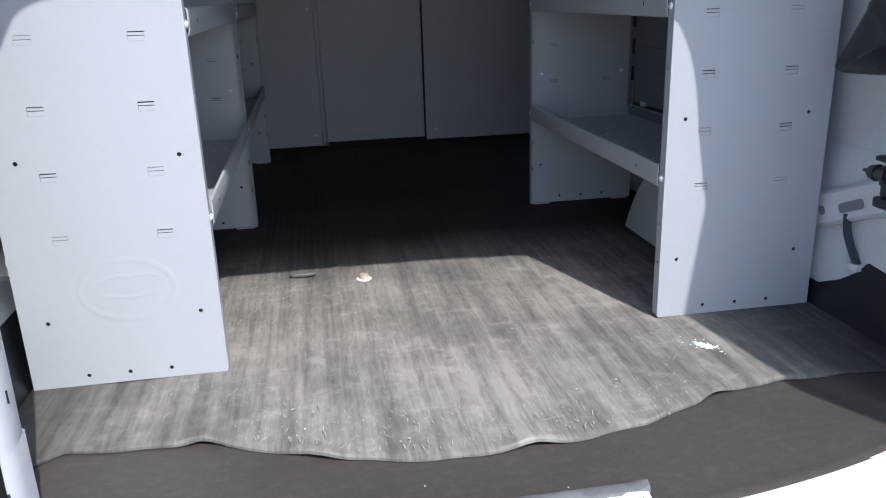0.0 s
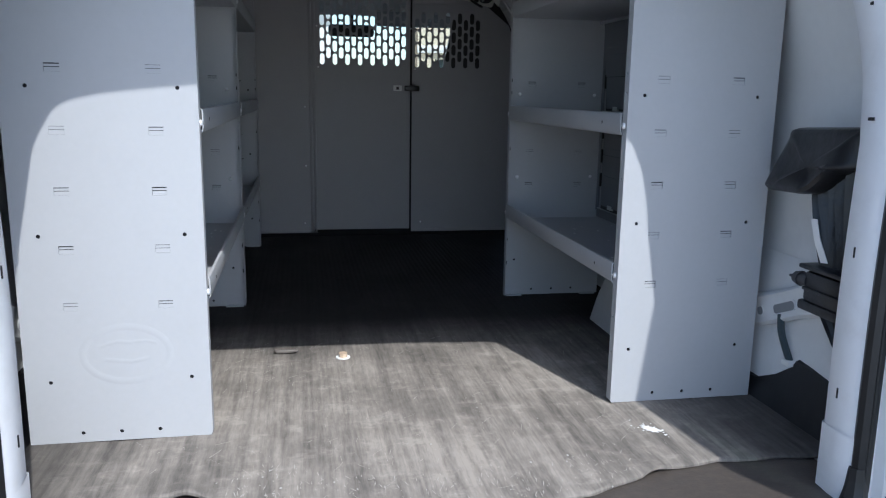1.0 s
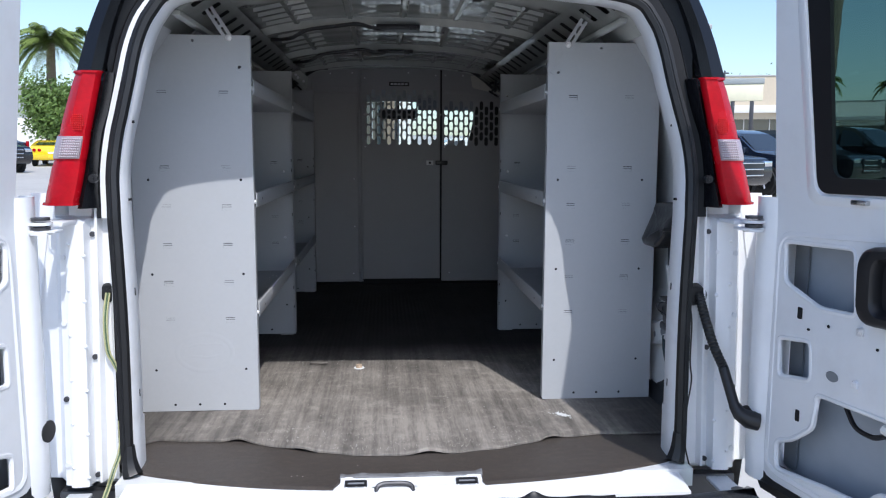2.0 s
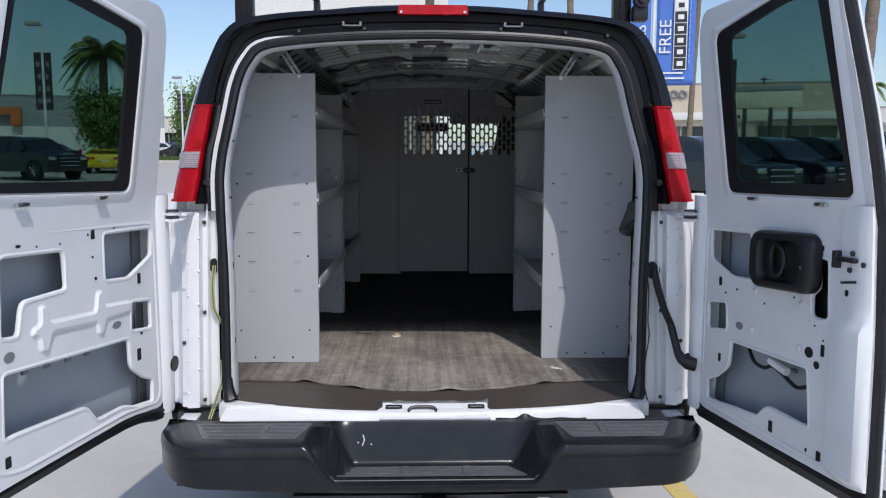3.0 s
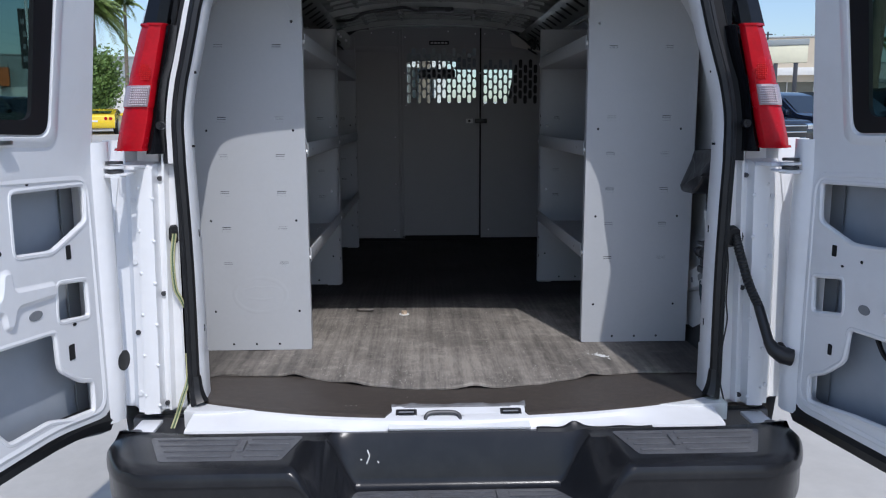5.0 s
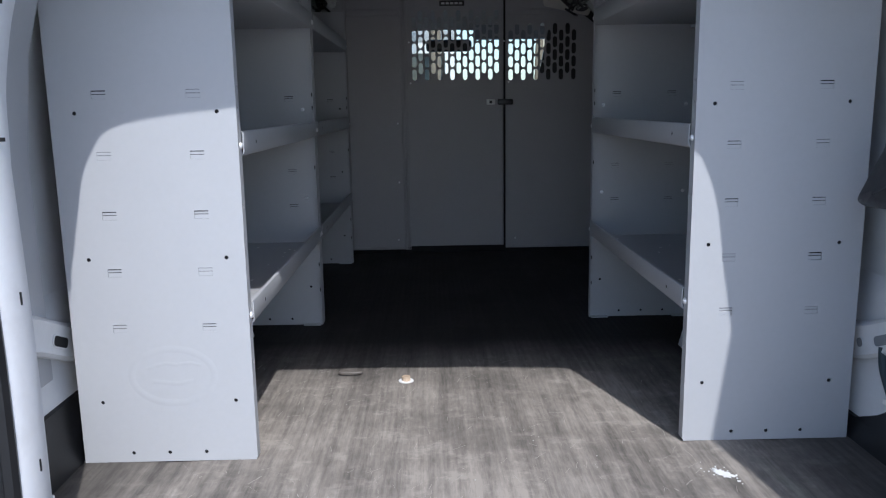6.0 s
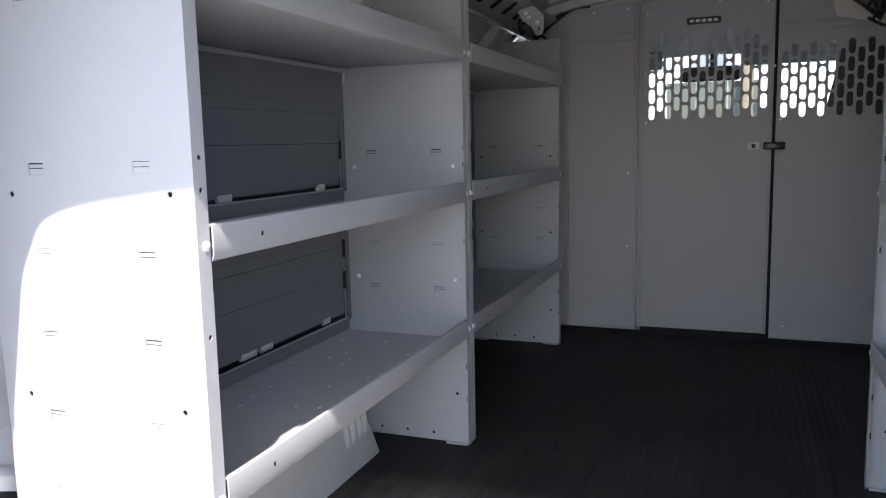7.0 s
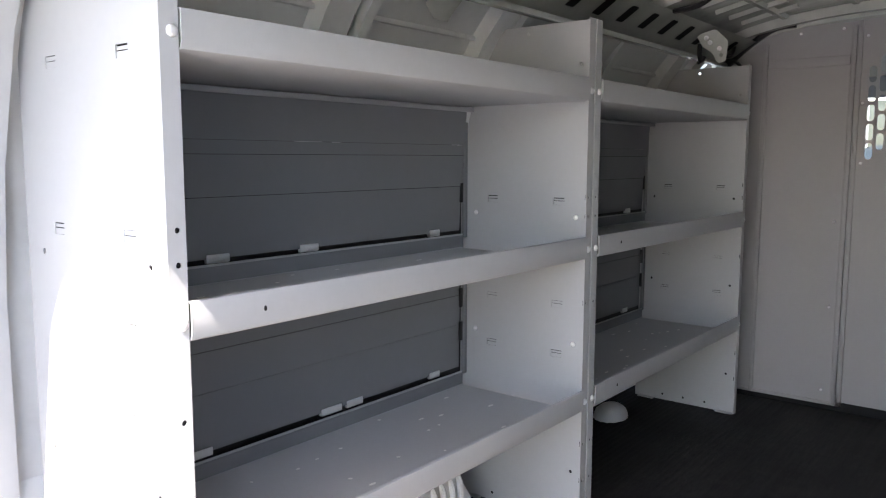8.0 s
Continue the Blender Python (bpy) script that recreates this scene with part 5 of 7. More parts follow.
for k, mat in enumerate((YELLOW_WIRE, GREEN_WIRE, YELLOW_WIRE)):
    b = bmesh.new()
    o = 0.0045 * (k - 1)
    sweep(b, spline([(-0.768 + o, 0.10, 1.204), (-0.774 + o, 0.088, 1.135), (-0.772 + o, 0.09, 1.054), (-0.760 + o, 0.092, 1.022), (-0.750 + o * 0.5, 0.094, 0.995)], 5), 0.0022, 6)
    sweep(b, spline([(-0.752 + o, 0.10, 0.86), (-0.746 + o, 0.074, 0.795), (-0.761 + o, 0.060, 0.742), (-0.778 + o, 0.058, 0.692), (-0.784 + o, 0.03, 0.664)], 5), 0.0022, 6)
    parts("loose_wire", b, mat, van, "thin loose wire hanging by the door seal")
# unseen plate added to keep the sun in the hinge gap off the pillar
b = bmesh.new()
loft(b, [[(x, 0.010, z), (x + 0.003, 0.010, z), (x + 0.003, 0.133, z), (x, 0.133, z)] for x, z in ((1.003, 0.72), (0.984, 1.40))])
part("hinge_flange", b, WHITE, van)
conduit = new("door_conduit")
conduit.parent = van
conduit["label"] = "black corrugated cable conduit into the door"
path = spline([(0.804, 0.095, 1.186), (0.806, 0.055, 1.132), (0.823, 0.03, 1.059), (0.842, 0.0, 1.001)], 16)
b = bmesh.new()
sweep(b, path, [0.0115 if i % 2 else 0.0138 for i in range(len(path))], 10)
part("corrugated_tube", b, SEAL, conduit)
b = bmesh.new()
sweep(b, [(0.841, 0.002, 1.003), (0.854, -0.045, 0.915)], 0.0135, 10)
sweep(b, [(0.853, -0.042, 0.918), (0.864, -0.054, 0.897), (0.884, -0.064, 0.884), (0.908, -0.069, 0.880)], [0.0145, 0.019, 0.024, 0.025], 10)
part("elbow_boot", b, BLACK, conduit)
b = bmesh.new()
disc(b, (0.800, 0.112, 1.182), (0, -1, 0), 0.032, 0.022, 18, 0.025)
part("conduit_boot", b, SEAL, conduit)
b = bmesh.new()
sweep(b, spline([(0.779, 0.092, 1.159), (0.786, 0.09, 1.104), (0.786, 0.09, 0.999), (0.792, 0.09, 0.942), (0.781, 0.09, 0.855), (0.776, 0.088, 0.782), (0.790, 0.07, 0.70)], 6), 0.0024, 5)
part("loose_wire", b, BLACK, van, "thin loose black wire")

# cab: dash, seats, mirror
b = bmesh.new()
loft(b, [[(CX + x, y, z) for y, z in ((3.75, 0.75), (3.72, 1.12), (3.85, 1.26), (4.28, 1.29), (4.3, 0.7))] for x in (-0.85, 0.85)])
part("dashboard", b, BLACK, van, "dark dashboard in the cab")
b = bmesh.new()
box(b, CX - 0.10, CX + 0.17, 3.66, 3.70, 1.80, 1.87, 0.02, 3)
box(b, CX + 0.03, CX + 0.05, 3.69, 3.72, 1.85, 1.96, 0.005)
part("cab_mirror", b, BLACK, van, "dark rear-view mirror on the windshield")
for s in (-1, 1):
    b = bmesh.new()
    box(b, CX + s * 0.46 - 0.25, CX + s * 0.46 + 0.25, 3.16, 3.30, 0.95, 1.50, 0.05, 3)
    box(b, CX + s * 0.46 - 0.24, CX + s * 0.46 + 0.24, 3.2, 3.68, 0.85, 1.0, 0.05, 3)
    part("cab_seat", b, DARKGREY, van)
b = bmesh.new()
loft(b, [[(CX + x, y, z - 0.08 * x * x) for x in (-0.8, -0.5, 0, 0.5, 0.8)] for y, z in ((2.99, 2.125), (3.15, 2.075), (3.3, 2.045), (3.55, 1.985), (3.66, 1.925))], closed=False)
part("headliner", b, material("grey_headliner", (0.34, 0.33, 0.31), 0.9, grain=0.1), van)
for s in (-1, 1):
    part("sun_visor", box(bmesh.new(), CX + s * 0.40 - 0.22, CX + s * 0.40 + 0.22, 3.60, 3.63, 1.86, 1.945, 0.01), DARKGREY, van)
b = bmesh.new()
box(b, CX - 0.9, CX + 0.9, 2.99, 3.75, 0.66, 0.70)
part("cab_floor", b, BLACK, van)
# ---------------------------------------------------------------- mats on the load floor
EDGE = [(-0.91, 0.285), (-0.76, 0.282), (-0.726, 0.306), (-0.50, 0.288), (-0.357, 0.231), (-0.30, 0.20), (-0.174, 0.165), (-0.037, 0.149), (0.062, 0.158), (0.162, 0.163), (0.272, 0.184), (0.41, 0.245), (0.577, 0.278), (0.70, 0.272), (0.91, 0.26)]
EX, EY = [p[0] for p in EDGE], [p[1] for p in EDGE]


def mat_edge(x):
    return float(np.interp(x, EX, EY))


def mat_lift(x):
    return sum(0.009 * math.exp(-((x - c) / w) ** 2) for c, w in ((-0.49, 0.03), (-0.30, 0.035), (0.06, 0.04), (0.43, 0.03)))


b = bmesh.new()
cols = [-0.895 + 0.005 * i for i in range(359)]
rows = []
for x in cols:
    e = mat_edge(x) + 0.004 * math.sin(x * 37) * math.sin(x * 11)
    rib = 0.0009 if int(round((x + 0.895) / 0.005)) % 4 < 2 else 0.0
    lift = mat_lift(x)
    wave = 0.0015 * math.sin(x * 23 + 1.0)
    r = [(CX + x, e, FL - 0.007 + lift * 0.9), (CX + x, e, FL - 0.002 + lift)]
    for d, k in ((0.004, 1.0), (0.02, 0.85), (0.05, 0.4), (0.10, 0.1), (0.25, 0.0), (0.6, 0.0), (1.2, 0.0), (1.9, 0.0)):
        r.append((CX + x, e + d, FL - 0.0005 + rib + wave * (d < 1) + lift * k))
    r.append((CX + x, 2.965, FL - 0.0005 + rib))
    rows.append(r)
loft(b, rows, closed=False)
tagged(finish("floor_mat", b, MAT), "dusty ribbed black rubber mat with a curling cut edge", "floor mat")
b = bmesh.new()
rows = []
for p in spline([(x + CX, y, 0) for x, y in [(-0.80, 0.15), *SILL, (0.80, 0.145)]], 8):
    yb = mat_edge(p.x - CX) + 0.10
    if -0.175 < p.x - CX < 0.187:
        p.y = 0.006
    rows.append([(p.x, p.y - 0.002, FL - 0.020), (p.x, p.y, FL - 0.013), (p.x, p.y + 0.010, FL - 0.0085), (p.x, p.y + 0.022, FL - 0.0105), (p.x, p.y + 0.05, FL - 0.0090), (p.x, yb, FL - 0.0085)])
loft(b, rows, closed=False)
tagged(finish("sill_mat", b, SILLMAT), "smooth dark rubber threshold mat over the sill", "floor mat")
rr = random.Random(5)
CHIP = material("trodden_chip", (0.50, 0.48, 0.45), 0.8, grain=0.2)


def fleck(b, x, y, r, n=9, z=FL + 0.0012):
    pts = [(x + r * rr.uniform(0.35, 1.15) * math.cos(i * math.tau / n), y + r * rr.uniform(0.35, 1.15) * math.sin(i * math.tau / n)) for i in range(n)]
    plate(pts, [], 0.0008, lambda u, v, w: (u, v, z + w), b)


b = bmesh.new()
# one ragged blot dragged towards the door, with spatter round it
pts = []
for i in range(44):
    a = i * math.tau / 44
    k = rr.uniform(0.45, 1.12) if i % 2 else rr.uniform(0.75, 1.1)
    c, d = 0.027 * k * math.cos(a), 0.0125 * k * math.sin(a)
    pts.append((0.513 + 0.64 * c + 0.77 * d, 0.439 - 0.77 * c + 0.64 * d))
plate(pts, [], 0.0006, lambda u, v, w: (u, v, FL + 0.0014 + w), b)
tagged(finish("paint_splash", b, WHITE_MARK, flat=True), "dried white paint splash on the rubber mat", "paint splash")
b = bmesh.new()
for i in range(30):
    t = rr.gauss(0, 0.6)
    fleck(b, 0.511 + 0.02 * t + rr.gauss(0, 0.016), 0.442 - 0.024 * t + rr.gauss(0, 0.013), rr.uniform(0.0008, 0.0034), 9, FL + 0.0016 + i * 0.00002)
tagged(finish("paint_spatter", b, WHITE_MARK, flat=True), "fine white paint specks round the splash on the mat", "paint specks", kind="stuff")
for x, y, r, k in ((0.24, 0.30, 0.012, 3), (0.31, 0.52, 0.006, 3), (-0.19, 0.26, 0.009, 4), (-0.32, 0.31, 0.011, 5), (-0.38, 0.30, 0.006, 3), (0.10, 0.22, 0.006, 3), (-0.33, 0.88, 0.008, 2), (0.33, 0.22, 0.008, 2), (0.15, 0.62, 0.006, 3), (-0.05, 0.45, 0.006, 2), (0.02, 0.20, 0.005, 3)):
    for i in range(k):
        b = bmesh.new()
        fleck(b, x + rr.uniform(-.06, .06), y + rr.uniform(-.05, .05), r * rr.uniform(0.15, 0.38), 7, FL + 0.0016)
        tagged(finish("paint_chip", b, CHIP, flat=True), "pale dried chip trodden into the mat", "debris", group="chips on the mat")
for x, y in ((0.09, 0.028), (0.095, 0.01), (-0.30, 0.03), (-0.285, 0.032), (-0.27, 0.028), (0.085, 0.04), (-0.13, 0.09)):
    b = bmesh.new()
    fleck(b, x, y, 0.0022, 6, FL - 0.007)
    tagged(finish("paint_chip", b, CHIP, flat=True), "pale speck on the threshold mat", "debris", group="chips on the mat")
b = bmesh.new()
for i in range(300):
    x, y = rr.uniform(-0.62, 0.60), rr.uniform(0.22, 1.18)
    if y < mat_edge(x) + 0.03:
        continue
    a, ln, bend, wd = rr.gauss(math.pi / 2, 0.7), rr.uniform(0.006, 0.045), rr.uniform(-0.15, 0.15), rr.uniform(0.0002, 0.0005)
    pts = []
    for k in range(5):
        pts.append((CX + x + ln * k / 4 * math.cos(a + bend * k / 4), y + ln * k / 4 * math.sin(a + bend * k / 4)))
    side = (-math.sin(a) * wd, math.cos(a) * wd)
    loft(b, [[(px - side[0], py - side[1], FL + 0.0014), (px + side[0], py + side[1], FL + 0.0016)] for px, py in pts], closed=False)
# scuffs where the mat is trodden most, along its cut edge
for i in range(260):
    x = rr.uniform(-0.42, 0.40)
    y = mat_edge(x) + 0.015 + 0.13 * rr.random() ** 1.6
    a, ln, wd = rr.gauss(math.pi / 2, 0.35), rr.uniform(0.004, 0.022), rr.uniform(0.0004, 0.0013)
    side, lift = (-math.sin(a) * wd, math.cos(a) * wd), mat_lift(x) + 0.0022
    loft(b, [[(CX + x + ln * k * math.cos(a) - side[0] * h, y + ln * k * math.sin(a) - side[1] * h, FL + lift), (CX + x + ln * k * math.cos(a) + side[0] * h, y + ln * k * math.sin(a) + side[1] * h, FL + lift + 0.0002)] for k, h in ((0, 0.2), (0.4, 1.0), (0.7, 0.6), (1, 0.15))], closed=False)
tagged(finish("scratches", b, material("scratch_dust", (0.42, 0.39, 0.35), 0.8, grain=0.2), flat=True), "fine pale scratches worn into the rubber mat", "scratches", kind="stuff")
bolt = thing("floor_bolt", "pale worn bolt head standing in the rubber mat", "bolt", (-0.155, 1.024, FL))
part("washer", plate(ring(0, 0, 0.021, 14), [], 0.002, lambda u, v, w: (u, v, w + 0.001)), WHITE_MARK, bolt)
part("bolt_head", disc(bmesh.new(), (0, 0, 0.003), (0, 0, 1), 0.012, 0.012, 8), material("worn_brass", (0.55, 0.42, 0.3), 0.5, grain=0.3), bolt)
loop = thing("tie_down_loop", "small dark steel tie-down loop on the mat", "tie-down", (-0.316, 1.092, FL))
b = bmesh.new()
sweep(b, spline([(-0.03, 0.01, 0.004), (-0.028, -0.012, 0.008), (0, -0.018, 0.009), (0.028, -0.012, 0.008), (0.03, 0.01, 0.004)], 5), 0.004, 6)
DUSTY = material("dusty_steel", (0.15, 0.135, 0.12), 0.6, grain=0.3)
part("loop_bar", b, DUSTY, loop)
part("loop_plate", box(bmesh.new(), -0.035, 0.035, 0.0, 0.02, 0.0005, 0.003, 0.001), DUSTY, loop)


# ---------------------------------------------------------------- shelving
SHELF_Z = (1.030, 1.387, 1.742)
AISLE, BACK = 0.474, 0.845
SLOT_U = (0.556, 0.744)


def sheet(pts, th):
    """A closed outline of a bent sheet along pts."""
    pts = [Vector(p) for p in pts]
    a, c = [], []
    for i, p in enumerate(pts):
        q, r = pts[max(i - 1, 0)], pts[min(i + 1, len(pts) - 1)]
        d = (r - q).normalized()
        nrm = Vector((-d.y, d.x)) * th / 2
        a.append(p + nrm)
        c.append(p - nrm)
    return a + c[::-1]


def end_panel(unit, s, y, way, slots, emblem=False, bolted=False):
    """Upright end sheet at y; its aisle flange turns along y by way."""
    outline = [(AISLE, 0.7315), (BACK, 0.7315), (BACK, 1.80), (0.80, 1.922), (AISLE, 1.922)]
    holes = [ring(u, z, 0.0045, 8) for u in (0.511, 0.795) for z in (1.479, 1.180, 0.868)]
    holes += [ring(u, 0.752, 0.0045, 8) for u in (0.582, 0.661, 0.739)]
    holes += [ring(0.505, 1.826, 0.005, 8), ring(0.645, 1.905, 0.004, 8)]
    cuts = []
    for u in SLOT_U:
        for z in slots:
            cuts.append((u, z))
            holes.append(rect(u - 0.0145, u + 0.0145, z - 0.0095, z + 0.0075))
    f = lambda u, v, w: (CX + s * u, y + w * way, v)
    panel = part("end_panel", plate(outline, holes, 0.0022, f), GREY, unit, "upright grey sheet-metal end panel")
    b = bmesh.new()
    for i, (u, z) in enumerate(cuts):
        # tab punched back inside each slot, with a gap at its head and its wall side
        face = y if way > 0 else y - 0.0022
        deep = (0.0014, 0.0007, 0.0016, 0.0012, 0.0003)[i % 5]
        gap = (0.0022, 0.0011, 0.0024, 0.0018, 0.0008)[i % 5]
        u0, u1 = u - 0.0143, u + 0.0145 - 0.15 * gap
        xa, xb = sorted((CX + s * u0, CX + s * u1))
        box(b, xa, xb, face + deep, face + deep + 0.0020, z - 0.0093, z - 0.0002 - 0.3 * gap, 0.0003, 1)
        box(b, xa, xb, face + deep + 0.0004, face + deep + 0.0022, z + 0.0005, z + 0.0075 - gap, 0.0003, 1)
    if cuts:
        parts("lanced_tab", b, GREY, panel)
    b = bmesh.new()
    for u, z in cuts:
        box(b, CX + s * u - 0.021, CX + s * u + 0.021, y + (0.0055 if way > 0 else 0.003) - 0.001, y + (0.0055 if way > 0 else 0.003) + 0.001, z - 0.013, z + 0.013)
    if cuts:
        parts("slot_backing", b, HOLE_SHADE, panel)
    b = bmesh.new()
    for u in (0.511, 0.795):
        for z in (1.479, 1.180, 0.868):
            if bolted and z > 1:
                bolt_at(unit, (CX + s * u, y - 0.002, z), (0, -1, 0), 0.0062)
                continue
            box(b, CX + s * u - 0.007, CX + s * u + 0.007, y + (0.0045 if way > 0 else 0.0015), y + (0.006 if way > 0 else 0.0025), z - 0.007, z + 0.007)
    for u in (0.582, 0.661, 0.739):
        box(b, CX + s * u - 0.007, CX + s * u + 0.007, y + (0.0045 if way > 0 else 0.0015), y + (0.006 if way > 0 else 0.0025), 0.745, 0.760)
    parts("hole_backing", b, HOLE_SHADE, panel)
    # aisle flange and wall flange
    fh = [ring(y + way * 0.0145, z, 0.004, 8) for z in (0.86, 0.95, 1.285, 1.484, 1.527)]
    part("aisle_flange", plate(rect(*sorted((y, y + way * 0.026)), 0.736, 1.922), fh, 0.0022, lambda u, v, w: (CX + s * (AISLE - 0.0022 + w), u, v)), GREY, panel)
    b = bmesh.new()
    for z in (0.86, 0.95, 1.285, 1.484, 1.527):
        box(b, CX + s * (AISLE + 0.003) - 0.001, CX + s * (AISLE + 0.003) + 0.001, y + way * 0.0145 - 0.006, y + way * 0.0145 + 0.006, z - 0.006, z + 0.006)
    parts("hole_backing", b, HOLE_SHADE, panel)
    if emblem:
        e = bmesh.new()

        def relief(pts, half, rise):
            """A soft raised line pressed out of the sheet."""
            n = len(pts)
            rows = []
            for i, (u, z) in enumerate(pts):
                p, q = pts[i - 1 if i else (n - 2 if pts[0] == pts[-1] else 0)], pts[i + 1 if i < n - 1 else (1 if pts[0] == pts[-1] else n - 1)]
                d = Vector((q[0] - p[0], q[1] - p[1])).normalized()
                rows.append([(CX + s * (u - d.y * half * k), y + 0.0004 - rise * h, z + d.x * half * k) for k, h in ((-1, 0), (-0.6, 0.45), (-0.25, 0.92), (0, 1), (0.25, 0.92), (0.6, 0.45), (1, 0))])
            loft(e, rows, closed=False)

        relief([(0.640 + 0.088 * math.cos(i * math.tau / 40), 0.925 + 0.060 * math.sin(i * math.tau / 40)) for i in range(41)], 0.014, 0.0008)
        relief([(0.580, 0.948), (0.600, 0.954), (0.626, 0.952)], 0.008, 0.0007)
        relief([(0.630, 0.950), (0.655, 0.954), (0.680, 0.948), (0.696, 0.942)], 0.009, 0.0007)
        relief([(0.596, 0.915), (0.630, 0.908), (0.684, 0.914)], 0.010, 0.0007)
        part("embossed_badge", e, GREY, panel)
    return panel


def bolt_at(unit, at, axis, r=0.006):
    b = bmesh.new()
    way, rows = Vector(axis).normalized(), []
    e = way.orthogonal().normalized()
    for k, h in ((1.0, -0.001), (1.0, 0.0012), (0.86, 0.0030), (0.6, 0.0044), (0.25, 0.0051)):
        rows.append([Vector(at) + way * h * r / 0.007 + (Matrix.Rotation(i * math.tau / 12, 3, way) @ e) * r * k for i in range(12)])
    loft(b, rows)
    part("bolt", b, POLISHED, unit)


def shelving(s, y0, y1, seed, emblem=False, rear=True):
    unit = thing("shelving_unit", "grey steel van shelving unit with three empty tray shelves", "shelving", (0, 0, 0), group="van shelving units")
    end_panel(unit, s, y0, 1, (1.032, 1.152, 1.272, 1.394, 1.516, 1.747) if rear else (1.152, 1.272, 1.516), emblem)
    end_panel(unit, s, y1, -1, (1.152, 1.272, 1.516), bolted=rear)
    rnd = random.Random(seed)
    for zi, z in enumerate(SHELF_Z):
        front = AISLE - 0.006
        prof = [(front + 0.006, z + 0.050), (front + 0.001, z + 0.049), (front, z + 0.045), (front, z + 0.010), (front + 0.003, z + 0.003), (front + 0.010, z), (0.815, z), (0.819, z + 0.003), (0.820, z + 0.038)]
        ringp = sheet(prof, 0.0024)
        b = bmesh.new()
        loft(b, [[(CX + s * p.x, y, p.y) for p in ringp] for y in (y0 + 0.0268, y1 - 0.0268)])
        tray = part("tray_shelf", b, GREY, unit, "grey tray shelf with upturned lips")
        b = bmesh.new()
        part("back_rail", box(bmesh.new(), *sorted((CX + s * 0.8165, CX + s * 0.8185)), y0 + 0.028, y1 - 0.028, z + 0.0045, z + 0.034, 0.0005), DARKGREY, tray)
        if zi < 2:
            plate(ring(y0 + 0.14, z + 0.026, 0.0024, 8, 0.004), [], 0.0006, lambda u, v, w: (CX + s * (front - 0.0014 - w), u, v), b)
            part("lip_hole", b, HOLE_SHADE, tray)
            # white ovals painted for the light glinting in the tray's holes
            b = bmesh.new()
            for i in range(24):
                fy, fx = y0 + rnd.uniform(0.08, y1 - y0 - 0.1), rnd.uniform(0.52, 0.80)
                plate(ring(fx, fy, rnd.uniform(0.0026, 0.0042), 8, rnd.choice((0.003, 0.0045, 0.009))), [], 0.0005, lambda u, v, w: (CX + s * u, v, z + 0.0016 + w), b)
            parts("shelf_perforation", b, LABEL, tray)
        for y in (y0 + 0.0165, y1 - 0.0135):
            bolt_at(unit, (CX + s * (AISLE - 0.0025), y, z + 0.022), (-s, 0, 0), 0.0075)
    # back sheets between the shelves, standing off the wall
    for z0, z1 in ((1.087, 1.380), (1.444, 1.738)):
        # black sheet added to paint the shade in the gap under the boards
        part("wall_batten", box(bmesh.new(), *sorted((CX + s * 0.842, CX + s * 0.85)), y0 + 0.03, y1 - 0.004, z0 - 0.09, z1), BLACK, unit)
        for y, w in ((y0 + 0.10, 0.20), (y0 + 0.57, 0.06), (y0 + 0.645, 0.05), (y0 + 0.93, 0.04)) if z0 < 1.2 else ((y0 + 0.30, 0.05), (y0 + 0.52, 0.05), (y0 + 0.93, 0.04)):
            part("batten_clip", box(bmesh.new(), *sorted((CX + s * 0.832, CX + s * 0.841)), y, y + w, z0 - 0.020, z0 - 0.004, 0.002), INNER, unit)
        back = part("back_panel", box(bmesh.new(), *sorted((CX + s * 0.838, CX + s * 0.840)), y0 + 0.03, y1 - 0.022, z0, z1), HOLE_SHADE, unit, "dark grey back panel of boards")
        h = z1 - z0
        for k0, k1, tip in ((0.0, 0.3385, 0.0), (0.3425, 0.602, 0.002), (0.605, 0.690, 0.001), (0.692, 1.0, 0.001)):
            part("board", plate(rect(y0 + 0.03, y1 - 0.022, z0 + h * k0 - (0 if k0 else 0.012), z0 + h * k1), [], 0.002, lambda u, v, w: (CX + s * (0.834 - tip - 0.09 * max(0, v - 1.5) - 0.012 * (v - z0 - h * k0) + w), u, v)), DARKGREY, back)
        part("corner_angle", box(bmesh.new(), CX + s * 0.826 - 0.005, CX + s * 0.826 + 0.005, y1 - 0.017, y1 - 0.0035, z0 - 0.03, z1 - 0.004, 0.002), DARKGREY, unit)
        if z0 > 1.4:
            part("top_rail", box(bmesh.new(), *sorted((CX + s * 0.797, CX + s * 0.803)), y0 + 0.03, y1 - 0.01, z1 - 0.010, z1 + 0.0005, 0.001), GREY, unit)
        b = bmesh.new()
        for i in range(3):
            zz = z0 + h * (0.2 + 0.3 * i)
            box(b, CX + s * 0.829 - 0.004, CX + s * 0.829 + 0.004, y1 - 0.026, y1 - 0.016, zz, zz + 0.05, 0.002)
        parts("push_clip", b, BLACK, unit)
    # feet
    for y in (y0 + 0.012, y1 - 0.012):
        b = bmesh.new()
        box(b, CX + s * 0.51 - 0.03, CX + s * 0.51 + 0.03, y - 0.008, y + 0.008, FL + 0.001, FL + 0.005, 0.001)
        box(b, CX + s * 0.80 - 0.03, CX + s * 0.80 + 0.03, y - 0.008, y + 0.008, FL + 0.001, FL + 0.005, 0.001)
        parts("foot_angle", b, GREY, unit)
    # slotted strap from the front of the panel up to the roof rail
    if rear:
        A, B2 = (0.478, 1.825), (0.640, 2.075)
        L = math.hypot(B2[0] - A[0], B2[1] - A[1])
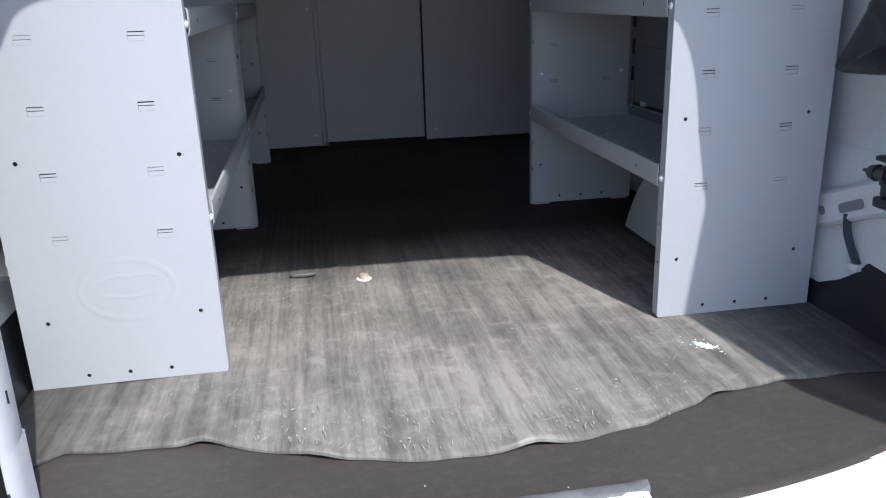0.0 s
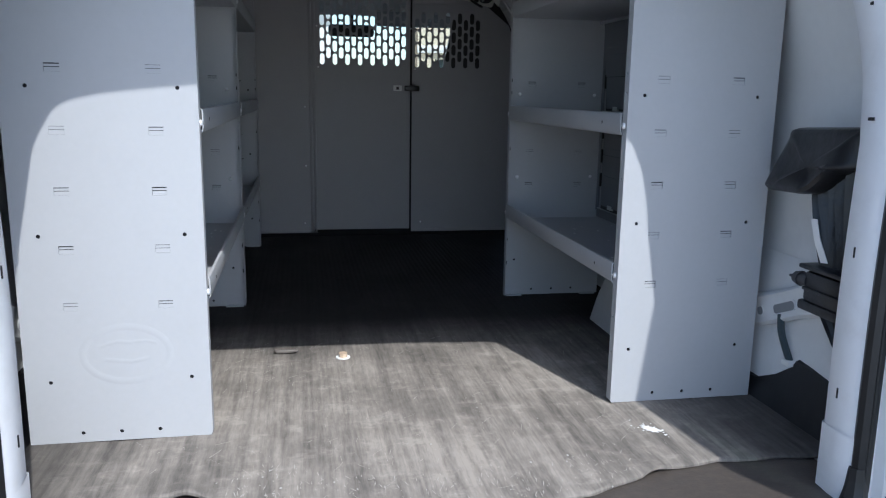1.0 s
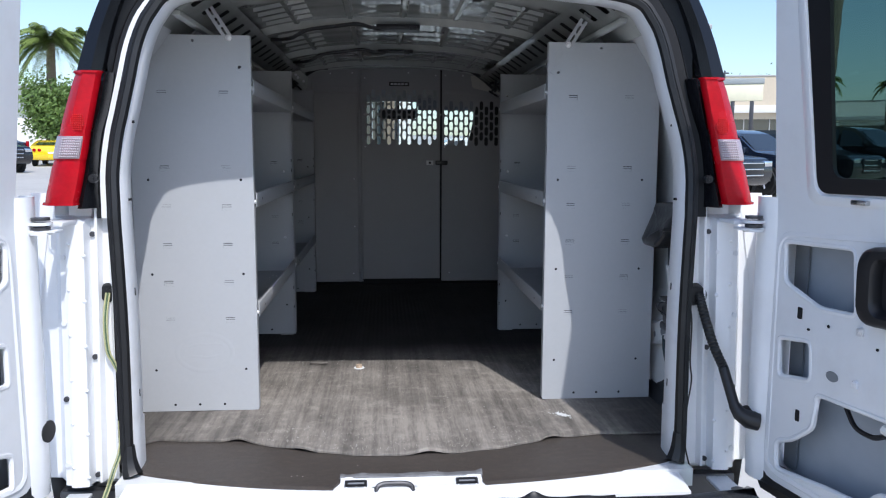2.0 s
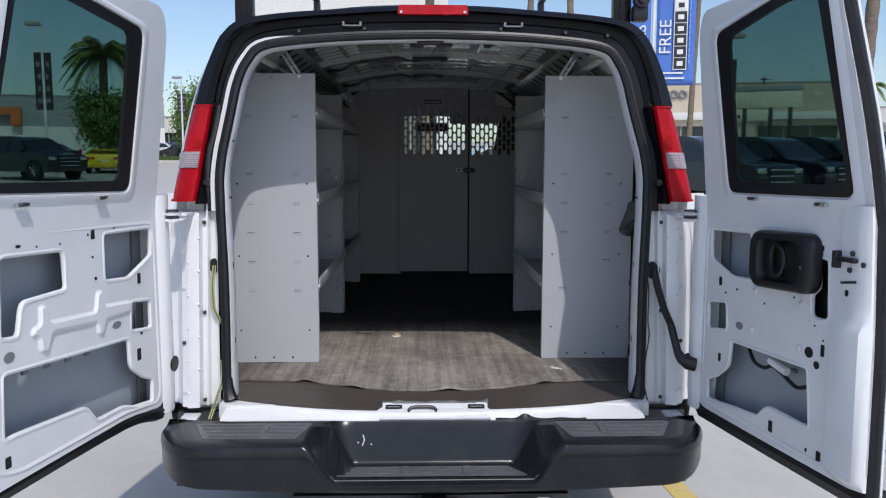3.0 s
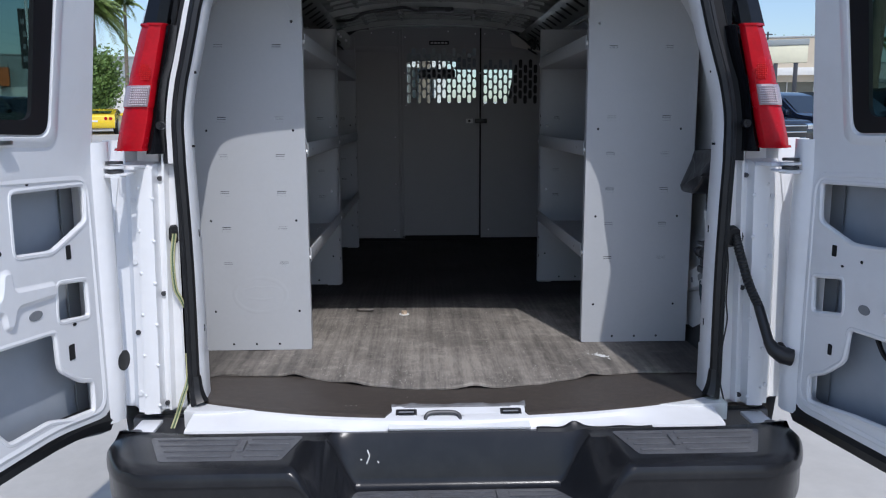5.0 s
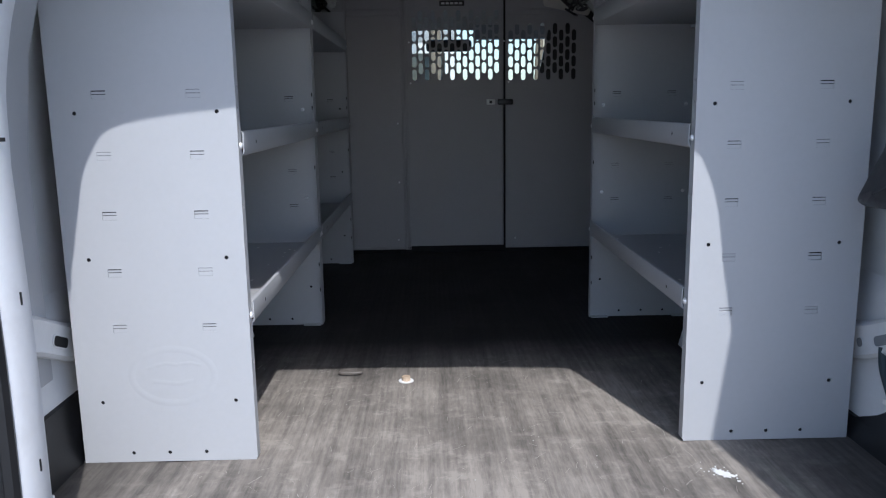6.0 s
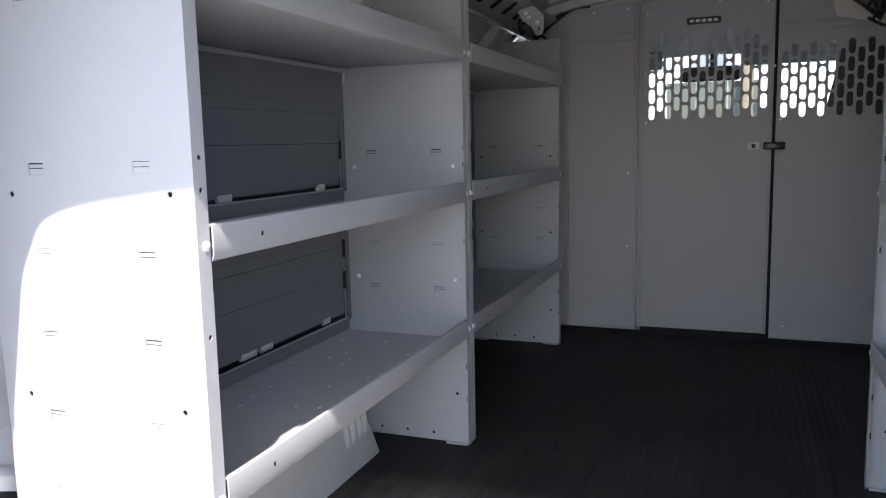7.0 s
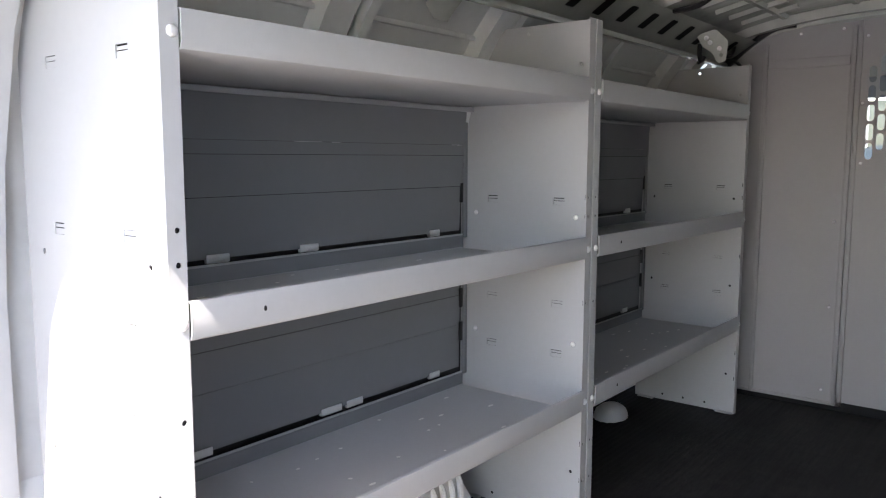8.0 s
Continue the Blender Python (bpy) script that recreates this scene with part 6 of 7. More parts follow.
        ex, ez = (B2[0] - A[0]) / L, (B2[1] - A[1]) / L

        def on_strap(u, v, w):
            return (CX + s * (A[0] + ex * u - ez * v), y0 - 0.0015 - w, A[1] + ez * u + ex * v)

        slots = [capsule(0, 0, 0.007, 0.026) for _ in range(8)]
        slots = [[(v + 0.028 + 0.034 * k, u) for u, v in sl] for k, sl in enumerate(slots) if k not in (2,)]
        part("roof_brace", plate(rounded(rect(0, L, -0.0135, 0.0135), 0.006, 2), slots, 0.0022, on_strap), GREY, unit, "slotted grey steel strap up to the roof")
        bolt_at(unit, on_strap(0.105, 0, 0.0022), (0, -1, 0), 0.010)
    return unit


shelving(-1, 0.550, 1.622, 1, emblem=True)
shelving(-1, 1.628, 2.715, 2, rear=False)
shelving(1, 0.597, 1.655, 3)

# ---------------------------------------------------------------- partition
PY = 2.972
wall = thing("bulkhead", "grey steel bulkhead with perforated view panels and a middle door", "partition")


def perforations(x0, cols, z0, rows):
    out = []
    for c in range(cols):
        for r in range(rows):
            z = z0 + r * 0.0635 + (0.03175 if c % 2 else 0.0)
            out.append(capsule(x0 + c * 0.0318, z, 0.0225, 0.055))
    return out


def fpl(u, v, w):
    return (u, PY + w, v)


top_l = [(-0.86, 0.748), (-0.203, 0.748), (-0.203, 2.072), (-0.458, 2.066), (-0.585, 1.985), (-0.80, 1.83), (-0.86, 1.66)]
part("fixed_panel", plate(top_l, [], 0.0025, fpl), BULK, wall)
b = bmesh.new()
for x in (-0.210, -0.493):
    box(b, x - 0.008, x + 0.008, PY - 0.012, PY, 0.75, 2.02 if x < -0.3 else 2.06, 0.004)
box(b, -0.484, -0.219, PY - 0.009, PY, 1.929, 1.962, 0.004)
box(b, -0.84, -0.205, PY - 0.006, PY, 0.748, 0.760, 0.002)
parts("panel_rib", b, BULK, wall)
door_out = [(-0.195, 0.765), (0.297, 0.765), (0.297, 2.078), (-0.195, 2.074)]
pd = part("bulkhead_door", plate(door_out, perforations(-0.149, 14, 1.640, 5), 0.0025, lambda u, v, w: (u, PY - 0.006 + w, v)), BULK, wall, "grey bulkhead door with rows of rounded slots")
b = bmesh.new()
for x in (-0.190, 0.292):
    box(b, x - 0.006, x + 0.006, PY - 0.014, PY - 0.004, 0.765, 2.072, 0.002)
parts("door_edge", b, BULK, pd)
# black strips painted as the shade in the gaps round the door
b = bmesh.new()
box(b, 0.290, 0.320, PY + 0.004, PY + 0.012, 0.745, 2.078)
box(b, -0.88, 0.90, PY + 0.004, PY + 0.012, 0.70, 0.775)
parts("door_gap", b, HOLE_SHADE, wall)
part("door_stop", box(bmesh.new(), -0.215, -0.185, PY + 0.004, PY + 0.012, 0.745, 2.072), BULK, wall)
right_out = [(0.310, 0.748), (0.88, 0.748), (0.88, 1.66), (0.82, 1.83), (0.62, 1.985), (0.475, 2.068), (0.310, 2.078)]
part("fixed_panel", plate(right_out, perforations(0.336, 11, 1.635, 4), 0.0025, fpl), BULK, wall)
b = bmesh.new()
box(b, 0.318, 0.70, PY - 0.008, PY, 1.925, 1.955, 0.004)
box(b, 0.312, 0.86, PY - 0.006, PY, 0.748, 0.760, 0.002)
parts("panel_rib", b, BULK, wall)
b = bmesh.new()
box(b, -0.02, 0.105, PY - 0.010, PY - 0.006, 1.972, 1.998, 0.003)
plate_ob = part("name_plate", b, BLACK, pd, "small black maker's plate")
b = bmesh.new()
for i in range(5):
    box(b, -0.010 + i * 0.022, 0.006 + i * 0.022, PY - 0.0112, PY - 0.0102, 1.980, 1.990)
parts("plate_print", b, LABEL, plate_ob)
part("door_latch", box(bmesh.new(), 0.268, 0.345, PY - 0.035, PY - 0.006, 1.487, 1.515, 0.005), BLACK, pd, "black slide latch")
part("latch_label", box(bmesh.new(), 0.212, 0.256, PY - 0.012, PY - 0.0085, 1.487, 1.515, 0.002), LABEL, pd, "white latch label")
part("label_print", box(bmesh.new(), 0.227, 0.241, PY - 0.0135, PY - 0.0125, 1.494, 1.508), PRINT, pd)
for x, z in ((-0.38, 2.045), (-0.245, 2.050), (-0.17, 2.02), (0.27, 2.04), (0.33, 2.04), (0.44, 2.04), (-0.17, 1.60), (0.325, 1.60), (-0.24, 1.40), (-0.24, 1.10), (-0.175, 1.80), (0.30, 1.80), (0.325, 1.79), (-0.25, 0.80), (0.36, 0.80), (0.66, 1.96), (0.10, 2.055)):
    bolt_at(wall, (x, PY - 0.006, z), (0, -1, 0), 0.005)
# moulding that closes the bulkhead against the roof
mb = bmesh.new()
sweep(mb, [(x, PY - 0.012, z - 0.030) for x, z in iw if z > 1.99], 0.008, 8)
part("roof_moulding", mb, BOW, wall, "thin pale moulding along the roof")
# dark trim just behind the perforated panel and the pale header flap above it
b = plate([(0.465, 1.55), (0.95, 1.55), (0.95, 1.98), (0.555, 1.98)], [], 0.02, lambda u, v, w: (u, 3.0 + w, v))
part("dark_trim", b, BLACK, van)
flap = part("headliner_flap", plate(rounded([(0.485, 2.04), (0.50, 1.965), (0.72, 1.915), (0.74, 1.96), (0.60, 2.04)], 0.01, 2), [], 0.004, lambda u, v, w: (u, PY - 0.014 - w, v)), material("beige_board", (0.62, 0.60, 0.54), 0.8, grain=0.08), wall, "pale board flap at the top corner")
part("flap_ring", plate(ring(0.685, 1.985, 0.05, 18), [ring(0.685, 1.985, 0.032, 18)], 0.004, lambda u, v, w: (u, PY - 0.020 - w, v)), DARKSTEEL, wall)

# ---------------------------------------------------------------- jack stowage by the tail, behind the end panel
stow = thing("jack_stowage", "black vinyl jack pouch strapped to the inner wall above the jack", "tool pouch")
# flap of the pouch: a soft padded sheet with a cut lower corner
FLAP = rounded([(0.215, 1.425), (0.452, 1.414), (0.500, 1.282), (0.488, 1.272), (0.350, 1.280), (0.270, 1.338), (0.215, 1.345)], 0.018, 4)
b = bmesh.new()
mid = (sum(p[0] for p in FLAP) / len(FLAP), sum(p[1] for p in FLAP) / len(FLAP))
rows = []
for k, d in ((1.0, 0.848), (1.015, 0.832), (1.0, 0.812), (0.955, 0.800), (0.80, 0.791), (0.55, 0.787), (0.25, 0.789), (0.04, 0.790)):
    r = []
    for u, v in FLAP:
        uu, vv = mid[0] + (u - mid[0]) * k, mid[1] + (v - mid[1]) * k
        r.append((CX + d - 0.24 * max(0.0, 1.42 - vv) + 0.006 * math.sin(uu * 70 + vv * 45) * min(1, 2 * (1 - k) + 0.3) + 0.006 * math.sin(vv * 60 - uu * 25) + 0.003 * math.sin(vv * 140 + uu * 90), uu, vv))
    rows.append(r)
loft(b, rows)
part("pouch_flap", b, BAG, stow, "creased black vinyl flap")
# the bag below it hangs in upright pleats and narrows to its foot
b = bmesh.new()
rows = []
for z, ya, yb, x in ((1.35, 0.205, 0.400, 0.822), (1.27, 0.205, 0.388, 0.820), (1.20, 0.205, 0.362, 0.818), (1.13, 0.205, 0.338, 0.818), (1.06, 0.205, 0.335, 0.822), (1.02, 0.205, 0.322, 0.826), (0.97, 0.205, 0.288, 0.832), (0.915, 0.205, 0.252, 0.838), (0.89, 0.205, 0.235, 0.842)):
    front = []
    for q in range(15):
        y = yb + (ya - yb) * q / 14
        front.append((CX + x + (0.009 if q % 2 else -0.007) * min(1, (yb - ya) / 0.1) + 0.003 * math.sin(q * 1.9 + z * 30), y, z + 0.004 * math.sin(q * 2.3)))
    rows.append(front + [(CX + x + 0.035, ya, z), (CX + x + 0.035, yb, z)])
loft(b, rows)
part("pouch_bag", b, BAG, stow, "pleated black vinyl bag")
b = bmesh.new()
box(b, CX + 0.785, CX + 0.850, 0.21, 0.366, 1.120, 1.130, 0.003)
box(b, CX + 0.790, CX + 0.850, 0.21, 0.352, 1.050, 1.116, 0.008)
box(b, CX + 0.786, CX + 0.850, 0.21, 0.362, 1.030, 1.052, 0.006)
box(b, CX + 0.783, CX + 0.792, 0.22, 0.346, 1.076, 1.083, 0.002)
part("scissor_jack", b, BAG, stow, "black scissor jack")
b = bmesh.new()
disc(b, (CX + 0.80, 0.345, 1.094), (-0.15, 1, 0), 0.014, 0.03, 14, 0.014)
disc(b, (CX + 0.797, 0.368, 1.094), (-0.15, 1, 0), 0.017, 0.016, 14, 0.013)
disc(b, (CX + 0.795, 0.384, 1.094), (-0.15, 1, 0), 0.006, 0.018, 10, 0.003)
part("jack_screw", b, DARKSTEEL, stow)
b = plate([(0.364, 1.226), (0.345, 1.228), (0.330, 1.19), (0.297, 1.142), (0.318, 1.139), (0.345, 1.18)], [], 0.002, lambda u, v, w: (CX + 0.803 - w, u, v))
part("jack_label", b, LABEL, stow, "curled white paper tag")
# pressed bracket across each quarter panel, rising toward the tail
for s, dz in ((-1, 0.030), (1, 0.0)):
    b = bmesh.new()
    rows = []
    for i in range(13):
        y = 0.70 - 0.48 * i / 12
        z = float(np.interp(y, (0.22, 0.44, 0.60, 0.70), (1.075, 1.022, 0.955, 0.93))) + dz
        rows.append([(CX + s * x, y, z + h) for x, h in ((0.905, 0.052), (0.868, 0.043), (0.861, 0.034), (0.864, 0.022), (0.864, -0.022), (0.861, -0.032), (0.868, -0.040), (0.905, -0.042))])
    loft(b, rows, closed=False)
    bracket = part("wall_bracket", b, INNER, van, "white pressed bracket with an oval slot")
    tilt = math.atan2(0.038, -0.083)
    for name, u, v, w, h in (("bracket_slot", 0.513 if s > 0 else 0.535, (0.986 if s > 0 else 0.980) + dz, 0.094 if s > 0 else 0.070, 0.026), ("bracket_hole", 0.606, 0.952 + dz, 0.026, 0.024)):
        pts = [(u + a * math.cos(tilt) - c * math.sin(tilt), v + a * math.sin(tilt) + c * math.cos(tilt)) for a, c in rounded(rect(-w / 2, w / 2, -h / 2, h / 2), h * 0.48, 4)]
        small = [(u + (p - u) * 0.9, v + (q - v) * 0.84) for p, q in pts]
        part("slot_rim", plate(pts, [small], 0.002, lambda u, v, w: (CX + s * (0.8635 - w), u, v)), INNER, bracket)
        part(name, plate(small, [], 0.0014, lambda u, v, w: (CX + s * (0.8635 - w), u, v)), DARKGREY if s > 0 else HOLE_SHADE, bracket)
b = bmesh.new()
sweep(b, spline([(CX + 0.868, 0.528, 0.965), (CX + 0.866, 0.518, 0.925), (CX + 0.866, 0.492, 0.885), (CX + 0.870, 0.474, 0.855)], 5), 0.0085, 8)
hose = part("drain_hose", b, material("dark_green_hose", (0.03, 0.05, 0.06), 0.5, grain=0.1), van)
part("hose_clip", box(bmesh.new(), CX + 0.855, CX + 0.882, 0.462, 0.492, 0.852, 0.866, 0.003), WHITE_MARK, hose)
for s in (-1, 1):
    b = bmesh.new()
    rows = [[(CX + s * (0.905 - x), y, z) for x, z in ((0.0, 1.10), (0.012, 1.06), (0.016, 0.97), (0.022, 0.91), (0.032, 0.86), (0.034, 0.78))] for y in (0.28, 0.40, 0.55, 0.70)]
    loft(b, rows, closed=False)
    part("quarter_pressing", b, INNER, van)
    # dark strip added to paint the deep shade at the wall foot
    b = bmesh.new()
    tops = ((0.24, 0.862), (0.30, 0.868), (0.40, 0.880), (0.452, 0.884), (0.470, 0.862), (0.53, 0.822), (0.60, 0.790), (0.80, 0.785)) if s > 0 else ((0.24, 0.885), (0.4, 0.885), (0.6, 0.885), (0.8, 0.885))
    loft(b, [[(CX + s * x, y, z) for x, z in ((0.90, h), (0.868, h - 0.012), (0.862, 0.78), (0.85, 0.728))] for y, h in tops], closed=False)
    part("side_kick", b, SEAL, van, "near-black strip painted as shade along the wall foot")
# added sheet, its grey standing in for shade on the pale left pillar
b = bmesh.new()
loft(b, [[(CX - x, y, z) for x, z in ((0.885, 0.735), (0.885, 1.40), (0.862, 1.60), (0.80, 1.80), (0.70, 1.93))] for y in (0.27, 0.4, 0.53)], closed=False)
part("pillar_cover", b, GREY, van, "grey sheet painted as shade over the pale inner tail pillar")
# ---------------------------------------------------------------- round the lot
ASPHALT_CAR = material("black_car_paint", (0.012, 0.013, 0.017), 0.2, coat=0.45, grain=0.03)
NAVY_CAR = material("dark_blue_car_paint", (0.012, 0.018, 0.035), 0.2, coat=0.45, grain=0.03)
YELLOW_CAR = material("yellow_car_paint", (0.90, 0.64, 0.015), 0.25, coat=1.0, grain=0.03)
WHITE_CAR = material("white_car_paint", (0.75, 0.75, 0.75), 0.25, coat=0.8, grain=0.02)
SILVER_CAR = material("silver_car_paint", (0.4, 0.41, 0.43), 0.3, metal=0.6, coat=0.6, grain=0.02)
CAR_GLASS = material("dark_car_glass", (0.02, 0.025, 0.028), 0.05, coat=0.45, grain=0.02)
CHROME = material("chrome", (0.75, 0.75, 0.77), 0.1, metal=1.0, grain=0.02)
STUCCO = material("white_stucco", (0.72, 0.71, 0.67), 0.85, grain=0.08, scale=6, blotch=0.06, blotch_scale=0.4, bump=0.2, bump_scale=20)
BEIGE = material("beige_stucco", (0.58, 0.50, 0.38), 0.85, grain=0.08, scale=6, blotch=0.08, blotch_scale=0.4)
TEAL_GREY = material("grey_cladding", (0.33, 0.36, 0.36), 0.7, grain=0.06, scale=4, blotch=0.06, blotch_scale=0.3)
ORANGE = material("orange_panel", (0.65, 0.16, 0.04), 0.6, grain=0.05)
BLUE = material("blue_banner_cloth", (0.085, 0.19, 0.56), 0.7, grain=0.06, blotch=0.1)
PALE_BLUE = material("pale_banner_cloth", (0.25, 0.38, 0.75), 0.7, grain=0.05)
BARK = material("palm_bark", (0.19, 0.155, 0.115), 0.95, grain=0.7, scale=5, blotch=0.3, blotch_scale=1.5, bump=0.8, bump_scale=14, stretch=(1, 1, 2.5))
FROND = material("palm_frond", (0.20, 0.27, 0.075), 0.5, grain=0.3, scale=4, blotch=0.2)
LEAF = material("tree_leaf", (0.13, 0.21, 0.05), 0.5, grain=0.3, scale=5, blotch=0.25)
GRASS = material("grass_blades", (0.07, 0.13, 0.03), 0.8, grain=0.3, scale=3, blotch=0.3)
POLE = material("grey_pole", (0.35, 0.36, 0.36), 0.5, grain=0.06)
SHOP_GLASS = material("shop_glass", (0.03, 0.04, 0.045), 0.08, coat=0.8, grain=0.05)

SHAPES = {
    "suv": [(-2.3, 0.35), (2.2, 0.33), (2.38, 0.55), (2.36, 0.85), (2.2, 1.02), (1.15, 1.14), (0.45, 1.66), (0.0, 1.78), (-1.9, 1.80), (-2.2, 1.66), (-2.36, 1.0), (-2.38, 0.6)],
    "sports": [(-2.2, 0.25), (2.2, 0.2), (2.25, 0.42), (2.0, 0.62), (0.9, 0.82), (0.2, 1.14), (-0.4, 1.21), (-1.2, 1.08), (-2.1, 0.92), (-2.25, 0.86), (-2.28, 0.5)],
    "pickup": [(-2.9, 0.5), (2.7, 0.48), (2.9, 0.62), (2.88, 1.05), (2.7, 1.18), (1.5, 1.28), (0.8, 1.82), (0.4, 1.9), (-0.7, 1.9), (-0.95, 1.34), (-2.88, 1.32), (-2.92, 0.7)],
    "sedan": [(-2.3, 0.3), (2.2, 0.28), (2.35, 0.5), (2.3, 0.72), (1.3, 0.92), (0.5, 1.38), (-0.1, 1.46), (-1.0, 1.42), (-1.7, 1.02), (-2.25, 0.95), (-2.36, 0.6)],
}
WINDOWS = {
    "suv": ([(0.95, 1.14), (0.38, 1.58), (-0.05, 1.66), (-0.05, 1.12)], [(-0.15, 1.12), (-0.15, 1.66), (-1.1, 1.68), (-1.1, 1.12)], [(-1.2, 1.12), (-1.2, 1.68), (-1.95, 1.64), (-2.08, 1.14)]),
    "sports": ([(0.75, 0.84), (0.15, 1.09), (-0.4, 1.14), (-0.9, 1.06), (-0.8, 0.86)],),
    "pickup": ([(1.3, 1.28), (0.72, 1.74), (0.35, 1.8), (0.35, 1.28)], [(0.25, 1.28), (0.25, 1.8), (-0.62, 1.8), (-0.75, 1.36)]),
    "sedan": ([(1.1, 0.95), (0.45, 1.30), (-0.1, 1.37), (-0.1, 0.97)], [(-0.2, 0.97), (-0.2, 1.37), (-0.95, 1.34), (-1.5, 1.02)]),
}
FRONT_GLASS = {"suv": ((1.10, 1.155), (0.50, 1.635)), "sports": ((0.85, 0.84), (0.25, 1.13)), "pickup": ((1.42, 1.31), (0.84, 1.79)), "sedan": ((1.22, 0.945), (0.56, 1.355))}
BACK_GLASS = {"suv": ((-2.345, 1.12), (-2.22, 1.60)), "sports": ((-1.95, 0.955), (-1.25, 1.075)), "pickup": ((-0.93, 1.40), (-0.74, 1.82)), "sedan": ((-1.68, 1.045), (-1.05, 1.40))}


def car(kind, paint, x, y, rz, label, half=0.95):
    """A parked car with its nose along its own +y."""
    g = ground_z(y)
    c = thing("parked_car", label, "car", (x, y, g), rz, group="parked cars")
    belt = {"suv": 1.1, "sports": 0.84, "pickup": 1.28, "sedan": 0.95}[kind]

    def wide(z, yy):
        k = 1.0 - 0.30 * max(0.0, z - belt) - 0.12 * max(0.0, 0.55 - z)
        return half * k * (1 - 0.05 * max(0.0, abs(yy) - 1.7))

    pts = rounded(SHAPES[kind], 0.16, 4)
    b = bmesh.new()
    loft(b, [[(w * wide(z, yy), yy * (1 - 0.012 * (abs(w) > 0.9)), z) for yy, z in pts] for w in (-1.0, -0.93, -0.5, 0, 0.5, 0.93, 1.0)])
    part("car_body", b, paint, c)
    for s in (-1, 1):
        for poly in WINDOWS[kind]:
            b = plate(rounded(poly, 0.05, 3), [], 0.012, lambda u, v, w: (s * (wide(v, u) + 0.006 - w), u, v))
            part("side_glass", b, CAR_GLASS, c)
        b = bmesh.new()
        box(b, s * (half + 0.02) - 0.08, s * (half + 0.02) + 0.08, 0.78 if kind != "pickup" else 1.1, 0.9 if kind != "pickup" else 1.22, belt + 0.02, belt + 0.18, 0.03)
        part("door_mirror", b, paint, c)
        zf = belt - 0.22
        yf = max(p[0] for p in SHAPES[kind])
        b = bmesh.new()
        box(b, s * half * 0.76 - 0.16, s * half * 0.76 + 0.16, yf - 0.14, yf - 0.02, zf - 0.07, zf + 0.07, 0.02)
        part("headlight", b, CHROME, c)
        b = bmesh.new()
        if kind == "sports":
            for d in (0.55, 0.78):
                disc(b, (s * half * d, -2.255, 0.72), (0, -1, 0), 0.075, 0.02, 16)
        else:
            box(b, s * half * 0.86 - 0.09, s * half * 0.86 + 0.09, -yf + 0.005 - 0.03, -yf + 0.09, belt - 0.35, belt + 0.08, 0.02)
        part("rear_light", b, RED, c)
    for (a, bb), nm, k in ((FRONT_GLASS[kind], "windscreen", 0.86), (BACK_GLASS[kind], "rear_glass", 0.80)):
        b = bmesh.new()
        d = 0.012 if nm == "windscreen" else -0.012
        loft(b, [[(q * k * wide(p[1], p[0]), p[0] + d + e, p[1] + 0.014) for q in (-1, -0.5, 0, 0.5, 1)] for p, e in ((a, 0), (bb, 0))], closed=False)
        part(nm, b, CAR_GLASS, c)
    yf = max(p[0] for p in SHAPES[kind])
    grille = part("grille", box(bmesh.new(), -half * 0.5, half * 0.5, yf - 0.05, yf + 0.012, 0.52, belt - 0.16, 0.02), BLACK, c)
    if kind != "sports":
        for i in range(3):
            z = 0.58 + (belt - 0.80) * i / 2
            part("grille_bar", box(bmesh.new(), -half * 0.48, half * 0.48, yf + 0.01, yf + 0.03, z, z + 0.035, 0.008), CHROME, grille)
    part("rear_plate", box(bmesh.new(), -0.16, 0.16, -yf - 0.035, -yf + 0.02, 0.55, 0.63, 0.005), LABEL, c)
    r = {"suv": 0.39, "sports": 0.33, "pickup": 0.42, "sedan": 0.33}[kind]
    for yy in ((1.45, -1.4) if kind != "pickup" else (1.85, -1.75)):
        for s in (-1, 1):
            w = new("wheel")
            w.parent = c
            b = bmesh.new()
            prof = [(-0.11, 0.6), (-0.11, 0.92), (-0.08, 1.0), (0.08, 1.0), (0.11, 0.92), (0.11, 0.6)]
            loft(b, [[(s * (half - 0.09) + px, yy + pr * r * math.cos(a), r + pr * r * math.sin(a)) for px, pr in prof] for a in (i * math.tau / 20 for i in range(21))], closed=False)
            part("tyre", b, SEAL, w)
            b = bmesh.new()
            disc(b, (s * (half - 0.02), yy, r), (s, 0, 0), r * 0.18, 0.03, 10)
            for i in range(5):
                a = i * math.tau / 5
                sweep(b, [(s * (half - 0.005), yy, r), (s * half, yy + r * 0.62 * math.cos(a), r + r * 0.62 * math.sin(a))], 0.03, 5)
            part("rim", b, SILVER_CAR, w)
            part("wheel_well", disc(bmesh.new(), (s * (half - 0.16), yy, r), (s, 0, 0), r * 1.16, 0.165, 20), HOLE_SHADE, c)
    return c


car("sports", YELLOW_CAR, -16.15, 38.2, 14, "bright yellow low sports car parked tail-on")
car("suv", ASPHALT_CAR, -16.5, 30.6, -118, "black sport utility vehicle parked on the lot")
car("suv", NAVY_CAR, -17.6, 25.4, -118, "dark blue sport utility vehicle parked on the lot")
for i in range(5):
    car("suv" if i != 3 else "pickup", (ASPHALT_CAR, NAVY_CAR, ASPHALT_CAR, ASPHALT_CAR, NAVY_CAR)[i], 7.75 + 2.42 * i, 18.6 + 1.35 * i, -150, "black sport utility vehicle with a chrome grille in the row" if i != 3 else "black crew-cab pickup truck in the row")
car("sedan", WHITE_CAR, -24.0, 70.0, 70, "white saloon parked before the far shop")
car("suv", WHITE_CAR, -20.4, 69.0, 85, "white sport utility vehicle before the far shop")
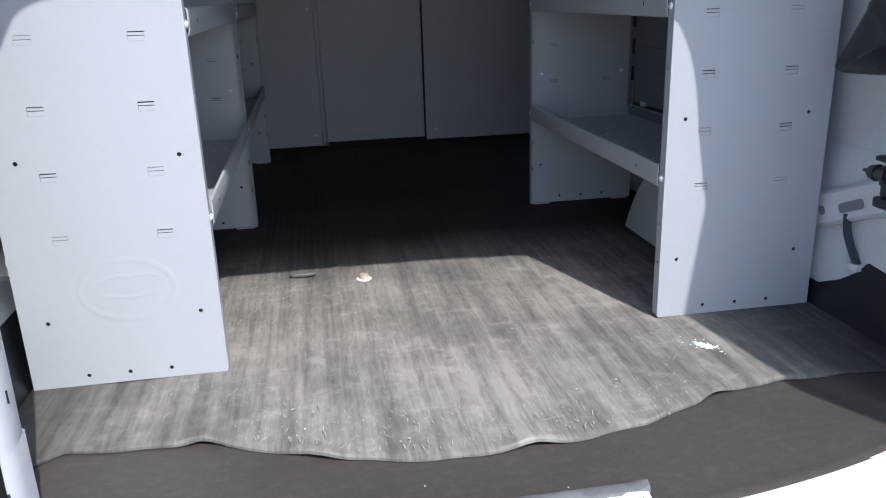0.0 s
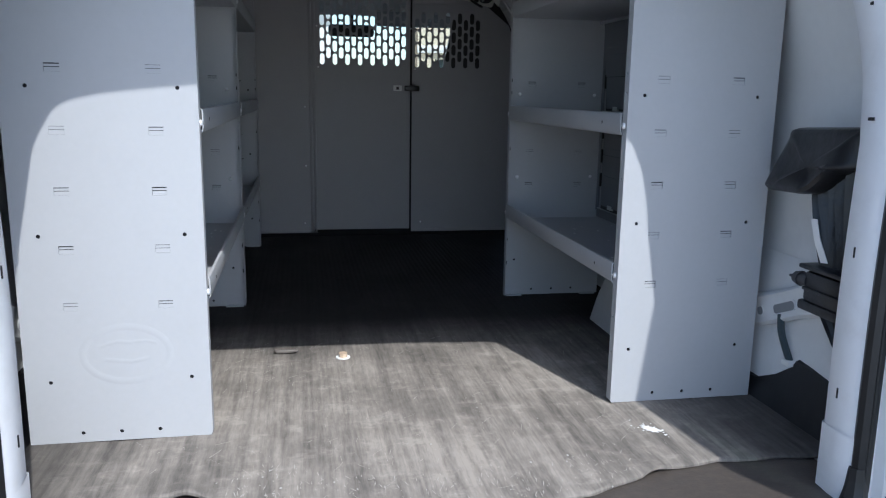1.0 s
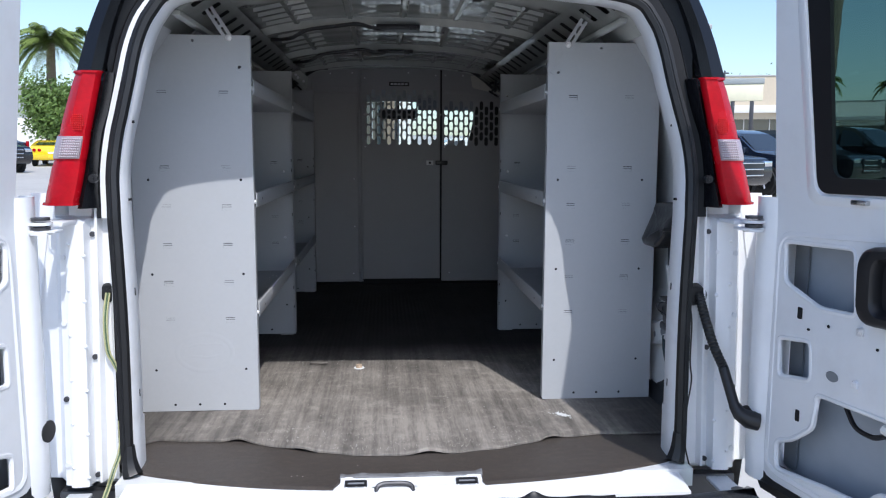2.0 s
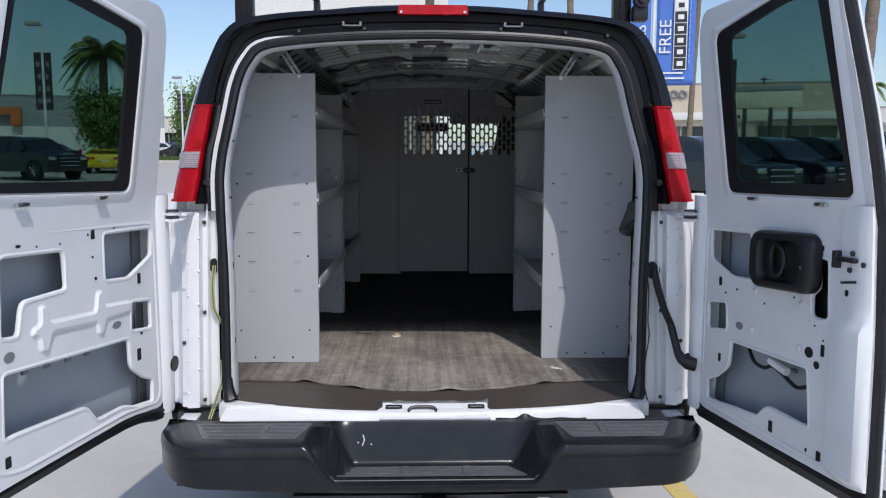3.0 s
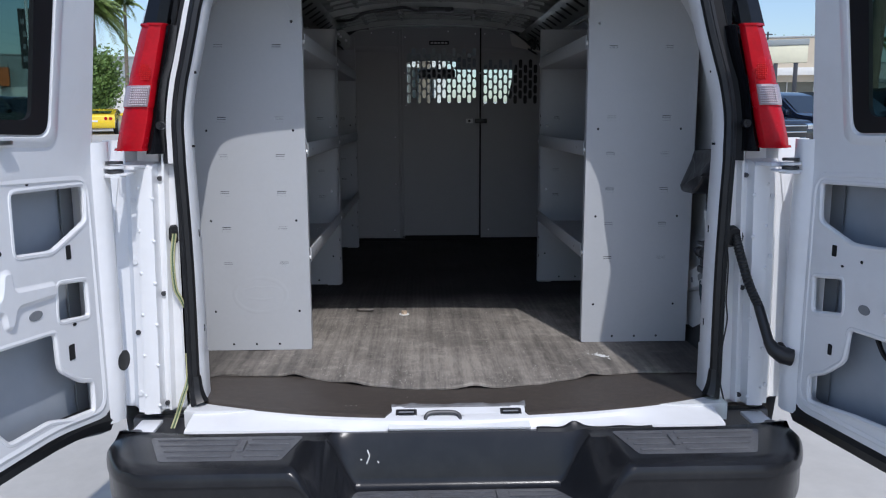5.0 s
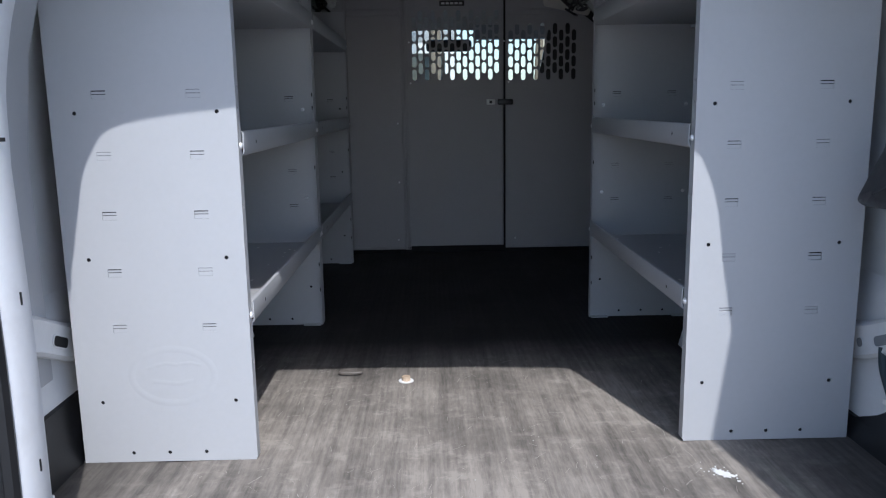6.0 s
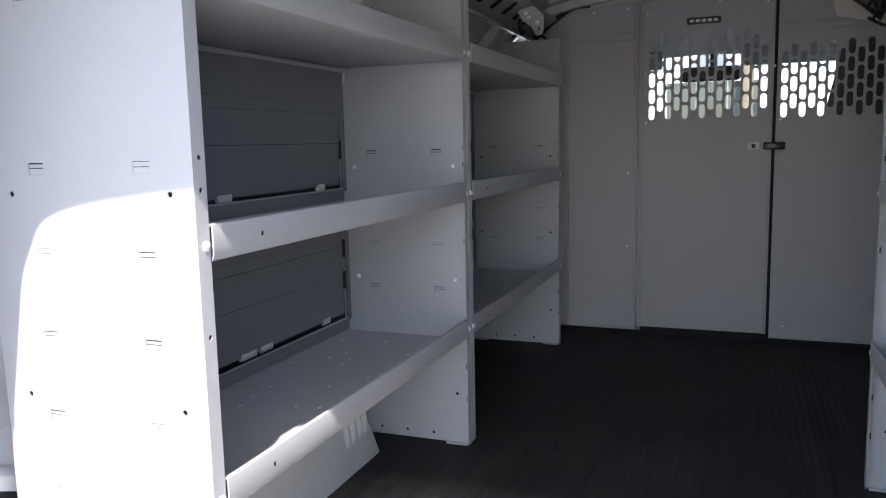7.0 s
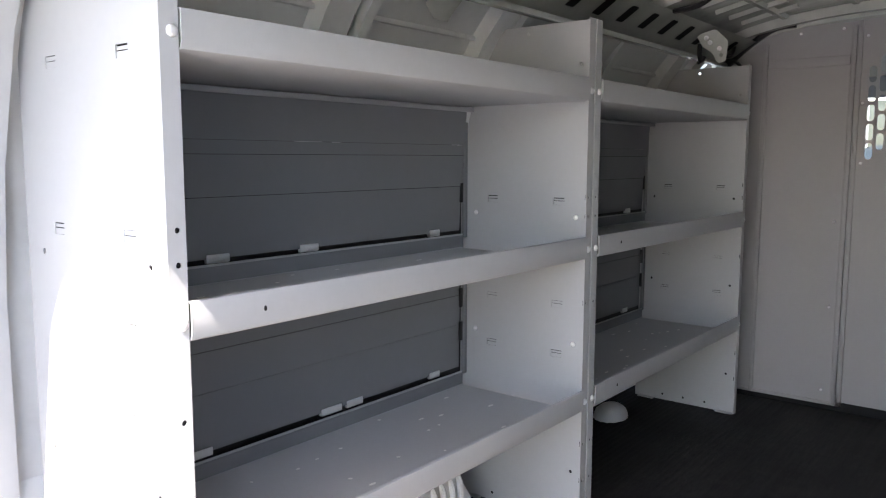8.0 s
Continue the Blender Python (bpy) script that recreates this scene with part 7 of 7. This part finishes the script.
car("sedan", ASPHALT_CAR, -20.0, 64.0, 80, "dark saloon parked beyond the grass strip")
car("sedan", ASPHALT_CAR, -25.4, 50.0, 80, "dark saloon beyond the light pole")
car("sedan", NAVY_CAR, -27.6, 52.5, 80, "dark blue saloon beyond the light pole")
car("sedan", WHITE_CAR, 3.0, 30.0, 95, "white saloon parked ahead of the van")
car("sedan", NAVY_CAR, -3.5, 26.0, 85, "blue saloon parked ahead of the van")
car("suv", WHITE_CAR, 30.0, 46.0, 80, "white sport utility vehicle in the far row")
car("suv", ASPHALT_CAR, 21.0, 43.0, 100, "black sport utility vehicle in the far row")


def building(name, label, x, y, rz, w, d, h, mat, openings, band=None, band_mat=None):
    """A flat-roofed block, its front along its own -y, with glazed openings (u0, u1, z0, z1)."""
    e = thing(name, label, "building", (x, y, ground_z(y) - 0.3), rz)
    holes = [rect(u0, u1, z0 + 0.3, z1 + 0.3) for u0, u1, z0, z1 in openings]
    part("front_wall", plate(rect(-w / 2, w / 2, 0, h), holes, 0.35, lambda u, v, q: (u, q, v)), mat, e)
    for u0, u1, z0, z1 in openings:
        pane = part("shop_window", box(bmesh.new(), u0, u1, 0.22, 0.26, z0 + 0.3, z1 + 0.3), SHOP_GLASS, e)
        n = max(1, int((u1 - u0) / 1.6))
        for i in range(n + 1):
            uu = u0 + (u1 - u0) * i / n
            part("mullion", box(bmesh.new(), uu - 0.04, uu + 0.04, 0.16, 0.24, z0 + 0.3, z1 + 0.3), POLE, pane)
    part("side_wall", box(bmesh.new(), -w / 2, -w / 2 + 0.35, 0.352, d, 0, h), mat, e)
    part("side_wall", box(bmesh.new(), w / 2 - 0.35, w / 2, 0.352, d, 0, h), mat, e)
    part("rear_wall", box(bmesh.new(), -w / 2 + 0.352, w / 2 - 0.352, d - 0.35, d, 0, h), mat, e)
    part("flat_roof", box(bmesh.new(), -w / 2 + 0.352, w / 2 - 0.352, 0.352, d - 0.352, h - 0.6, h - 0.4), TEAL_GREY, e)
    part("parapet_cap", box(bmesh.new(), -w / 2 - 0.06, w / 2 + 0.06, -0.06, 0.42, h + 0.002, h + 0.12, 0.02), POLE, e)
    for z0, z1, mm, out in band or ():
        part("fascia_band", box(bmesh.new(), -w / 2 - 0.02, w / 2 + 0.02, -out, -0.004, z0 + 0.3, z1 + 0.3, 0.02), mm, e)
    return e


b1 = building("showroom", "low grey and white showroom with an orange portal", -39.2, 64.3, 18, 33, 14, 5.75, TEAL_GREY, ((-14, -6, 0.4, 2.4), (1, 9, 0.4, 2.4)), ((0.0, 2.85, STUCCO, 0.05),))
bm = plate([(-1.8, 3.2), (-1.0, 3.2), (-1.0, 4.1), (4.2, 4.1), (4.2, 3.2), (5.0, 3.2), (5.0, 4.7), (-1.8, 4.7)], [], 0.5, lambda u, v, w: (u, -0.7 + w, v))
part("portal", bm, ORANGE, b1, "orange entrance portal")
building("white_shop", "low white shop beyond the grass strip", -21.5, 77, 6, 16, 10, 4.2, STUCCO, ((-6, -2, 0.4, 2.4), (0, 6, 0.4, 2.4)))
part("roof_unit", box(bmesh.new(), -3.2, -1.0, 2, 4, 5.3, 6.5, 0.05), POLE, b1)
b2 = building("white_hall", "tall white ribbed hall ahead of the van", -4.6, 47, 2, 12.4, 18, 11.5, STUCCO, ((-5.5, -1.5, 0.3, 3.6), (0.5, 5.5, 0.3, 3.6)), ((4.3, 5.2, POLE, 0.08),))
for i in range(18):
    part("cladding_rib", box(bmesh.new(), -6.0 + i * 0.68, -5.9 + i * 0.68, -0.06, -0.002, 5.7, 11.4), STUCCO, b2)
b3 = building("beige_showroom", "beige stucco showroom with a flat parapet", 21.5, 62, -14, 26, 16, 6.6, BEIGE, ((-11, -4, 0.4, 2.9), (-2, 4, 0.4, 2.9), (6, 12, 0.4, 2.9)), ((3.4, 4.0, STUCCO, 0.35),))
for i, (u, w2) in enumerate(((-2.2, 0.5), (-1.5, 0.5), (-0.9, 0.5), (-0.2, 0.5))):
    bm = bmesh.new()
    sweep(bm, spline([(u + w2, -0.12, 5.95), (u + 0.1, -0.12, 6.1), (u, -0.12, 5.65), (u + w2 * 0.7, -0.12, 5.55), (u + w2, -0.12, 6.0), (u + w2 * 1.1, -0.12, 5.6)], 4), 0.07, 6)
    part("sign_stroke", bm, DARKGREY, b3)
b4 = building("white_dealership", "long white dealership with a sign band", 48, 74, -32, 52, 16, 5.4, STUCCO, ((-22, -8, 0.4, 2.7), (-4, 8, 0.4, 2.7), (12, 22, 0.4, 2.7)), ((3.2, 3.6, POLE, 0.5),))
bm = bmesh.new()
for i in range(14):
    if i != 6:
        box(bm, -24 + i * 0.85, -23.45 + i * 0.85, -0.06, -0.004, 4.35, 4.95)
part("sign_print", bm, POLE, b4)

board = thing("roadside_sign", "wide blank cream sign board on steel legs", "sign board", (20.9, 45, ground_z(45)), -24)
CREAM = material("cream_sign", (0.80, 0.76, 0.56), 0.6, grain=0.05)
part("sign_face", box(bmesh.new(), -2.1, 2.1, -0.15, 0.15, 3.69, 4.70, 0.03), CREAM, board)
part("sign_cap", box(bmesh.new(), -2.15, 2.15, -0.2, 0.2, 4.704, 5.05, 0.03), TEAL_GREY, board)
for u0, u1 in ((-2.15, -1.25), (-0.95, 0.25)):
    part("lower_face", box(bmesh.new(), u0, u1, -0.12, 0.12, 2.9, 3.58, 0.02), CREAM, board)
for i in range(4):
    part("face_print", box(bmesh.new(), -2.05 + i * 0.19, -1.92 + i * 0.19, -0.13, -0.124, 3.1, 3.3), PRINT, board)
for u in (-1.1, 0.4, 1.5):
    part("sign_leg", box(bmesh.new(), u - 0.12, u + 0.12, -0.1, 0.1, 0, 3.69, 0.02), DARKSTEEL, board)


def light_pole(x, y, h, rz, banner, label, side=-1, r=0.06):
    e = thing("light_pole", label, "light pole", (x, y, ground_z(y)), rz, group="lot light poles")
    bm = bmesh.new()
    sweep(bm, [(0, 0, 0), (0, 0, h)], [r * 1.25, r], 10)
    part("pole", bm, WHITE_CAR, e)
    part("pole_base", disc(bmesh.new(), (0, 0, 0), (0, 0, 1), 0.28, 0.7, 16), CONCRETE, e)
    part("lamp_head", box(bmesh.new(), *sorted((side * 0.65, side * 0.02)), -0.2, 0.2, h - 0.03, h + 0.14, 0.03), POLE, e)
    if banner:
        z0, z1, w = banner
        for s in (-1, 1):
            part("banner_arm", box(bmesh.new(), *sorted((s * 0.04, s * (w + 0.06))), -0.015, 0.015, z1, z1 + 0.03), POLE, e)
            cloth = part("banner", box(bmesh.new(), *sorted((s * 0.07, s * (w + 0.06))), -0.012, 0.012, z0, z1 - 0.004), PRINT, e, "dark printed lamp-post banner")
            for k in range(4):
                zz = z0 + (z1 - z0) * (0.12 + 0.21 * k)
                part("banner_print", box(bmesh.new(), *sorted((s * (0.10 + 0.03 * (k % 2)), s * (w * 0.9 - 0.03 * (k % 3)))), -0.018, -0.013, zz, zz + (z1 - z0) * 0.09), DARKGREY, cloth)
    return e


light_pole(-17.85, 35.0, 6.95, 8, (3.05, 5.7, 0.32), "white lot light pole hung with dark banners")
light_pole(-17.5, 55.0, 6.1, -20, (3.6, 5.0, 0.3), "far white light pole with a banner")
light_pole(11.05, 26.0, 5.4, -10, (2.8, 4.6, 0.34), "white lot light pole with dark banners beyond the doors", 1)
light_pole(23.0, 30.0, 6.5, 20, (3.0, 5.1, 0.3), "white lot light pole with dark banners beside a palm", 1)
mast = thing("utility_mast", "thin dark utility mast above the showroom", "utility pole", (27.4, 60.0, ground_z(60)))
bm = bmesh.new()
sweep(bm, [(0, 0, 0), (0, 0, 6.8)], 0.07, 8)
part("mast", bm, DARKSTEEL, mast)
part("cross_arm", box(bmesh.new(), -0.35, 0.35, -0.05, 0.05, 6.55, 6.65), DARKSTEEL, mast)

ban = thing("blue_banner", "tall blue advertising banner on a steel pole", "banner", (4.40, 11.1, ground_z(11.1)), -14)
bm = bmesh.new()
sweep(bm, [(-0.385, 0.03, 0), (-0.385, 0.03, 5.2)], 0.032, 10)
part("banner_pole", bm, WHITE_CAR, ban)


def cloth_sheet(x0, x1, z0, z1):
    bm = bmesh.new()
    loft(bm, [[(x, 0.015 * math.sin(z * 2.2 + x * 5), z) for z in [z0 + (z1 - z0) * i / 19 for i in range(20)]] for x in [x0 + (x1 - x0) * i / 8 for i in range(9)]], closed=False)
    ob = part("banner_cloth", bm, BLUE, ban, "blue printed cloth")
    solid = ob.modifiers.new("thickness", "SOLIDIFY")
    solid.thickness = 0.004


cloth_sheet(-0.335, 0.32, 2.62, 4.75)
cloth_sheet(-1.03, -0.435, 2.72, 4.75)


def writing(text, size, parent, m, mat, name="lettering"):
    c = bpy.data.curves.new(name, "FONT")
    c.body, c.size, c.extrude = text, size, 0.004
    c.align_x, c.align_y = "CENTER", "CENTER"
    o = bpy.data.objects.new("tmp", c)
    me = bpy.data.meshes.new_from_object(o)
    bpy.data.objects.remove(o)
    me.materials.append(mat)
    ob = new(name, me)
    ob.parent = parent
    ob.matrix_local = m
    return ob


writing("FREE", 0.285, ban, pose(-0.175, -0.03, 3.45, 90, -90, 0), WHITE_MARK)
writing("RS", 0.285, ban, pose(-0.60, -0.03, 3.52, 90, -90, 0), WHITE_MARK)
board2 = part("boxed_mark", box(bmesh.new(), -0.045, 0.185, -0.035, -0.028, 2.88, 4.10, 0.008), WHITE_MARK, ban)
for i in range(6):
    square = part("mark_square", box(bmesh.new(), -0.03, 0.17, -0.041, -0.0355, 2.90 + i * 0.198, 2.90 + i * 0.198 + 0.182), PRINT if i < 5 else WHITE_MARK, board2)
    part("mark_glyph", box(bmesh.new(), 0.02, 0.12, -0.045, -0.0415, 2.95 + i * 0.198, 3.03 + i * 0.198), WHITE_MARK if i < 5 else PRINT, board2)
for i in range(11):
    part("fine_print", box(bmesh.new(), 0.215, 0.235, -0.032, -0.027, 2.98 + i * 0.1, 3.055 + i * 0.1), PALE_BLUE, ban)
for z, w in ((2.83, 0.22), (2.74, 0.26)):
    part("fine_print", box(bmesh.new(), -w, w * 0.6, -0.032, -0.027, z - 0.014, z + 0.014), WHITE_MARK, ban)


def palm(x, y, h, r, lean_x, seed, label, fronds=26, length=2.2):
    e = thing("palm_tree", label, "palm tree", (x, y, ground_z(y)), 0, group="palm trees")
    q = random.Random(seed)
    bm = bmesh.new()
    n = 40
    sweep(bm, [(lean_x * (i / n) ** 1.3, 0, h * i / n) for i in range(n + 1)], [r * (1.25 - 0.45 * i / n) * (1.0 + 0.10 * (i % 2)) for i in range(n + 1)], 10)
    part("trunk", bm, BARK, e)
    bm = bmesh.new()
    for i in range(fronds):
        a, up = q.uniform(0, math.tau), q.uniform(-0.5, 1.15)
        L = length * q.uniform(0.8, 1.1)
        d = Vector((math.cos(a), math.sin(a), 0))
        p = Vector((lean_x, 0, h))
        pts = []
        for k in range(9):
            t = k / 8
            pts.append(p + d * (L * t * math.cos(up) * (1 - 0.12 * t)) + Vector((0, 0, L * (math.sin(up) * t - 0.62 * t * t))))
        side = d.cross(Vector((0, 0, 1)))
        for k in range(8):
            for m in range(5):
                t = (k + m / 5) / 8
                c = pts[k].lerp(pts[k + 1], m / 5)
                ln = 0.52 * (1 - 0.75 * abs(t - 0.35)) * length / 2.2
                for s in (-1, 1):
                    tip = c + side * s * ln * q.uniform(0.7, 1) + d * ln * 0.5 + Vector((0, 0, -ln * q.uniform(0.3, 0.7)))
                    v = [bm.verts.new(c), bm.verts.new(c + d * 0.07), bm.verts.new(tip)]
                    bm.faces.new(v)
    part("crown", bm, FROND, e, "arching feather fronds")
    return e


palm(-19.4, 45.5, 6.9, 0.27, 0.2, 11, "feathery palm behind the yellow car", 70, 2.55)
palm(-22.7, 60.0, 8.9, 0.13, 0.3, 12, "tall thin palm beyond the showroom", 30, 1.5)
palm(16.3, 45.0, 16.0, 0.145, 0.6, 13, "tall palm with a rough brown trunk")
palm(15.85, 25.5, 15.0, 0.20, 0.75, 14, "tall palm with a rough brown trunk")
palm(7.2, 52.0, 17.0, 0.22, 0.4, 15, "tall far palm on a thin trunk")
palm(10.0, 50.0, 17.5, 0.22, -0.4, 16, "tall far palm on a thin trunk")
palm(0.2, 41.5, 13.0, 0.26, 0.3, 17, "tall palm ahead of the van")
palm(39.5, 66.0, 6.6, 0.16, 0.2, 18, "fan palm beyond the parked cars", 26, 1.5)
palm(45.5, 66.0, 6.3, 0.16, -0.2, 19, "fan palm beyond the parked cars", 26, 1.5)
palm(47.5, 66.5, 6.9, 0.16, 0.2, 20, "fan palm beyond the parked cars", 26, 1.5)
palm(36.6, 66.0, 5.2, 0.2, 0.2, 21, "fan palm beyond the parked cars", 30, 1.8)


def leafy_tree(x, y, h, spread, seed, label):
    e = thing("tree", label, "tree", (x, y, ground_z(y)), 0, group="leafy trees")
    q = random.Random(seed)
    bm = bmesh.new()
    sweep(bm, [(0, 0, 0), (0.05, 0, h * 0.3), (0.0, 0.05, h * 0.55)], [0.16, 0.12, 0.07], 8)
    tips = []
    for i in range(9):
        a = i * math.tau / 9 + q.uniform(-.3, .3)
        t = Vector((math.cos(a) * spread * q.uniform(0.4, 0.9), math.sin(a) * spread * q.uniform(0.4, 0.9), h * q.uniform(0.55, 0.95)))
        sweep(bm, [(0, 0, h * 0.35), tuple(t * 0.5 + Vector((0, 0, h * 0.2))), tuple(t)], [0.06, 0.04, 0.015], 6)
        tips.append(t)
    part("trunk", bm, BARK, e)
    bm = bmesh.new()
    for i in range(9000):
        c = q.choice(tips) * q.uniform(0.5, 1.05) + Vector((q.gauss(0, spread * 0.22), q.gauss(0, spread * 0.22), q.gauss(0, h * 0.09)))
        n = Vector((q.gauss(0, 1), q.gauss(0, 1), q.gauss(0, 1))).normalized()
        s = n.orthogonal().normalized() * q.uniform(0.07, 0.14)
        u = n.cross(s)
        bm.faces.new([bm.verts.new(c + s), bm.verts.new(c + u * 0.6), bm.verts.new(c - s), bm.verts.new(c - u * 0.6)])
    part("crown", bm, LEAF, e, "ragged crown of small leaves")
    return e


leafy_tree(-18.5, 43.2, 4.4, 1.65, 31, "small leafy tree among the parked cars")
leafy_tree(-18.6, 60.5, 5.9, 1.6, 32, "round green tree beyond the far lot")
leafy_tree(33.0, 74.0, 5.6, 2.4, 33, "green tree beyond the sign board")
leafy_tree(35.0, 72.0, 7.0, 3.0, 34, "green tree beyond the dealership")
# planted strip with its kerb
bm = bmesh.new()
box(bm, -30, -12, 55, 58.5, ground_z(55) - 0.2, ground_z(57) + 0.15, 0.04)
tagged(finish("kerb", bm, CONCRETE), "pale concrete kerb round a planted strip", "kerb", kind="structure")
bm = bmesh.new()
q = random.Random(9)
for i in range(6000):
    x, y = q.uniform(-29.8, -12.2), q.uniform(55.2, 58.3)
    h = q.uniform(0.12, 0.4)
    z = ground_z(57) + 0.145
    a = q.uniform(0, math.pi)
    dx, dy = 0.05 * math.cos(a), 0.05 * math.sin(a)
    bm.faces.new([bm.verts.new((x - dx, y - dy, z)), bm.verts.new((x + dx, y + dy, z)), bm.verts.new((x + q.uniform(-.1, .1), y, z + h))])
tagged(finish("grass", bm, GRASS, flat=True), "strip of green grass beside the kerb", "grass", kind="stuff")
